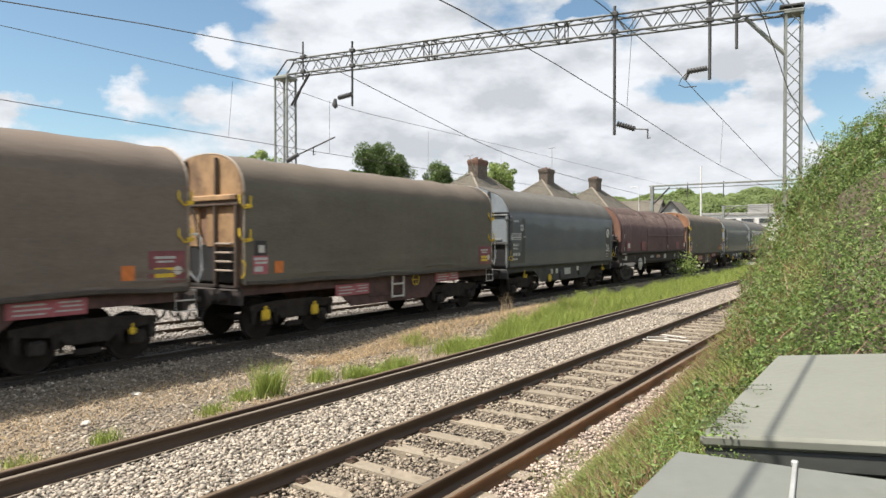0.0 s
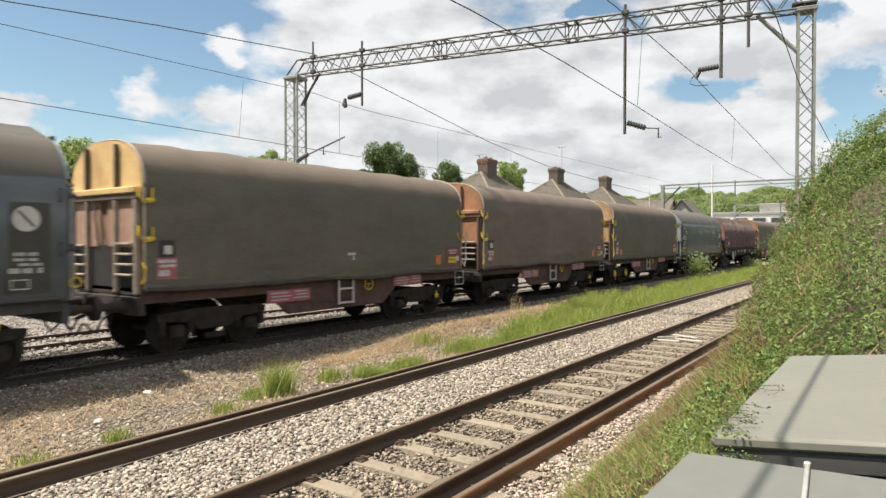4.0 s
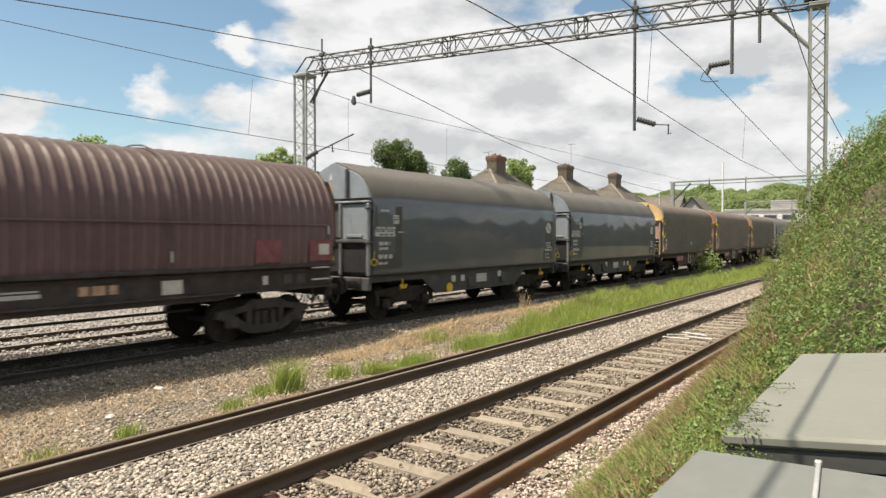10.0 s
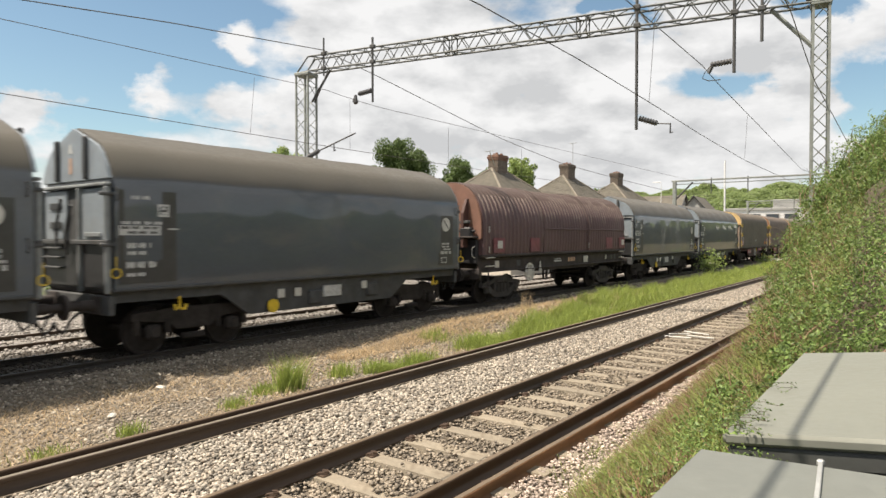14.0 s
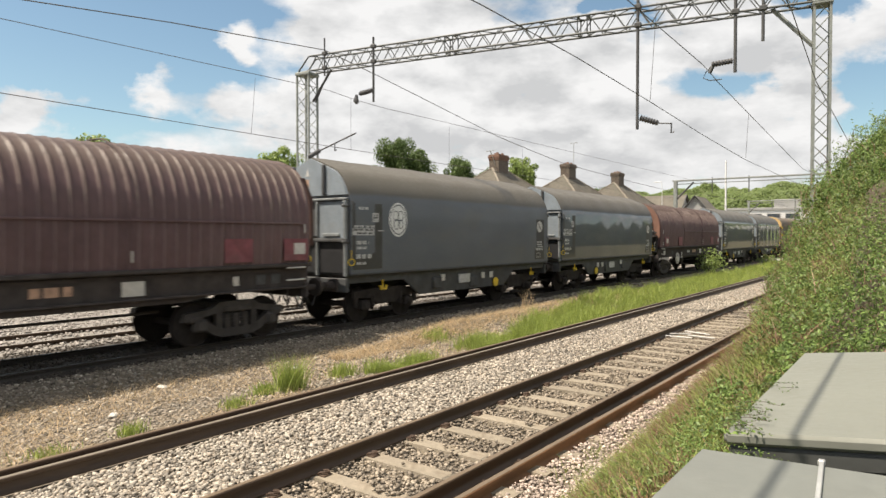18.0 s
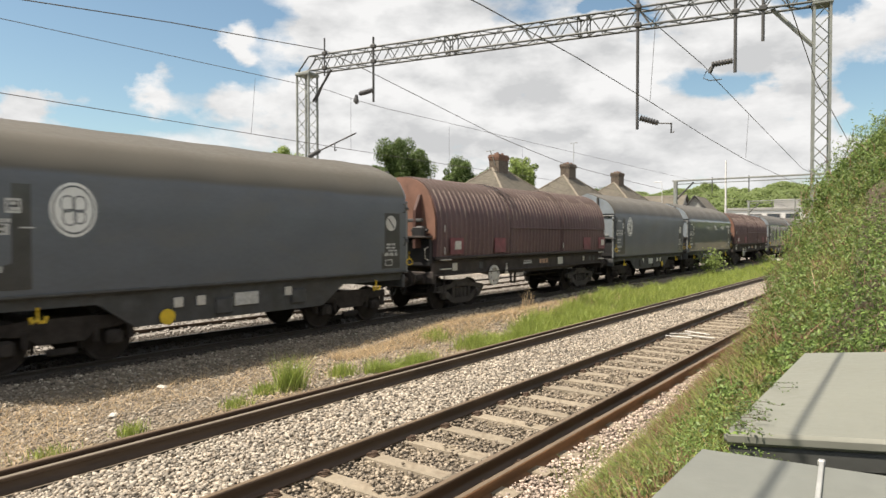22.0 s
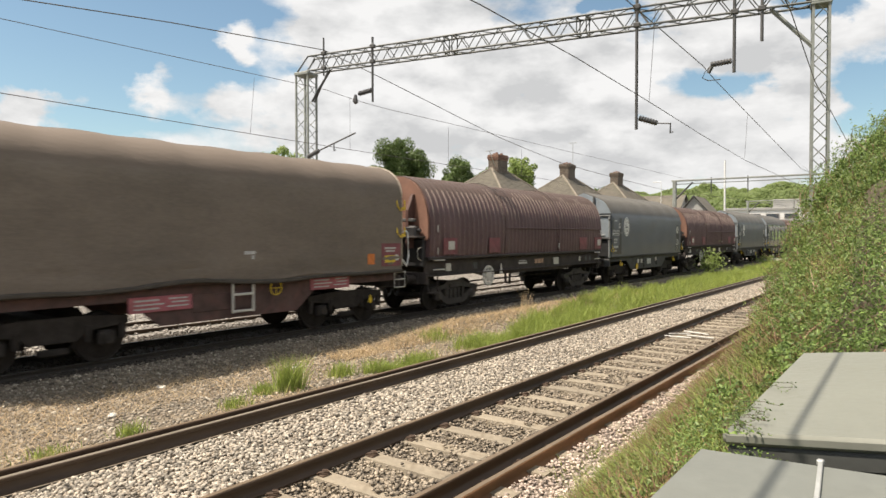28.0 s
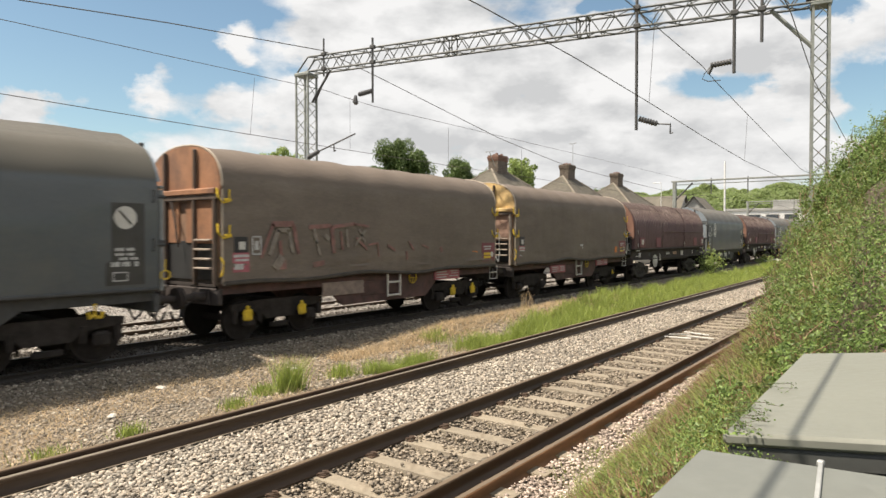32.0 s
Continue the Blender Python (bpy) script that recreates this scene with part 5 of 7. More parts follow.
        part("end_housing", low, w, "black block standing for the deep shade of the end hollow", m @ pose(0, -b + 0.02, 1.83))
        part("end_housing", box_e, w, at=m @ pose(0.95, -b - 0.26, 2.45))
        part("brake_chain", chain, w, "yellow chain with a ring", m @ pose(-0.95, -b - 0.40, 2.80))
        for x in (-0.70, 1.20):
            part("hand_rail", rail, w, at=m @ pose(x, -b - 0.14, 1.6))
        for x in (-1.28, 1.28):
            part("step", step, w, at=m @ pose(x, -b + 0.30, 0.62))
    bar = cached("white_bar", lambda: Shape().box((0, 0, 0), (0.03, 0.035, 0.22), 0.01).mesh("grab_bar", "white"))
    for y, z in ((-b + 0.30, 2.55), (-b + 0.30, 1.88), (b - 0.2, 2.5), (b - third - 0.1, 1.95)):
        part("grab_bar", bar, w, "white grab bar", (1.49, y, z))
    ledge = cached("white_ledge", lambda: Shape().box((0, 0, 0), (0.06, 0.55, 0.035), 0.01).mesh("foot_ledge", "white"))
    for z in (1.60, 1.32):
        part("foot_ledge", ledge, w, "pale foot ledge", (1.44, -b + 0.42, z))
        part("foot_ledge", ledge, w, "pale foot ledge", (1.44, b - 0.42, z))
    card = cached("white_card", lambda: Shape().box((0, 0, 0), (0.008, 0.32, 0.26)).mesh("card", "white"))
    patch = cached("red_patch", lambda: Shape().box((0, 0, 0), (0.012, 0.70, 0.50)).mesh("painted_patch", "red_patch"))
    for y, z in ((-b + 0.95, 2.02), (b - 0.45, 2.02)):
        p = part("painted_patch", patch, w, "maroon repainted patch with a white card", (1.476, y, z))
        part("card", card, p, at=(0.011, 0.05 if y < 0 else 0.1, 0.02))
    for y in (-b + third - 0.7, b - 0.45 - 1.55):
        part("painted_patch", patch, w, "maroon repainted patch", (1.476, y, 2.02))
    tab = cached("white_tab", lambda: Shape().box((0, 0, 0), (0.02, 0.26, 0.24), 0.005).mesh("plate", "white"))
    wide_tab = cached("white_wide_tab", lambda: Shape().box((0, 0, 0), (0.02, 0.44, 0.28), 0.005).mesh("plate", "white"))
    part("plate", tab, w, "small white plate", (1.29, -b + 1.1, 1.36))
    part("plate", wide_tab, w, "white data plate", (1.29, b - third + 0.02, 1.34))
    slim = cached("white_slim_tab", lambda: Shape().box((0, 0, 0), (0.02, 0.14, 0.20), 0.005).mesh("plate", "white"))
    part("plate", slim, w, "small white plate", (1.29, b - 1.95, 1.36))
    dull = cached("dull_tab", lambda: Shape().box((0, 0, 0), (0.02, 0.24, 0.22), 0.005).mesh("plate", "frame_grey"))
    for y in (-b + 2.6, b - 1.3, b - 0.9):
        part("plate", dull, w, at=(1.29, y, 1.36))
    part("lettering", cached("red_text", lambda: bars([(-0.55, 1.34, 0.62, 0.07), (-0.55, 1.42, 0.55, 0.03)]).mesh("lettering", "white_faint")), w, "worn white lettering", (1.285, 0, 0))
    part("lettering", cached("red_text_orange", lambda: bars([(0.46, 1.37, 0.17, 0.17), (0.72, 1.37, 0.24, 0.17), (0.98, 1.37, 0.15, 0.17)]).mesh("lettering", "orange_faint")), w, "worn orange lettering", (1.285, 0, 0))

    def wheel():
        s = Shape().ring((0, 0, 0), 0.34, 0.075, (1, 0, 0), 0.04, 28).disc((0, 0, 0), 0.18, (1, 0, 0), 0.05, 18)
        for i in range(8):
            a = 2 * math.pi * i / 8
            s.rod((0, 0.15 * math.cos(a), 0.15 * math.sin(a)), (0, 0.31 * math.cos(a), 0.31 * math.sin(a)), 0.036, 6)
        return s.mesh("brake_wheel", "white")
    part("brake_wheel", cached("brake_wheel", wheel), w, "white spoked hand-brake wheel", (1.36, -3.02, 1.0))
    horn = cached("horn", lambda: Shape().add([(0, 0, 0.28), (0, 0.10, -0.1), (0, -0.10, -0.1), (0.04, 0, 0.28), (0.04, 0.1, -0.1), (0.04, -0.1, -0.1)], [(0, 1, 2), (3, 5, 4), (0, 3, 4, 1), (1, 4, 5, 2), (2, 5, 3, 0)]).mesh("pointer", "white"))
    part("pointer", horn, w, "white pointed lever plate", (1.34, -2.2, 1.10))
    rig = cached("brake_rig", lambda: Shape().path([(1.1, -1.5, 1.1), (1.1, -1.45, 0.66), (1.1, -1.2, 0.62), (1.1, -1.15, 1.1)], 0.05, 6).rod((0.6, -3.0, 0.78), (0.6, 3.0, 0.78), 0.03, 6).mesh("brake_rigging", "frame"))
    part("brake_rigging", rig, w)
    running_gear(w, L, 4.55, True, "frame")
    return w


# Order of the train from its rear to its front: kind, place of the wagon's middle along the train, and its maker
TRAIN = []


def make_train():
    joints = [-61.85, -49.72, -37.65, -25.62, -11.75, 0.40, 14.50, 26.50, 38.55, 52.72, 64.85, 76.95, 89.0, 101.05, 113.1, 125.2, 139.25, 151.3, 163.4, 175.5]
    makers = [lambda m: grey_wagon(m, "grey_green"), lambda m: tarp_wagon(m, "tarp_brown", "end_orange", True, 1), lambda m: tarp_wagon(m, "tarp_brown", "end_cream", False, 2), red_wagon,
              lambda m: grey_wagon(m, "grey_matt", True), red_wagon, lambda m: grey_wagon(m, "grey_matt", True, False), grey_wagon, red_wagon, grey_wagon,
              lambda m: grey_wagon(m, "grey", False, False), lambda m: tarp_wagon(m, "tarp", "end_cream", False, 3), lambda m: tarp_wagon(m, "tarp_brown", "end_orange", False, 4),
              lambda m: tarp_wagon(m, "tarp", "end_tan", False, 5), lambda m: grey_wagon(m, "grey_green"), red_wagon, lambda m: tarp_wagon(m, "tarp", "end_orange", False, 6),
              lambda m: grey_wagon(m, "grey_green"), grey_wagon]
    for a, b, make in zip(joints, joints[1:], makers):
        TRAIN.append(((a + b) / 2, make(pose(TRAIN_X, (a + b) / 2, 0))))


make_train()


# ---- overhead line ----
def lacing(s, a, b, w, n, r):
    """Zigzag bars between two parallel chords from a to b, the second chord lying w away."""
    a, b, w = Vector(a), Vector(b), Vector(w)
    for i in range(n):
        p, q = a.lerp(b, i / n), a.lerp(b, (i + 1) / n)
        if i % 2:
            p, q = p + w, q
        else:
            q = q + w
        s.rod(p, q, r, 5, caps=False)


def make_mast(portal, u, z0, z1, half, label):
    """A lattice column: four angle legs with zigzag lacing on each face, in the portal's own axes."""
    corners = [(-half, -half), (half, -half), (half, half), (-half, half)]
    col = part("mast", Shape().box((u, 0, z1 - 0.06), (2 * half + 0.12, 2 * half + 0.12, 0.12), 0.02).mesh("mast_cap", "mast"), portal, label)
    part("mast_foot", Shape().box((u, 0, z0 + 0.06), (2 * half + 0.2, 2 * half + 0.2, 0.12), 0.02).mesh("mast_foot", "mast"), col)
    leg = cached(("leg", round(z1 - z0, 2)), lambda: Shape().box((0, 0, (z0 + z1) / 2), (0.062, 0.062, z1 - z0)).mesh("mast_leg", "mast"))
    s = Shape()
    for i, (x, y) in enumerate(corners):
        part("mast_leg", leg, col, at=(u + x, y, 0))
        x2, y2 = corners[(i + 1) % 4]
        lacing(s, (u + x, y, z0), (u + x, y, z1), (x2 - x, y2 - y, 0), int((z1 - z0) / 0.42), 0.015)
    part("mast_lacing", s.mesh("mast_lacing", "mast"), col, kind="stuff")


def insulator_mesh(length, r=0.11):
    s = Shape().rod((0, 0, 0), (0, 0, length), r * 0.64, 10)
    n = int(length / 0.075)
    for i in range(n):
        z = (i + 0.5) * length / n
        s.rod((0, 0, z - 0.02), (0, 0, z + 0.014), r * 0.86, 12, r * 0.66)
    return s.mesh("insulator", "insulator", True)


def toward(a, b):
    """The pose at a whose z axis points to b."""
    a, b = Vector(a), Vector(b)
    return Matrix.Translation(a) @ (b - a).to_track_quat("Z", "Y").to_matrix().to_4x4()


def make_portal():
    at = pose(-19.0, 16.8, 0, 0, 0, 10.94)
    p = thing("overhead_line_portal", "grey lattice steel portal carrying the overhead wires across the tracks", "gantry", "overhead line portals", at)
    span, low, high, half = 17.07, 8.58, 9.12, 0.22
    make_mast(p, 0.0, -0.4, 8.55, 0.27, "tall lattice steel column")
    make_mast(p, span, 0.2, 8.62, 0.19, "tall lattice steel column")
    for y in (-half, half):
        for z in (low, high):
            part("boom_chord", Shape().path([(-0.25, y, low) if z == high else (-0.25, y, low - 0.04), (0.25, y, z), (span + 0.2, y, z)], 0.034, 6).mesh("boom_chord", "boom_steel"), p)
    s = Shape()
    for y in (-half, half):
        lacing(s, (0.25, y, low), (span, y, low), (0, 0, high - low), 46, 0.018)
    for z in (low, high):
        lacing(s, (0.25, -half, z), (span, -half, z), (0, 2 * half, 0), 34, 0.016)
    part("boom_lacing", s.mesh("boom_lacing", "boom_steel"), p, kind="stuff")
    for u in (5.95, 6.25, 10.5, 10.8):
        part("splice_frame", Shape().path([(u, -half, low), (u, half, low), (u, half, high), (u, -half, high), (u, -half, low)], 0.035, 6).mesh("splice_frame", "boom_steel"), p)
    part("knee_brace", Shape().rod((0.27, 0, 7.45), (1.12, 0, low), 0.045, 6).rod((0.27, 0.15, 7.45), (0.9, 0.15, low), 0.03, 6).mesh("knee_brace", "dark_steel"), p)
    part("knee_brace", Shape().rod((16.88, 0, 7.45), (15.88, 0, low), 0.06, 6).mesh("knee_brace", "mast"), p)
    for u, z0, z1, r in ((1.01, 8.3, 9.7, 0.032), (3.14, 7.14, 9.45, 0.04), (12.32, 5.5, 9.35, 0.045), (14.96, 6.9, 9.2, 0.045), (15.65, 7.68, 9.2, 0.042)):
        tube = part("drop_tube", Shape().rod((u, -0.27, z0), (u, -0.27, z1), r, 10).mesh("drop_tube", "dark_steel", True), p, "vertical drop tube clamped to the boom")
        for z in (low, high):
            if z0 < z < z1:
                part("clamp", Shape().box((u, -0.27, z), (0.2, 0.14, 0.14), 0.02).mesh("clamp", "dark_steel"), tube)
    ins = cached("ins_long", lambda: insulator_mesh(0.55))
    arms = [((3.10, -0.27, 7.56), (2.55, -0.27, 7.48)), ((12.40, -0.27, 5.83), (12.92, -0.27, 5.64)), ((14.90, -0.27, 7.23), (14.36, -0.27, 7.18)), ((0.27, -0.27, 5.32), (0.82, -0.27, 5.55))]
    for a, b in arms:
        part("insulator", ins, p, "dark ribbed insulator", toward(a, b))
    part("registration_arm", Shape().path([(12.92, -0.27, 5.64), (13.30, -0.27, 5.60)], 0.02, 6).path([(13.28, -0.27, 5.62), (13.28, -0.27, 5.33), (13.36, -0.27, 5.36)], 0.025, 6).mesh("registration_arm", "dark_steel"), p)
    part("registration_arm", Shape().path([(0.75, -0.27, 5.52), (2.40, -0.27, 6.08)], 0.028, 6).path([(1.46, -0.27, 5.76), (1.46, -0.27, 5.48), (1.54, -0.27, 5.52)], 0.022, 6).mesh("registration_arm", "dark_steel"), p)
    part("pulley", Shape().rod((2.42, -0.27, 7.46), (2.40, -0.27, 7.20), 0.05, 8, 0.11).rod((2.42, -0.27, 7.2), (2.40, -0.27, 7.12), 0.11, 8, 0.03).mesh("pulley", "insulator"), p)
    part("wire_loop", Shape().path([(14.36, -0.27, 7.16), (14.20, -0.27, 6.98), (14.14, -0.27, 6.82), (14.30, -0.27, 6.74), (14.62, -0.27, 6.74)], 0.014, 5).rod((14.40, -0.27, 7.15), (14.30, -0.27, 6.95), 0.05, 8).mesh("wire_loop", "dark_steel"), p)
    part("earth_plate", Shape().box((span - 0.05, 0, 8.72), (0.6, 0.5, 0.06), 0.01).mesh("earth_plate", "dark_steel"), p)


make_portal()


def far_portal(x0, x1, y, height, label):
    p = thing("overhead_line_portal", label, "gantry", "overhead line portals", (0, y, 0))
    for x in (x0, x1):
        part("mast", Shape().box((x, 0, height / 2 - 0.4), (0.34, 0.34, height + 0.8), 0.02).mesh("mast", "mast"), p, "grey steel column")
    part("boom", Shape().box((0.5 * (x0 + x1), 0, height), (x1 - x0 + 0.6, 0.3, 0.16), 0.02).box((0.5 * (x0 + x1), 0, height - 0.35), (x1 - x0, 0.08, 0.08)).mesh("boom", "mast"), p)
    part("knee_brace", Shape().rod((x0, 0, height - 2.0), (x0 + 1.8, 0, height - 0.2), 0.09, 6).mesh("knee_brace", "dark_steel"), p)
    for x in (x0 + 3.6, x0 + 7.0, x1 - 3.5):
        part("drop_tube", Shape().rod((x, 0, height - 1.4), (x, 0, height + 0.2), 0.05, 6).mesh("drop_tube", "dark_steel"), p)
    part("insulator", cached("ins_long", None), p, at=toward((x0 + 0.2, 0, height - 3.0), (x0 + 1.0, 0, height - 2.8)))


far_portal(-20.6, -2.6, 68.0, 8.0, "distant pale steel portal over the tracks")
far_portal(-23.8, -3.0, 119.0, 8.2, "far pale steel portal over the tracks")


def wire(label, pts, r, droppers=(), under=None):
    """A wire hung through a few points; droppers join it to the wire under it."""
    me = Shape().path(pts, r, 5).mesh("overhead_wire", "wire")
    ob = thing("overhead_wire", label, "wire", "overhead wires", me=me)
    for i, (a, b) in enumerate(droppers):
        part("dropper", Shape().rod(a, b, r * 0.6, 5).mesh("dropper", "wire"), ob)
    return ob


def hung(x, spans, ends=(-30, 220)):
    """Points of a wire over one line: it hangs between its supports (y, z) with a little sag."""
    pts = []
    for (y0, z0, sag), (y1, z1, _) in zip(spans, spans[1:]):
        for i in range(8):
            k = i / 8
            pts.append((x, y0 + (y1 - y0) * k, z0 + (z1 - z0) * k - 4 * sag * k * (1 - k)))
    pts.append((x, spans[-1][0], spans[-1][1]))
    return pts


wire("thin dark contact wire over the near line", hung(-6.0, [(-28, 5.6, 0.0), (9.1, 6.22, 0.0), (12.9, 6.16, 0.0), (17.6, 5.98, 0.0), (22.8, 5.74, 0.0), (29.4, 5.52, 0.0), (41, 5.45, 0), (68, 5.4, 0.05), (119, 5.3, 0.1), (220, 5.3, 0)]), 0.011,
     [((-6.0, 17.5, 6.02), (-5.8, 17.4, 8.6)), ((-6.0, 29.3, 5.6), (-5.9, 29.3, 7.4))])
wire("dark carrier wire over the near line", hung(-5.1, [(-28, 7.4, 0.3), (13.4, 7.35, 0), (19.3, 7.22, 0), (21.0, 7.05, 0), (38.3, 5.85, 0.02), (68, 6.4, 0.4), (119, 6.6, 0.6), (220, 6.6, 0)]), 0.011)
wire("return wire clamped beside the far column", hung(-18.6, [(-28, 7.6, 0.2), (6.9, 8.39, 0.0), (10.94, 8.88, 0.0), (17.3, 9.5, 0.0), (20.4, 9.11, 0.0), (29.9, 7.75, 0.03), (38.2, 6.98, 0.05), (58.8, 6.45, 0.1), (68, 6.6, 0), (119, 7.4, 0.8), (220, 7.4, 0)]), 0.016)
wire("dark carrier wire over the freight line", hung(-13.1, [(-28, 6.6, 0.4), (4.5, 6.17, 0.0), (12.3, 6.32, 0.05), (15.8, 6.2, 0.0), (68, 6.3, 0.55), (119, 6.6, 0.6), (220, 6.6, 0)]), 0.007,
     [((-13.1, 9.93, 6.19), (-13.1, 9.8, 4.8)), ((-13.1, 13.2, 6.3), (-13.1, 13.2, 4.8)), ((-13.1, 17.95, 6.06), (-13.1, 17.95, 4.8)), ((-13.1, 23.0, 5.9), (-13.1, 23.0, 4.8))])
wire("thin contact wire over the freight line", hung(-13.1, [(-28, 4.95, 0), (4.5, 4.86, 0.02), (18.0, 4.78, 0.0), (68, 4.8, 0.05), (119, 4.8, 0.05), (220, 4.8, 0)]), 0.008)

wire("dark feeder wire along the near side of the line", hung(-2.1, [(-28, 7.0, 0.1), (0, 7.15, 0.05), (14.1, 6.73, 0.0), (17.8, 6.04, 0.0), (27, 5.55, 0.0), (68, 5.6, 0.05), (119, 6.0, 0.1)]), 0.011)


# ---- cabinets beside the camera ----
def make_cabinet(x0, x1, y0, y1, z, slope, paint, label):
    """A steel location cabinet with a shallow sloping lid that overhangs its body, coloured dark for the shade there.
    """
    m = pose(x0, y0, z, 0, -math.degrees(math.atan(slope)), 0)
    w, d = x1 - x0, y1 - y0
    c = thing("equipment_cabinet", label, "cabinet", "trackside cabinets", m)
    part("lid", Shape().box((w / 2, d / 2, -0.022), (w, d, 0.044), 0.012).mesh("lid", paint, True), c, "flat grey-green painted lid")
    part("lid_skirt", Shape().box((w / 2, d / 2, -0.075), (w - 0.02, d - 0.02, 0.06), 0.008).mesh("lid_skirt", "cab_shade"), c)
    part("body", Shape().box((w / 2, d / 2, -0.62), (w - 0.14, d - 0.14, 1.05), 0.01).mesh("body", "cab_shade"), c, "cabinet body coloured dark for the shade under its lid")
    return c


far_cab = make_cabinet(-0.515, 1.6, 2.21, 3.97, 1.700, 0.125, "lid", "grey-green steel equipment cabinet with a sloping lid")
part("cable", Shape().path([(0.62, -0.03, -0.10), (0.75, -0.06, -0.125), (0.86, -0.05, -0.11), (0.95, -0.02, -0.085)], 0.006, 5).mesh("cable", "galv"), far_cab)
near_cab = make_cabinet(-0.535, 1.6, 0.5, 2.02, 1.695, 0.045, "lid_dimmed", "grey-green steel equipment cabinet with a strap on its lid")
part("lid_strap", Shape().box((0.345, 1.23, 0.005), (0.012, 0.62, 0.010), 0.002, Matrix.Rotation(radians(4.6), 4, "Z")).box((0.320, 1.53, 0.004), (0.018, 0.02, 0.016), 0.003).mesh("lid_strap", "galv"), near_cab, "galvanised strap along the lid joint")


# ---- houses ----
def make_house(x, y, chimney_mat, aerial, lift):
    """A hip-roofed house with one chimney stack on its ridge."""
    h = thing("house", "house with a brown tiled hip roof and a brick chimney", "house", "houses beyond the railway", (x, y, lift))
    half, eave, top, ridge = 4.6, 4.2, 7.95, 1.0
    part("wall", Shape().box((0, 0, 1.4), (8.6, 10.4, 5.6)).mesh("wall", "render_wall"), h, "cream rendered wall")
    e = [(half, -half - ridge, eave), (half, half + ridge, eave), (-half, half + ridge, eave), (-half, -half - ridge, eave)]
    r0, r1 = (0, -ridge, top), (0, ridge, top)
    # rows of tiles: each course a thin sloping strip, lapped over the one below
    roof = part("roof", Shape().add(e + [r0, r1], [(0, 1, 5, 4), (1, 2, 5), (2, 3, 4, 5), (3, 0, 4), (3, 2, 1, 0)]).mesh("roof", "roof"), h, "weathered brown tiled hip roof")
    s = Shape()
    faces = [(e[0], e[1], r1, r0), (e[1], e[2], r1, r1), (e[2], e[3], r0, r1), (e[3], e[0], r0, r0)]
    rows = 30
    for a, b, c, d in faces:
        a, b, c, d = Vector(a), Vector(b), Vector(c), Vector(d)
        n = (b - a).cross(d - a).normalized()
        for i in range(rows):
            k0, k1 = i / rows, (i + 1.15) / rows
            k1 = min(k1, 1)
            s.add([a.lerp(d, k0) + n * 0.055, b.lerp(c, k0) + n * 0.055, b.lerp(c, k1) + n * 0.03, a.lerp(d, k1) + n * 0.03, a.lerp(d, k0) + n * 0.01, b.lerp(c, k0) + n * 0.01], [(0, 1, 2, 3), (4, 5, 1, 0)])
    part("tile_course", s.mesh("tile_course", "roof"), roof, kind="stuff")
    for p in e:
        q = r0 if p[1] < 0 else r1
        part("hip_ridge", Shape().rod(Vector(p) + Vector((0, 0, 0.08)), Vector(q) + Vector((0, 0, 0.05)), 0.09, 6).mesh("hip_ridge", "roof_ridge"), roof, "pale mortared hip tiles")
    part("gutter", Shape().path([(x_, y_, z_ - 0.05) for x_, y_, z_ in e + e[:1]], 0.07, 6).mesh("gutter", "white_far"), h)
    for y_ in (-2.6, 2.6):
        for z_ in (0.8, 3.0):
            w = part("window", Shape().box((4.32, y_, z_), (0.08, 1.8, 1.2), 0.01).mesh("window", "white_far"), h, "white-framed window")
            part("pane", Shape().box((4.37, y_, z_), (0.03, 1.55, 0.95)).mesh("pane", "glass"), w)
    st = part("chimney", Shape().box((0, 0, 8.1), (0.95, 1.5, 2.1), 0.02).mesh("chimney", "brick_dark"), h, "brick chimney stack")
    for z_, g in ((8.72, 0.06), (8.84, 0.12), (8.96, 0.16), (9.07, 0.08)):
        part("corbel", Shape().box((0, 0, z_), (0.95 + g, 1.5 + g, 0.11), 0.01).mesh("corbel", chimney_mat), st)
    for i in range(4):
        part("pot", Shape().rod((0.22 * (-1) ** i, -0.55 + 0.37 * i, 9.10), (0.22 * (-1) ** i, -0.55 + 0.37 * i, 9.30), 0.12, 10, 0.11).mesh("pot", "pot", True), st)
    s = Shape()
    for i in range(14):
        z_ = 7.1 + 0.13 * i
        s.box((0, 0, z_), (0.965, 1.515, 0.012))
    part("mortar", s.mesh("mortar", "roof_ridge"), st, kind="stuff")
    if aerial:
        s = Shape().rod((aerial[0], aerial[1], 8.2), (aerial[2], aerial[3], aerial[4]), 0.03, 5)
        a = Vector(aerial[2:5])
        s.rod(a - Vector((0.35, 0.1, 0.05)), a + Vector((0.35, 0.1, 0.05)), 0.018, 5)
        for k in range(5):
            c = a + Vector((-0.3 + 0.15 * k, -0.08 + 0.04 * k, 0))
            s.rod(c - Vector((0, 0.18, 0)), c + Vector((0, 0.18, 0)), 0.012, 4)
        part("aerial", s.mesh("aerial", "galv"), h, "thin television aerial")


make_house(-28.2, 45.6, "brick", (0.2, -0.8, 0.25, -1.7, 9.3), -0.15)
make_house(-28.2, 58.6, "brick_dark", (0.3, 0.6, 0.3, 0.6, 11.3), 0.25)
make_house(-28.2, 71.4, "brick_dark", None, 0.4)


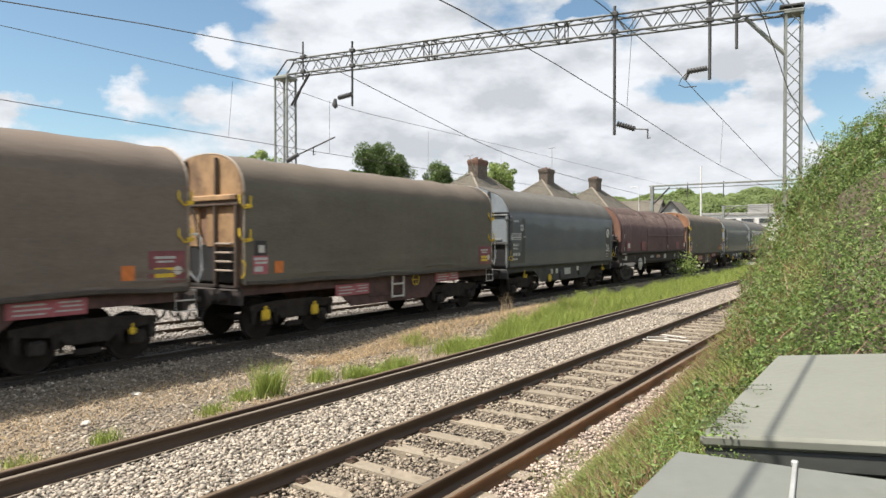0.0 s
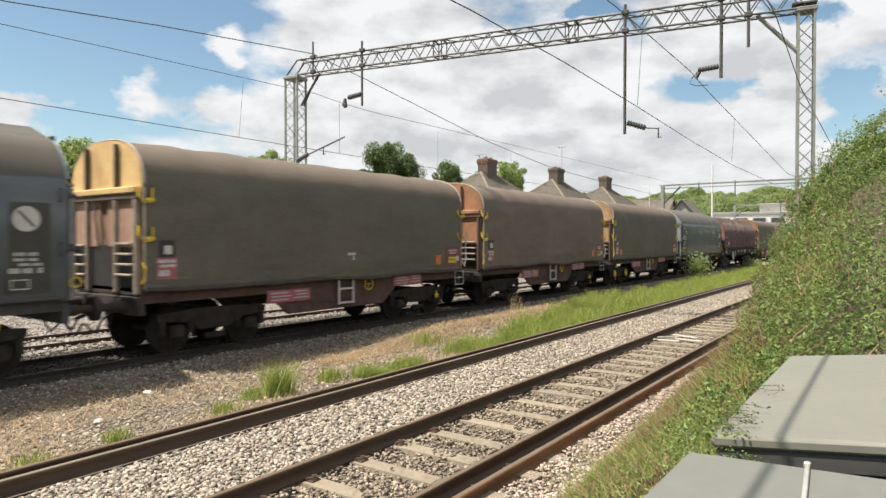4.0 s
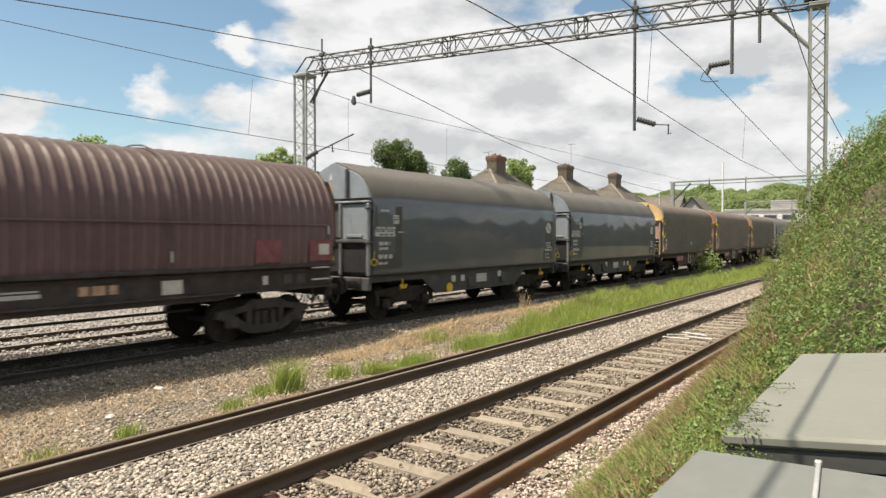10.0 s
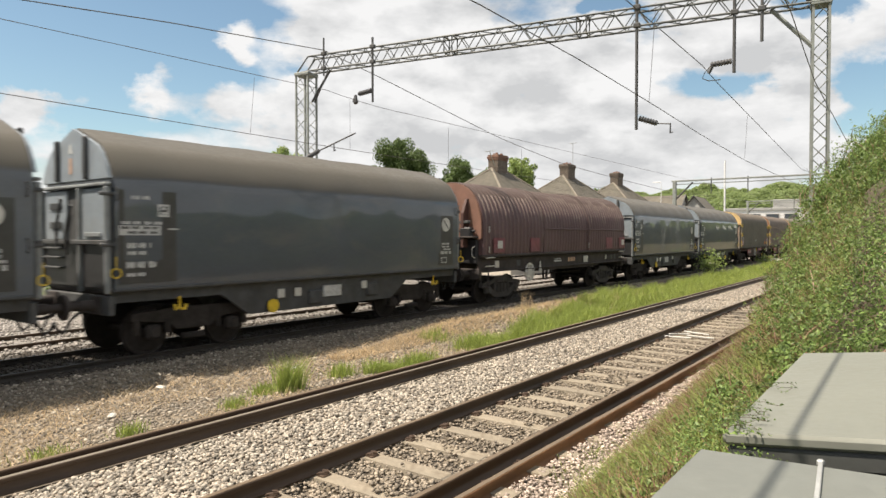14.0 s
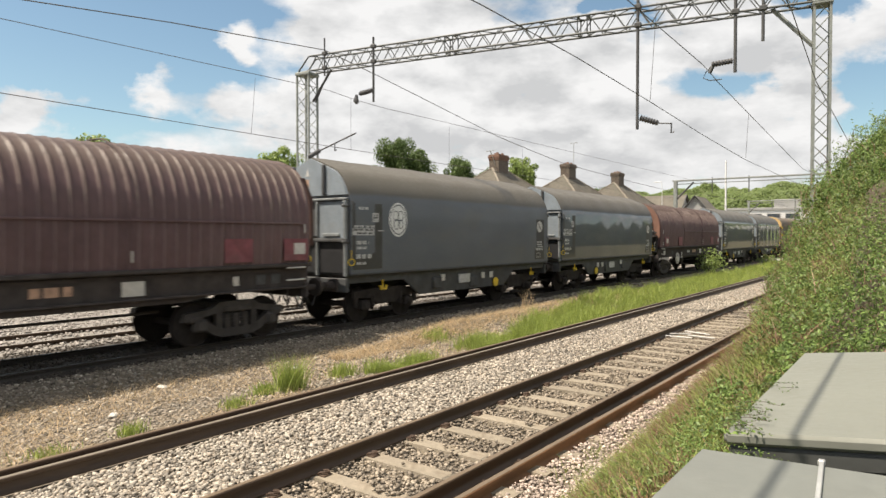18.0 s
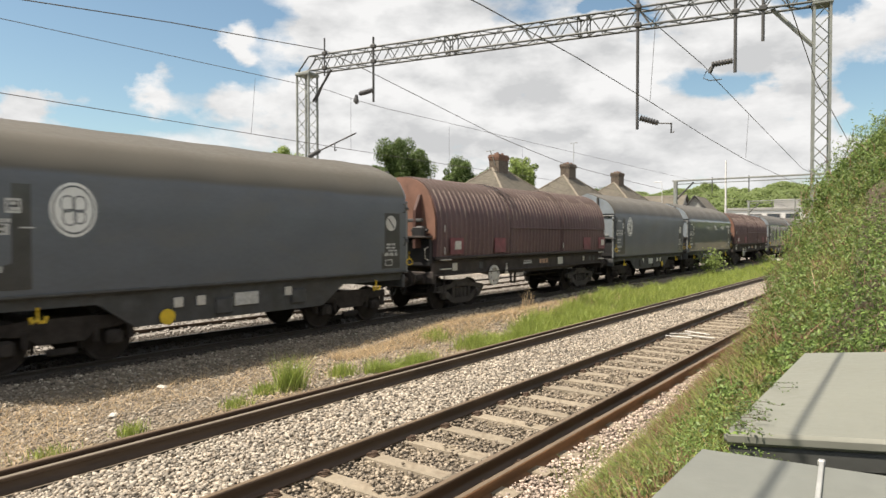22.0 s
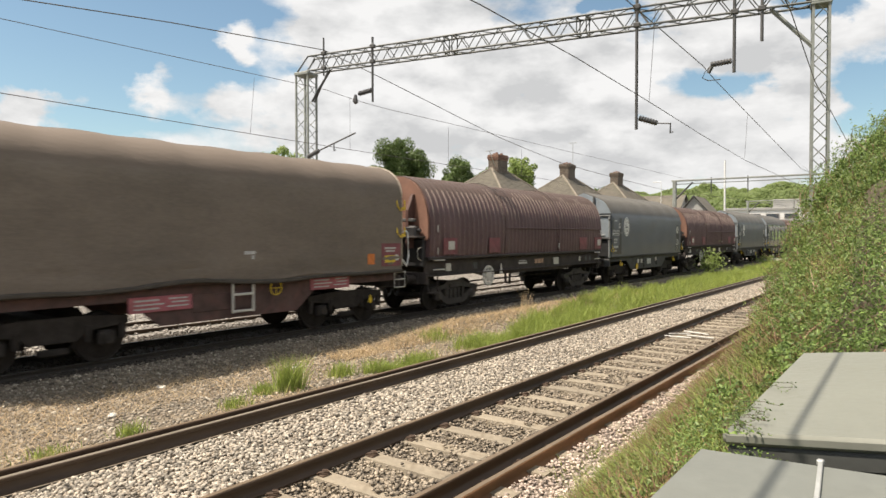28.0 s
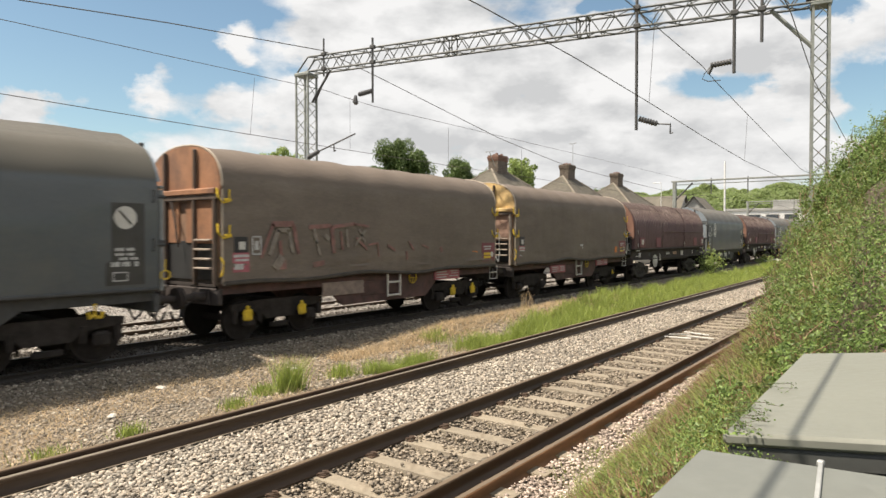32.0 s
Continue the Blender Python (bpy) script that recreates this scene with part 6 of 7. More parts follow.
def gabled(x, y, turn, w, d, eave, top, label):
    h = thing("gabled_house", label, "house", "houses beyond the railway", pose(x, y, 0, 0, 0, turn))
    part("wall", Shape().prism([(w / 2 - 0.3, -0.9), (w / 2 - 0.3, eave), (0, top - 0.15), (-w / 2 + 0.3, eave), (-w / 2 + 0.3, -0.9)], -d / 2, d / 2).mesh("wall", "grey_far"), h, "dull rendered wall")
    for k in (-1, 1):
        part("roof_slope", Shape().prism([(k * (w / 2 + 0.2), eave - 0.15), (k * (w / 2 + 0.2), eave), (0, top), (0, top - 0.2)], -d / 2 - 0.3, d / 2 + 0.3).mesh("roof_slope", "roof"), h, "brown tiled roof slope")
    part("bargeboard", Shape().path([(w / 2, -d / 2 - 0.32, eave - 0.05), (0, -d / 2 - 0.32, top), (-w / 2, -d / 2 - 0.32, eave - 0.05)], 0.09, 5).mesh("bargeboard", "dark_steel"), h)
    part("bargeboard", Shape().path([(w / 2, d / 2 + 0.32, eave - 0.05), (0, d / 2 + 0.32, top), (-w / 2, d / 2 + 0.32, eave - 0.05)], 0.09, 5).mesh("bargeboard", "dark_steel"), h)
    for y_ in (-d / 4, d / 4):
        win = part("window", Shape().box((w / 2 - 0.27, y_, eave - 1.2), (0.1, 1.6, 1.1), 0.01).mesh("window", "white_far"), h)
        part("pane", Shape().box((w / 2 - 0.22, y_, eave - 1.2), (0.04, 1.35, 0.9)).mesh("pane", "glass"), win)


gabled(-33.5, 99.5, 88, 8.0, 9.5, 4.5, 8.5, "distant house with a brown tiled gable roof")
gabled(-25.6, 96.0, 4, 6.2, 7.0, 4.3, 7.9, "small gabled house with a dark barge board")


def make_far_things():
    b = thing("white_depot", "long white clad depot building in the distance", "building", at=pose(-26, 146, 0, 0, 0, 10))
    part("wall", Shape().box((0, 0, 3.2), (14, 14, 8.6)).mesh("wall", "white_far"), b, "white clad wall")
    part("roof_edge", Shape().box((0, 0, 7.6), (14.4, 14.4, 0.5), 0.05).mesh("roof_edge", "grey_far"), b)
    part("canopy", Shape().box((-8.6, 1.0, 4.4), (6.0, 8.0, 2.4), 0.4).mesh("canopy", "white_far"), b, "lower white annexe")
    part("vent", Shape().box((3.8, -5.0, 8.6), (4.6, 2.2, 1.8), 0.05).mesh("vent", "grey_far"), b, "grey rooftop unit")
    for i in range(4):
        w = part("window", Shape().box((-5 + 3.2 * i, -7.05, 6.2), (2.4, 0.1, 1.0)).mesh("window", "grey_far"), b)
        part("pane", Shape().box((-5 + 3.2 * i, -7.1, 6.2), (2.1, 0.08, 0.8)).mesh("pane", "glass"), w)
    bridge = thing("road_bridge", "grey concrete road bridge across the tracks in the distance", "bridge", at=(0, 158, 0))
    part("deck", Shape().box((-10, 0, 5.6), (44, 6, 1.3), 0.05).mesh("deck", "grey_far"), bridge)
    part("parapet", Shape().box((-10, -3.0, 6.8), (44, 0.3, 1.2), 0.03).mesh("parapet", "white_far"), bridge, "pale parapet")
    for x in (-31, -9, 11):
        part("pier", Shape().box((x, 0, 2.2), (1.2, 5, 6.2), 0.05).mesh("pier", "grey_far"), bridge)
    for x, y, z, r in ((-27.1, 117.3, 15.2, 0.20), (-29.3, 90.6, 9.8, 0.06)):
        p = thing("lamp_post", "tall white lamp post far beyond the train", "street lamp", "far lamp posts", (x, y, 0))
        part("post", Shape().rod((0, 0, -0.9), (0, 0, z), r, 10, r * 0.6).mesh("post", "white_far", True), p)
        if r < 0.15:
            part("lamp_head", Shape().box((-0.6, 0, z + 0.05), (1.1, 0.22, 0.10), 0.04).mesh("lamp_head", "white_far"), p)
    t = thing("plastic_sheet", "crumpled white sheet lying by the track", "rubbish", at=pose(-10.6, 66, -0.2))
    s = Shape()
    for i in range(5):
        s.box((0.4 * i - 0.8, 0.3 * math.sin(i * 2), 0.2 + 0.1 * (i % 2)), (0.8, 0.7, 0.35), 0.12, Matrix.Rotation(i * 1.1, 4, "Z"))
    part("sheet", s.mesh("sheet", "white"), t)
    first = None
    for x, y, a in ((-4.75, 16.0, 6), (-4.55, 16.9, -4), (-4.85, 16.5, 55), (-4.3, 16.3, 10)):
        me = cached("plank", lambda: Shape().box((0, 0, 0), (0.62, 0.045, 0.035), 0.008).mesh("wooden_batten", "white"))
        if first is None:
            first = thing("wooden_batten", "pale wooden batten lying between the rails", "plank", "loose battens", pose(x, y, -0.13, 0, 0, a), me=me)
        else:
            copy_thing(first, pose(x, y, -0.125, 0, 3, a))


make_far_things()


# ---- plants and stones ----
rng = np.random.default_rng(7)


def mesh_from(v, faces, mat):
    """A mesh from an array of corners and an array of equal faces."""
    me = bpy.data.meshes.new(mat)
    n, k = faces.shape
    me.vertices.add(len(v))
    me.vertices.foreach_set("co", np.ascontiguousarray(v, np.float32).ravel())
    me.loops.add(n * k)
    me.loops.foreach_set("vertex_index", np.ascontiguousarray(faces, np.int32).ravel())
    me.polygons.add(n)
    me.polygons.foreach_set("loop_start", np.arange(0, n * k, k, dtype=np.int32))
    me.update(calc_edges=True)
    me.materials.append(MAT[mat])
    return me


def leaves(c, out, length, width, mat, droop=0.25):
    """One four-cornered folded leaf for each centre c, lying across its direction out."""
    n = len(c)
    d = rng.normal(size=(n, 3)) * 0.9 + out
    d /= np.linalg.norm(d, axis=1, keepdims=True)
    e = rng.normal(size=(n, 3))
    a = np.cross(d, e)
    a /= np.linalg.norm(a, axis=1, keepdims=True)
    b = np.cross(d, a)
    L = (length * rng.uniform(0.6, 1.35, n))[:, None]
    W = (width * rng.uniform(0.6, 1.35, n))[:, None]
    v = np.stack([c - a * L / 2, c + b * W / 2 + d * W * droop, c + a * L / 2, c - b * W / 2 + d * W * droop], 1).reshape(-1, 3)
    return mesh_from(v, np.arange(4 * n).reshape(n, 4), mat)


def blades(c, height, width, mat, lean=0.45):
    """One bent tapering blade of grass for each foot c."""
    n = len(c)
    a = rng.uniform(0, 2 * np.pi, n)
    side = np.stack([np.cos(a), np.sin(a), 0 * a], 1)
    tip = rng.normal(size=(n, 3)) * lean
    tip[:, 2] = 1
    h = (height * rng.uniform(0.45, 1.3, n))[:, None]
    w = (width * rng.uniform(0.7, 1.3, n))[:, None]
    mid = c + tip * [0.35, 0.35, 0.55] * h
    end = c + tip * h
    v = np.stack([c - side * w / 2, c + side * w / 2, mid + side * w * 0.4, mid - side * w * 0.4, end + side * w * 0.1, end - side * w * 0.1], 1).reshape(-1, 3)
    f = np.array([(0, 1, 2, 3), (3, 2, 4, 5)])
    return mesh_from(v, (np.arange(n)[:, None, None] * 6 + f[None]).reshape(-1, 4), mat)


def stones(c, size, mat, flat=0.7):
    """One angular broken stone for each centre c."""
    n = len(c)
    cube = np.array([(x, y, z) for x in (-1, 1) for y in (-1, 1) for z in (-1, 1)], float)
    v = cube[None] * rng.uniform(0.30, 1.0, (n, 8, 3)) * rng.uniform(0.55, 1.25, (n, 1, 3))
    q = rng.normal(size=(n, 4))
    q /= np.linalg.norm(q, axis=1, keepdims=True)
    w, x, y, z = q.T
    R = np.stack([1 - 2 * (y * y + z * z), 2 * (x * y - z * w), 2 * (x * z + y * w), 2 * (x * y + z * w), 1 - 2 * (x * x + z * z), 2 * (y * z - x * w),
                  2 * (x * z - y * w), 2 * (y * z + x * w), 1 - 2 * (x * x + y * y)], 1).reshape(n, 3, 3)
    s = (size * rng.uniform(0.55, 1.25, n))[:, None, None] * 0.5
    v = np.einsum("nij,nkj->nki", R, v * s) * [1, 1, flat] + c[:, None]
    f = np.array([(0, 1, 3, 2), (4, 6, 7, 5), (0, 4, 5, 1), (2, 3, 7, 6), (0, 2, 6, 4), (1, 5, 7, 3)])
    return mesh_from(v.reshape(-1, 3), (np.arange(n)[:, None, None] * 8 + f[None]).reshape(-1, 4), mat)


def stuff(name, label, category, me):
    return thing(name, label, category, me=me, kind="stuff")


def ground_z(x, y):
    return np.array([ground_height(a, b) for a, b in zip(x, y)])


def spread(n, x0, x1, y0, y1, near=1.6):
    """Places on a strip, thinning out with the distance along y."""
    k = rng.uniform(0, 1, n) ** near
    return rng.uniform(x0, x1, n), y0 + (y1 - y0) * k


def make_ballast():
    x, y = spread(50000, -7.0, -5.18, 1.5, 42)
    z = ground_z(x, y) + rng.uniform(-0.005, 0.035, len(x))
    x2, y2 = spread(21000, -5.05, -3.68, 1.5, 34)
    free = np.abs((y2 - 1.10 + 0.355) % 0.71 - 0.355) > 0.12
    strewn = np.array([noise.noise((a * 2.2, b * 2.2, 6.0)) for a, b in zip(x2, y2)]) > 0.22
    keep = free | (strewn & (rng.uniform(0, 1, len(x2)) < 0.6))
    x2, y2, free = x2[keep], y2[keep], free[keep]
    z2 = np.where(free, -0.198, -0.160) + rng.uniform(-0.005, 0.025, len(x2))
    x3, y3 = spread(30000, -3.28, -1.75, 1.5, 20, 1.3)
    z3 = ground_z(x3, y3) + rng.uniform(-0.01, 0.035, len(x3))
    stuff("ballast", "pale angular ballast stones between the rails", "ballast", stones(np.stack([x, y, z], 1)[:36000], 0.058, "stone"))
    stuff("ballast", "browner ballast stones between the rails", "ballast", stones(np.stack([x, y, z], 1)[36000:], 0.050, "stone_tan"))
    stuff("ballast", "small pinkish ballast stones at the foot of the bank", "ballast", stones(np.stack([x3, y3, z3], 1), 0.043, "stone_pink"))
    stuff("ballast", "brownish ballast packed between the concrete sleepers", "ballast", stones(np.stack([x2, y2, z2], 1), 0.050, "stone_bed"))
    x, y = spread(36000, -28, -15.1, 0, 70, 1.3)
    stuff("ballast", "bright ballast of the far line", "ballast", stones(np.stack([x, y, ground_z(x, y) + 0.02], 1), 0.085, "stone_pale"))
    x, y = spread(16000, -15.2, -11.9, 0, 45, 1.5)
    stuff("ballast", "gritty ballast along the freight line, darkened for the train's shade", "ballast", stones(np.stack([x, y, ground_z(x, y) + 0.01], 1), 0.06, "stone_shaded"))
    x, y = spread(56000, -12.0, -7.45, 1.5, 34, 1.8)
    c = np.stack([x, y, ground_z(x, y) + 0.006], 1)
    size = np.interp(y, [2, 12, 30], [0.040, 0.050, 0.08]) * rng.uniform(0.5, 1.5, len(x)) ** 1.3
    pale = rng.uniform(0, 1, len(x)) < 0.22
    stuff("gravel", "brown gravel on the cess between the lines", "gravel", stones(c[~pale], size[~pale], "pebble"))
    stuff("gravel", "paler chips strewn over the cess", "gravel", stones(c[pale], size[pale], "chip"))
    # the beds go on behind the camera's place
    for x0, x1, n, size, mat, lift in ((-7.0, -5.18, 9000, 0.06, "stone", 0.015), (-5.05, -3.68, 5000, 0.055, "pebble", 0.0), (-3.28, -1.9, 7000, 0.045, "stone_pink", 0.012), (-12.0, -7.45, 9000, 0.05, "pebble", 0.006), (-15.2, -11.9, 4000, 0.06, "stone_shaded", 0.01)):
        x, y = rng.uniform(x0, x1, n), rng.uniform(-11.5, 1.6, n)
        z = np.full(n, -0.2) if x0 == -5.05 else ground_z(x, y)
        stuff("ballast", "loose stones of the beds behind the cabinets", "ballast", stones(np.stack([x, y, z + lift], 1), size, mat))
    first = None
    me = cached("flat_stone", lambda: Shape().box((0, 0, 0), (0.16, 0.11, 0.05), 0.02).mesh("pale_stone", "white"))
    for x, y in ((-10.45, 5.95), (-9.4, 4.6), (-9.9, 8.4)):
        if first is None:
            first = thing("pale_stone", "pale flat stone lying on the gravel", "stone", "pale stones", pose(x, y, ground_height(x, y) + 0.03, 4, 6, 30), me=me)
        else:
            copy_thing(first, pose(x, y, ground_height(x, y) + 0.02, 0, 0, 100 * x))


make_ballast()


def make_grass():
    # the green strip along the near line, thickening with distance
    n = 72000
    y = 9.0 + 60 * rng.uniform(0, 1, n) ** 1.7
    left = np.interp(y, [9, 12, 15, 19, 26], [-8.2, -8.7, -9.1, -9.6, -10.6])
    x = rng.uniform(0, 1, n) ** 0.9 * (left + 7.5) - 7.5
    patch = np.array([noise.noise((a * 0.8, b * 0.45, 2.0)) for a, b in zip(x, y)])
    inside = (x + 7.5) / (left + 7.5)
    keep = patch - 0.9 * np.clip(inside - 0.6, 0, 1) * rng.uniform(0, 2, n) > np.interp(y, [9, 11, 14, 20, 70], [0.15, -0.05, -0.4, -0.8, -1])
    x, y = x[keep], y[keep]
    ragged = np.clip(1.0 + 1.3 * np.array([noise.noise((a * 1.9, b * 1.1, 12.0)) for a, b in zip(x, y)]), 0.35, 1.8)
    stuff("grass", "bright green grass strip beside the near line", "grass", blades(np.stack([x, y, ground_z(x, y) - 0.01], 1), ragged * np.interp(y, [9, 16, 60], [0.17, 0.27, 0.32]), np.interp(y, [9, 30, 60], [0.008, 0.016, 0.03]), "grass", 0.35))
    for tx, ty, r, n, h in ((-8.6, 7.2, 0.20, 420, 0.42), (-8.7, 6.75, 0.17, 260, 0.16), (-8.35, 5.95, 0.20, 240, 0.14), (-8.3, 4.3, 0.15, 160, 0.15), (-8.2, 3.25, 0.2, 140, 0.12),
                            (-8.7, 8.5, 0.22, 260, 0.20), (-8.4, 9.1, 0.26, 320, 0.20), (-8.2, 10.2, 0.3, 360, 0.2), (-9.6, 12.6, 0.35, 260, 0.22)):
        x, y = tx + rng.normal(0, r / 2, n), ty + rng.normal(0, r / 1.6, n)
        thing("grass_tuft", "small tuft of green grass growing in the gravel", "grass tuft", "grass tufts", kind="stuff", me=blades(np.stack([x, y, ground_z(x, y) - 0.01], 1), h * 1.15, 0.012, "grass", 0.3))
    x, y = spread(22000, -10.9, -7.5, 2.0, 34, 1.2)
    patch = np.array([noise.noise((a * 0.7, b * 0.5, 7.0)) for a, b in zip(x, y)])
    x, y = x[patch + 0.35 * (x < -9.2) > 0.05], y[patch + 0.35 * (x < -9.2) > 0.05]
    stuff("dry_grass", "dry straw scattered over the gravel", "dry grass", blades(np.stack([x, y, ground_z(x, y) + 0.005], 1), 0.12, 0.006, "grass_dry", 1.8))
    x, y = rng.uniform(-10.9, -8.7, 26000), 9.5 + 20 * rng.uniform(0, 1, 26000) ** 1.2
    near = np.interp(y, [9, 13, 30], [0.3, 0.42, 0.6]) * (1 + 0.6 * np.array([noise.noise((a * 1.4, b * 0.9, 3.0)) for a, b in zip(x, y)]))
    ok = np.abs(x + 9.95 + 0.025 * (y - 14)) < near
    x, y = x[ok], y[ok]
    stuff("dry_grass", "flattened straw-coloured dead grass on the heap", "dry grass", blades(np.stack([x, y, ground_z(x, y) - 0.005], 1), 0.13, 0.009, "grass_dry", 1.3))
    x, y = -10.4 + rng.normal(0, 0.12, 34), 18.5 + rng.normal(0, 0.35, 34)
    thing("weed_clump", "tall dry weed stalks beside the freight line", "weeds", me=blades(np.stack([x, y, ground_z(x, y)], 1), 0.55, 0.012, "grass_dry", 0.25))


make_grass()


# ---- hedge and bank ----
def plants_top(x, y):
    """Height of the plants' upper surface over the bank."""
    xs = [-3.0, -2.6, -2.2, -1.8, -1.4, -1.0, -0.5, 0.5, 3.0]
    rows = [(0.0, [-0.3, -0.2, 0.05, 0.35, 0.65, 0.9, 0.9, 0.9, 0.9]),
            (4.5, [-0.3, -0.10, 0.22, 0.55, 0.9, 1.25, 1.45, 1.5, 1.5]),
            (6.5, [-0.3, -0.14, 0.28, 0.70, 1.15, 1.6, 1.85, 2.2, 2.2]),
            (8.5, [-0.3, -0.06, 0.46, 0.92, 1.4, 1.9, 2.3, 2.8, 2.9]),
            (10.5, [-0.3, 0.15, 0.68, 1.12, 1.8, 2.45, 3.15, 3.75, 3.9]),
            (12.0, [-0.3, 0.10, 0.80, 1.75, 3.05, 3.65, 4.1, 4.5, 4.7]),
            (18.0, [-0.3, -0.3, 0.3, 1.1, 2.3, 3.2, 3.8, 4.2, 4.4]),
            (45.0, [-0.3, -0.3, 0.3, 1.1, 2.3, 3.2, 3.8, 4.2, 4.4])]
    table = np.array([np.interp(x, xs, z) for _, z in rows])
    k = np.clip(np.searchsorted([r[0] for r in rows], y) - 1, 0, len(rows) - 2)
    y0 = np.array([r[0] for r in rows])
    f = np.clip((y - y0[k]) / (y0[k + 1] - y0[k]), 0, 1)
    a = np.take_along_axis(table, k[None], 0)[0]
    b = np.take_along_axis(table, k[None] + 1, 0)[0]
    return a + (b - a) * f


def make_hedge():
    # rounded billows of growth lie over one another; leaves cover the outside of each
    bx, by = spread(2300, -2.75, 2.6, 4.6, 30, 1.6)
    bz = plants_top(bx, by)
    ok = (bz > 0.55) & ~((bx > -0.9) & (by < 4.6)) & (bz > np.where(bx > -1.1, 0.9, np.interp(by, [5, 8, 10, 12], [1.8, 1.5, 1.1, 0.7])))
    bx, by, bz = bx[ok], by[ok], bz[ok]
    br = np.interp(by, [5, 9, 14, 30], [0.16, 0.22, 0.32, 0.42]) * rng.uniform(0.65, 1.45, len(bx)) * np.interp(bz, [0.5, 2.0], [0.6, 1.0])
    ball = np.stack([bx, by, bz - 0.55 * br + 0.06 * rng.normal(size=len(bx))], 1)
    share = br ** 1.6 / np.maximum(by, 5) ** 0.7
    which = rng.choice(len(br), 350000, p=share / share.sum())
    g = rng.normal(size=(len(which), 3)) + [-0.45, -0.55, 0.45]
    g /= np.linalg.norm(g, axis=1, keepdims=True)
    c = ball[which] + g * (br[which] * rng.uniform(0.62, 1.10, len(which)) ** 0.6)[:, None]
    free = np.ones(len(c), bool)
    for o, r in zip(ball, br):
        near = np.abs(c[:, 1] - o[1]) < 0.8 * r
        free[near] &= ((c[near] - o) ** 2).sum(1) > (0.72 * r) ** 2
    free &= ~((c[:, 0] > -0.62) & (c[:, 1] < 4.25))
    c, g = c[free], g[free] * 1.1 + [0, 0, 0.25]
    x, y, z = c.T
    h = thing("hedge", "dense overgrown green hedge beside the line", "hedge")
    far = y > 13
    dark = (rng.uniform(0, 1, len(c)) < 0.30) & ~far
    part("foliage", leaves(c[~far & ~dark], g[~far & ~dark], 0.044, 0.014, "leaf_mid"), h, kind="stuff")
    part("foliage", leaves(c[dark], g[dark], 0.040, 0.018, "leaf_dark"), h, kind="stuff")
    part("foliage", leaves(c[far], g[far], 0.078, 0.048, "leaf_mid"), h, kind="stuff")
    pick = rng.uniform(0, 1, len(c)) < 0.06
    part("young_foliage", leaves(c[pick] + rng.normal(0, 0.05, (pick.sum(), 3)), g[pick], 0.044, 0.014, "leaf_young"), h, "paler young leaves", kind="stuff")
    # bare brown growth along its rim and crown
    rim = (rng.uniform(0, 1, len(c)) < np.interp(x, [-2.4, -1.7, -0.8], [0.20, 0.09, 0.02])) & (z > 0.9)
    part("bare_growth", blades(c[rim] - [0, 0, 0.10], 0.20, 0.008, "leaf_brown", 0.8), h, "bare brown twigs", kind="stuff")
    # leafy shoots that stand out of its surface
    tip = (rng.uniform(0, 1, len(c)) < 0.009) & (y > 7) & (y < 16)
    q = np.linspace(0, 1, 9)
    lean = rng.normal(0, 0.35, (tip.sum(), 1, 3)) + [-0.25, -0.1, 0.9]
    p = (c[tip][:, None, :] + lean * (q * rng.uniform(0.10, 0.32, (tip.sum(), 1)))[:, :, None]).reshape(-1, 3)
    part("foliage", leaves(p + rng.normal(0, 0.018, p.shape), np.array([-0.45, -0.45, 0.75]), 0.05, 0.018, "leaf_young"), h, kind="stuff")
    trunk = Shape()
    for i in range(26):
        a = Vector((rng.uniform(0.4, 2.6), rng.uniform(10, 28), 0.4))
        for k in range(3):
            b = a + Vector((rng.uniform(-0.4, 0.4), rng.uniform(-0.4, 0.4), rng.uniform(1.2, 2.2)))
            trunk.rod(a, b, 0.05, 6, 0.02)
    part("stems", trunk.mesh("stems", "bark"), h, "woody hedge stems")
    # dark brown sheet for the shade between the leaves; it stops the light
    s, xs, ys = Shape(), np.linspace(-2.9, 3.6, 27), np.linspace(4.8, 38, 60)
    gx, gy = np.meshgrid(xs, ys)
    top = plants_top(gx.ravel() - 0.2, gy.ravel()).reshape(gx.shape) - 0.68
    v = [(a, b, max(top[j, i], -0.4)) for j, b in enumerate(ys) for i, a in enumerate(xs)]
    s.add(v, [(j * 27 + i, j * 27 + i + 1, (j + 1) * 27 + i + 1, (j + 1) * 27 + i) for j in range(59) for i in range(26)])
    part("branch_core", s.mesh("branch_core", "twig"), h, "dark sheet standing for the shade inside the hedge")
    # rough grass and weeds on the bank
    x, y = spread(110000, -3.0, -0.60, 2.2, 11.5, 1.1)
    z = plants_top(x, y)
    edge = np.array([noise.noise((a * 0.9, b * 1.3, 11.0)) + 0.5 * noise.noise((a * 3.0, b * 3.0, 13.0)) for a, b in zip(x, y)])
    low = np.interp(y, [2, 7, 9, 11.5], [1.0, 1.0, 0.55, 0.1]) * np.interp(x, [-2.2, -1.2, -0.6], [1.0, 0.8, 0.45])
    ok = (z > -0.05 + 0.34 * edge) & (rng.uniform(0, 1, len(x)) < low)
    x, y, z = x[ok], y[ok], z[ok]
    c = np.stack([x, y, z - 0.06], 1)
    patch = np.array([noise.noise((a * 1.5, b * 1.5, 8.0)) for a, b in zip(x, y)])
    brown = rng.uniform(0, 1, len(c)) < np.clip(np.interp(x, [-2.9, -2.3, -1.5], [0.46, 0.36, 0.26]) + patch * 0.8, 0.02, 0.9)
    tall = np.interp(y, [2.2, 4.5, 7], [0.5, 0.8, 1.0])
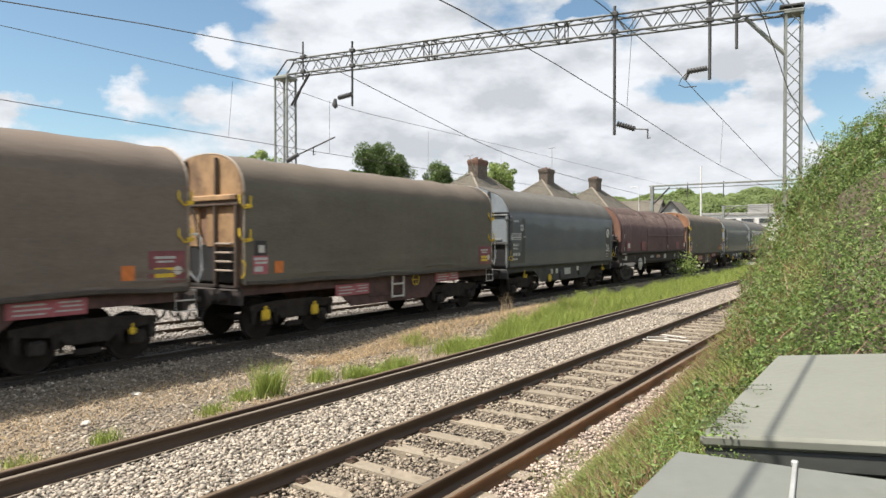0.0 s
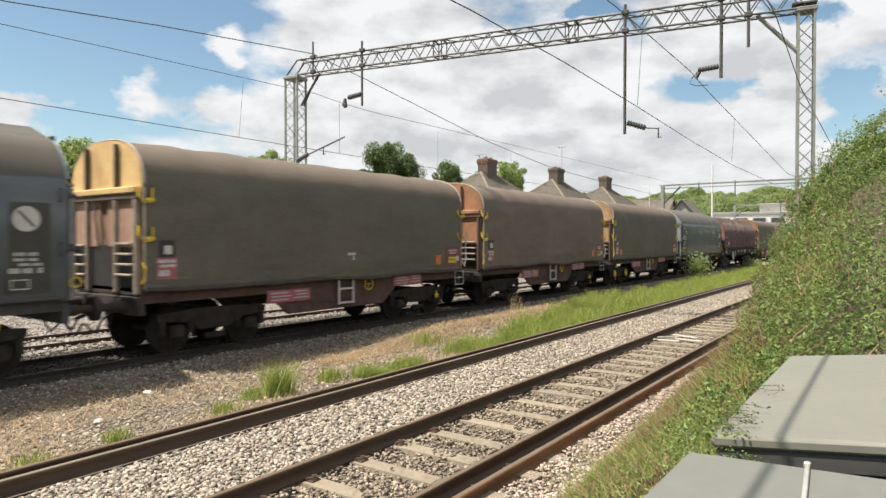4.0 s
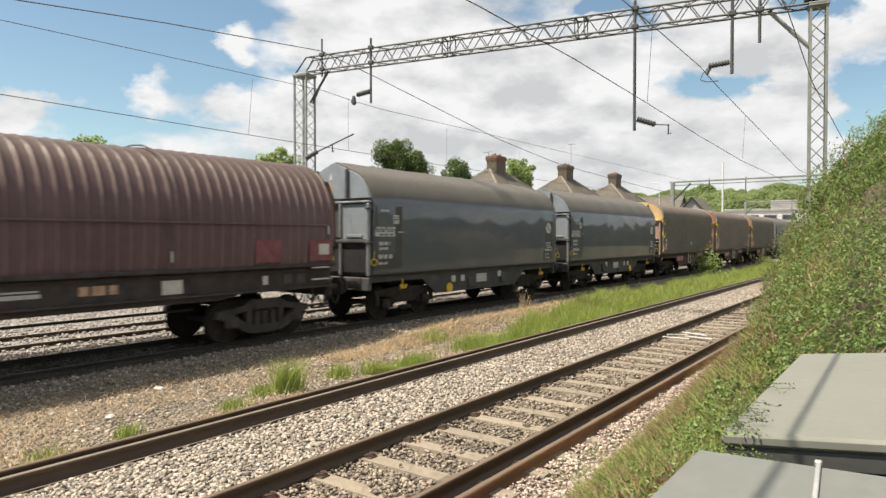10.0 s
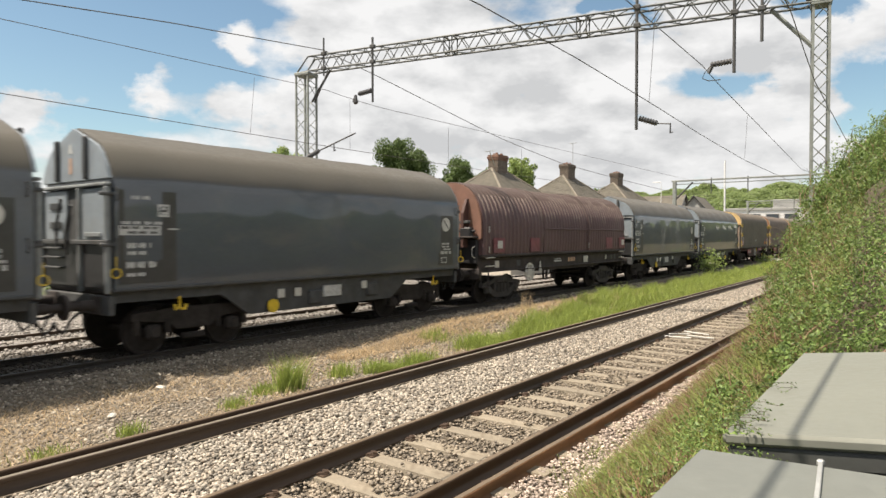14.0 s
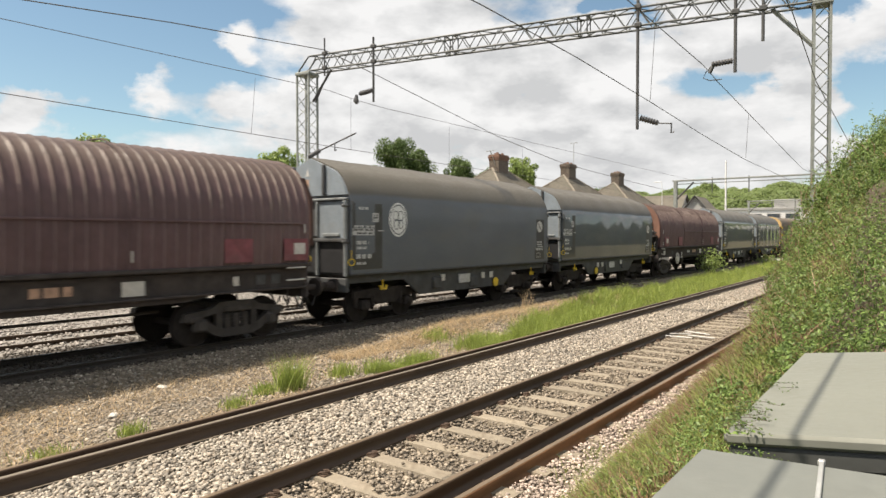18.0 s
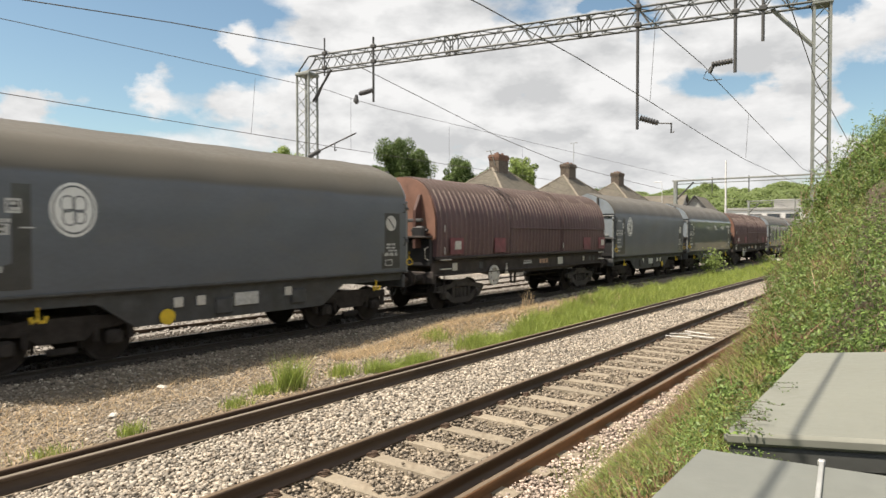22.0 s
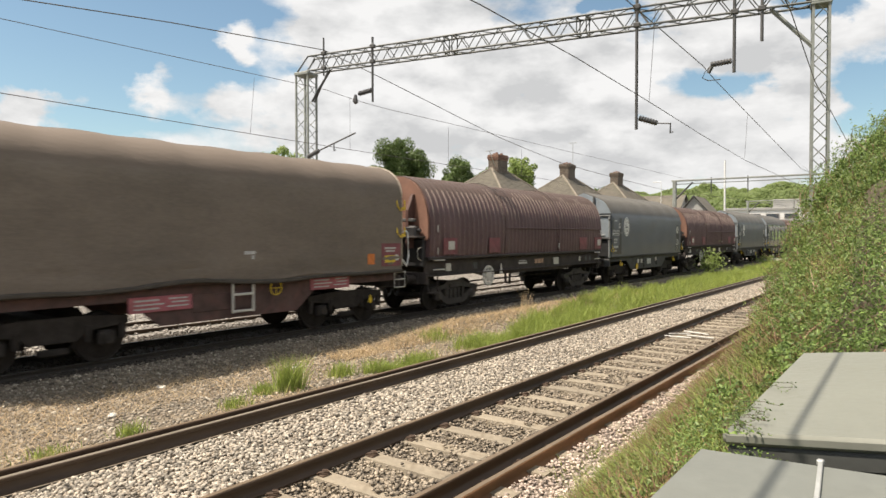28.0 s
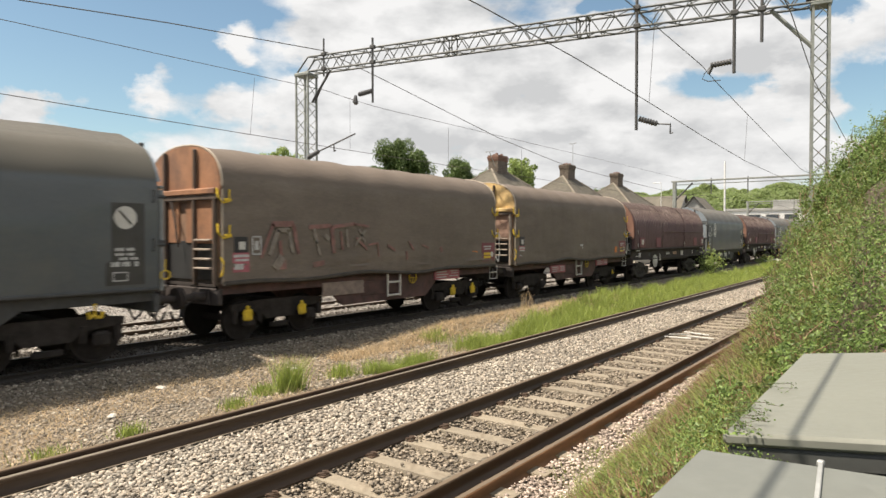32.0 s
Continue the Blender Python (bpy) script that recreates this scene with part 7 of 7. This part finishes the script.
    stuff("bank_grass", "rough green grass on the bank beside the cabinets", "grass", blades(c[~brown], 0.105 * tall[~brown], 0.008, "bank_grass", 0.75))
    stuff("dead_stems", "reddish brown dead stems among the bank grass", "weeds", blades(c[brown], 0.135 * tall[brown], 0.006, "leaf_brown", 0.7))
    x, y = spread(40000, -2.7, -0.58, 1.9, 10, 1.1)
    c = np.stack([x, y, plants_top(x, y) + rng.uniform(-0.16, 0.05, len(x))], 1)
    c = c[c[:, 2] > np.interp(x, [-2.7, -1.5], [0.35, 0.0])]
    half = rng.uniform(0, 1, len(c)) < 0.5
    up = np.array([-0.3, -0.3, 0.9])
    stuff("bank_weeds", "small-leaved weeds covering the bank", "weeds", leaves(c[half], up, 0.034, 0.011, "leaf_young"))
    stuff("bank_weeds", "darker small-leaved weeds covering the bank", "weeds", leaves(c[~half], up, 0.030, 0.014, "leaf_dark"))
    x, y, z = rng.uniform(-0.62, -0.14, 2600), rng.uniform(2.03, 2.2, 2600), rng.uniform(1.50, 1.68, 2600)
    z -= np.clip((x + 0.4) * 0.35, 0, 0.2)
    stuff("gap_weeds", "small green weeds growing between the cabinets", "weeds", leaves(np.stack([x, y, z], 1), np.array([0, -0.4, 0.9]), 0.011, 0.006, "leaf_mid"))
    x, y = rng.uniform(-2.3, 3.4, 26000), rng.uniform(-11, 4.4, 26000)
    ok = ((x < -0.6) | (y < 0.42) | (x > 1.7)) & (np.hypot(x, y) > 0.35) & ~((y > 2.2) & (x < 1.6))
    stuff("bank_grass", "short rough grass on the bank behind the cabinets", "grass", blades(np.stack([x[ok], y[ok], ground_z(x[ok], y[ok]) - 0.01], 1), 0.12, 0.009, "bank_grass", 0.7))
    x, y = spread(2600, -3.1, -2.2, 3.0, 8.0, 1.0)
    ok = np.array([noise.noise((a * 2.2, b * 2.2, 5.0)) for a, b in zip(x, y)]) > 0.12
    stuff("bank_grass", "thin tufts of grass on the stones below the bank", "grass", blades(np.stack([x[ok], y[ok], ground_z(x[ok], y[ok]) - 0.01], 1), 0.13, 0.006, "bank_grass", 0.6))
    # weeds lean over the corner of the far cabinet's lid
    n = 420
    y = 2.16 + 0.75 * rng.uniform(0, 1, n) ** 1.8
    x = -0.66 + rng.uniform(0, 1, n) ** 1.5 * np.interp(y, [2.16, 2.35, 2.9], [0.30, 0.17, 0.13])
    z = 1.62 + rng.uniform(0, 0.115, n)
    z = np.where(x > -0.52, np.maximum(z, 1.708 + 0.125 * (x + 0.515)), z)
    stuff("lid_weeds", "small green weeds leaning over the cabinet lid", "weeds", leaves(np.stack([x, y, z], 1), np.array([-0.2, -0.4, 0.9]), 0.016, 0.008, "leaf_mid"))
    # thin bramble shoots trail over the far cabinet's lid
    r2 = np.random.default_rng(21)
    s, pts = Shape(), []
    for k in range(15):
        x0, y0 = -0.53, (2.23, 2.26, 2.30, 2.36, 2.40, 2.47, 2.52, 2.58, 2.62, 2.24, 2.28, 2.33, 2.95, 2.98, 2.44)[k]
        ln, a = r2.uniform(0.05, 0.15) * (1.3 if k == 12 else 1.0), r2.uniform(-0.5, 0.7)
        row = []
        for q in np.linspace(0, 1, 6):
            bend = a + 0.9 * q * r2.uniform(-0.5, 0.5)
            x, y = x0 + ln * q * math.cos(bend), y0 + ln * q * math.sin(bend)
            row.append((x, y, 1.700 + 0.125 * (x + 0.515) + 0.008 + 0.03 * q * (1 - q) + 0.004 * (k % 4)))
        s.path(row, 0.0009, 4)
        pts += row
    b = thing("bramble", "thin bramble shoots trailing over the cabinet lid", "bramble", kind="stuff", me=s.mesh("bramble", "twig"))
    p = np.repeat(np.array(pts), 3, 0) + rng.normal(0, 0.009, (len(pts) * 3, 3)) * [1, 1, 0.3] + [0, 0, 0.004]
    part("foliage", leaves(p, np.array([0, 0, 1.0]), 0.014, 0.007, "leaf_dark"), b, kind="stuff")


make_hedge()


# ---- trees ----
def make_tree(x, y, top, radius, height, leaf, label, seed, n=9000, size=0.20, base=-0.8, group="trees beyond the railway"):
    """A tapered trunk, limbs, and a crown of many leaf clumps with gaps."""
    r = np.random.default_rng(seed)
    t = thing("tree", label, "tree", group, (x, y, 0))
    s = Shape()
    mid = top - height * 0.5
    s.rod((0, 0, base), (0.1, 0, mid), 0.22, 9, 0.12)
    clumps = []
    for i in range(84):
        d = r.normal(size=3)
        d /= np.linalg.norm(d)
        d[2] = abs(d[2]) * 1.2 - 0.25 if i % 3 else d[2]
        k = r.uniform(0.3, 0.95)
        c = np.array([d[0] * radius * k, d[1] * radius * k, mid + d[2] * height * 0.5 * k])
        clumps.append((c, radius * r.uniform(0.16, 0.36)))
        if i < 14:
            s.rod((0.05, 0, mid - height * 0.3), c, 0.07, 6, 0.02)
    part("trunk", s.mesh("trunk", "bark"), t, "brown trunk with spreading limbs")
    per = n // len(clumps)
    pts, out = [], []
    for c, cr in clumps:
        d = r.normal(size=(per, 3))
        d /= np.linalg.norm(d, axis=1, keepdims=True)
        pts.append(c + d * (cr * r.uniform(0.3, 1.05, per) ** 0.5)[:, None])
        out.append(d + [0, 0, 0.5])
    part("crown", leaves(np.concatenate(pts), np.concatenate(out), size, size * 0.7, leaf), t, "uneven leafy crown", kind="stuff")


make_tree(-40.4, 47.5, 12.6, 2.9, 8.0, "leaf_dark", "dark green broadleaf tree behind the houses", 3, 44000, 0.17)
make_tree(-38.1, 54.2, 10.5, 1.9, 5.4, "leaf_dark", "small dark green tree behind the houses", 4, 14000, 0.17)
make_tree(-36.4, 56.8, 9.4, 1.0, 2.4, "leaf_dark", "slender dark green tree beside a house", 14, 4000, 0.22)
make_tree(-39.2, 68.4, 12.4, 2.4, 6.6, "leaf_light", "light green tree behind the first chimney", 5, 9000, 0.28)
make_tree(-37.0, 75.5, 9.6, 1.4, 3.4, "leaf_light", "light green tree between two roofs", 15, 5000, 0.28)
make_tree(-47.6, 22.1, 9.7, 2.1, 5.2, "leaf_light", "light green tree beyond the freight train", 6, 9000, 0.22)
make_tree(-47.9, 39.3, 10.7, 2.3, 5.2, "leaf_light", "light green tree beyond the freight train", 7, 9000, 0.24)
make_tree(-35.8, 84.0, 9.0, 1.6, 3.0, "leaf_dark", "small tree between the roofs", 8, 5000, 0.3)


def make_woods():
    n = 130000
    # the rise slopes away behind the houses; its trees follow it
    x = rng.uniform(-110, 45, n)
    crest = 17.6 + np.array([noise.noise((a * 0.06, 0, 0)) * 1.6 + abs(noise.noise((a * 0.30, 4, 0))) * 2.0 for a in x])
    z = crest - np.abs(rng.normal(0, 4.5, n))
    y = 183 + (z + 1) * 1.9 + 0.15 * np.abs(x + 30) + rng.uniform(-2.5, 0.5, n)
    z += np.array([noise.noise((a * 0.16, b * 0.16, c * 0.2)) for a, b, c in zip(x, y, z)]) * 1.8
    keep = z > -1
    stuff("far_woods", "light green woodland on the far rise", "woods", leaves(np.stack([x, y, z], 1)[keep], np.array([-1.0, -1.6, 2.6]), 0.80, 0.60, "leaf_far"))
    s = Shape()
    xs = np.linspace(-115, 50, 56)
    v = [(a, y_ + 0.15 * abs(a + 30), z_) for y_, z_ in ((184, -1.0), (214.5, 15.0)) for a in xs]
    s.add(v, [(i, i + 1, 57 + i, 56 + i) for i in range(55)])
    thing("far_bank", "green wooded rise behind the houses", "hill", me=s.mesh("far_bank", "far_green"), kind="structure")
    # bushes along the far boundary, seen through the gaps in the train
    n = 26000
    x = -33.0 + rng.normal(0, 0.8, n)
    y = rng.uniform(-2, 90, n)
    top = 1.4 + np.array([noise.noise((0, b * 0.25, 3)) for b in y]) * 0.8
    z = top - np.abs(rng.normal(0, 0.6, n))
    stuff("boundary_hedge", "low green hedge along the far boundary", "hedge", leaves(np.stack([x, y, np.maximum(z, -0.5)], 1), np.array([0.6, -0.3, 0.7]), 0.16, 0.10, "leaf_mid"))


make_woods()


def make_back_row():
    # the line of trees and shrubs on the camera's own side, which the hoods mirror
    for i, (x, y, top, r) in enumerate(((13, -14, 4.2, 2.4), (14, -5, 3.4, 2.2), (14, 3, 3.6, 2.4), (14, 11, 4.2, 2.6), (12.5, 19, 6.6, 3.2), (13, 28, 6.5, 3.0), (12, 38, 7.5, 3.2))):
        make_tree(x, y, top, r, top * 0.85, "leaf_mid", "green tree on the near side of the line", 40 + i, 5000, 0.34, 0.5, "trees on the near side")


make_back_row()
# added out of view; dark leaves keep bright sky off the mirroring hoods
n = 34000
x, y = rng.uniform(3.6, 5.4, n), rng.uniform(30, 170, n)
z = 0.6 + rng.uniform(0, 1, n) * (4.6 + np.array([noise.noise((0, b * 0.12, 6)) for b in y]) * 1.6)
stuff("near_tree_row", "unseen row of darkened shrubs added for the hoods to mirror", "shrubs", leaves(np.stack([x, y, z], 1), np.array([-0.6, 0, 0.6]), 0.42, 0.30, "leaf_shade"))


def make_bush(x, y, h, r, n, seed):
    q = np.random.default_rng(seed)
    b = thing("bush", "small bright green bush beside the track", "bush", "bushes by the track", (x, y, ground_height(x, y)))
    s = Shape()
    for i in range(9):
        s.rod((0, 0, 0), (q.uniform(-r, r) * 0.7, q.uniform(-r, r) * 0.7, h * q.uniform(0.5, 0.9)), 0.02, 5, 0.008)
    part("stems", s.mesh("stems", "twig"), b)
    d = q.normal(size=(n, 3)) * [r * 0.42, r * 0.42, h * 0.24] + [0, 0, h * 0.58]
    part("foliage", leaves(d, np.array([0, -0.3, 0.9]), 0.13, 0.085, "leaf_light"), b, kind="stuff")


make_bush(-10.75, 43.0, 1.55, 0.9, 900, 1)
make_bush(-13.9 + 3.0, 62.0, 0.9, 0.9, 500, 2)


# ---- what moves ----
RUN = [(0, -92.6), (1, -87.28), (2, -81.62), (3, -76.24), (4, -71.03), (5, -66.05), (6, -60.91), (7, -55.69), (8, -50.58), (9, -45.69), (10, -40.74), (11, -35.72), (12, -30.83),
       (13, -26.13), (14, -21.37), (15, -17.0), (16, -12.55), (17, -8.03), (18, -3.4), (19, 1.18), (20, 5.47), (21, 10.0), (22, 14.26), (23, 18.49), (24, 22.82), (25, 27.23),
       (26, 31.5), (27, 35.78), (28, 40.09), (29, 44.39), (30, 48.62), (31, 52.94), (32, 57.06)]


def motions():
    """The train rolls away along its track, and its wheels turn."""
    for middle, wagon in TRAIN:
        walk(wagon, [(t, pose(TRAIN_X, middle + s, 0)) for t, s in RUN])
    times = [0.1 * i for i in range(321)]
    run = np.interp(times, [t for t, s in RUN], [s for t, s in RUN])
    first = {}
    for ws in WHEELS:
        y = round(ws.location.y, 3)
        if y not in first:
            walk(ws, [(t, pose(0, y, 0.46, math.degrees(-(s - run[0]) / 0.46), 0, 0)) for t, s in zip(times, run)])
            first[y] = ws
        else:
            # alike axles roll alike
            ws.rotation_mode = "QUATERNION"
            keys = ws.animation_data_create()
            keys.action = first[y].animation_data.action
            keys.action_slot = first[y].animation_data.action_slot


motions()
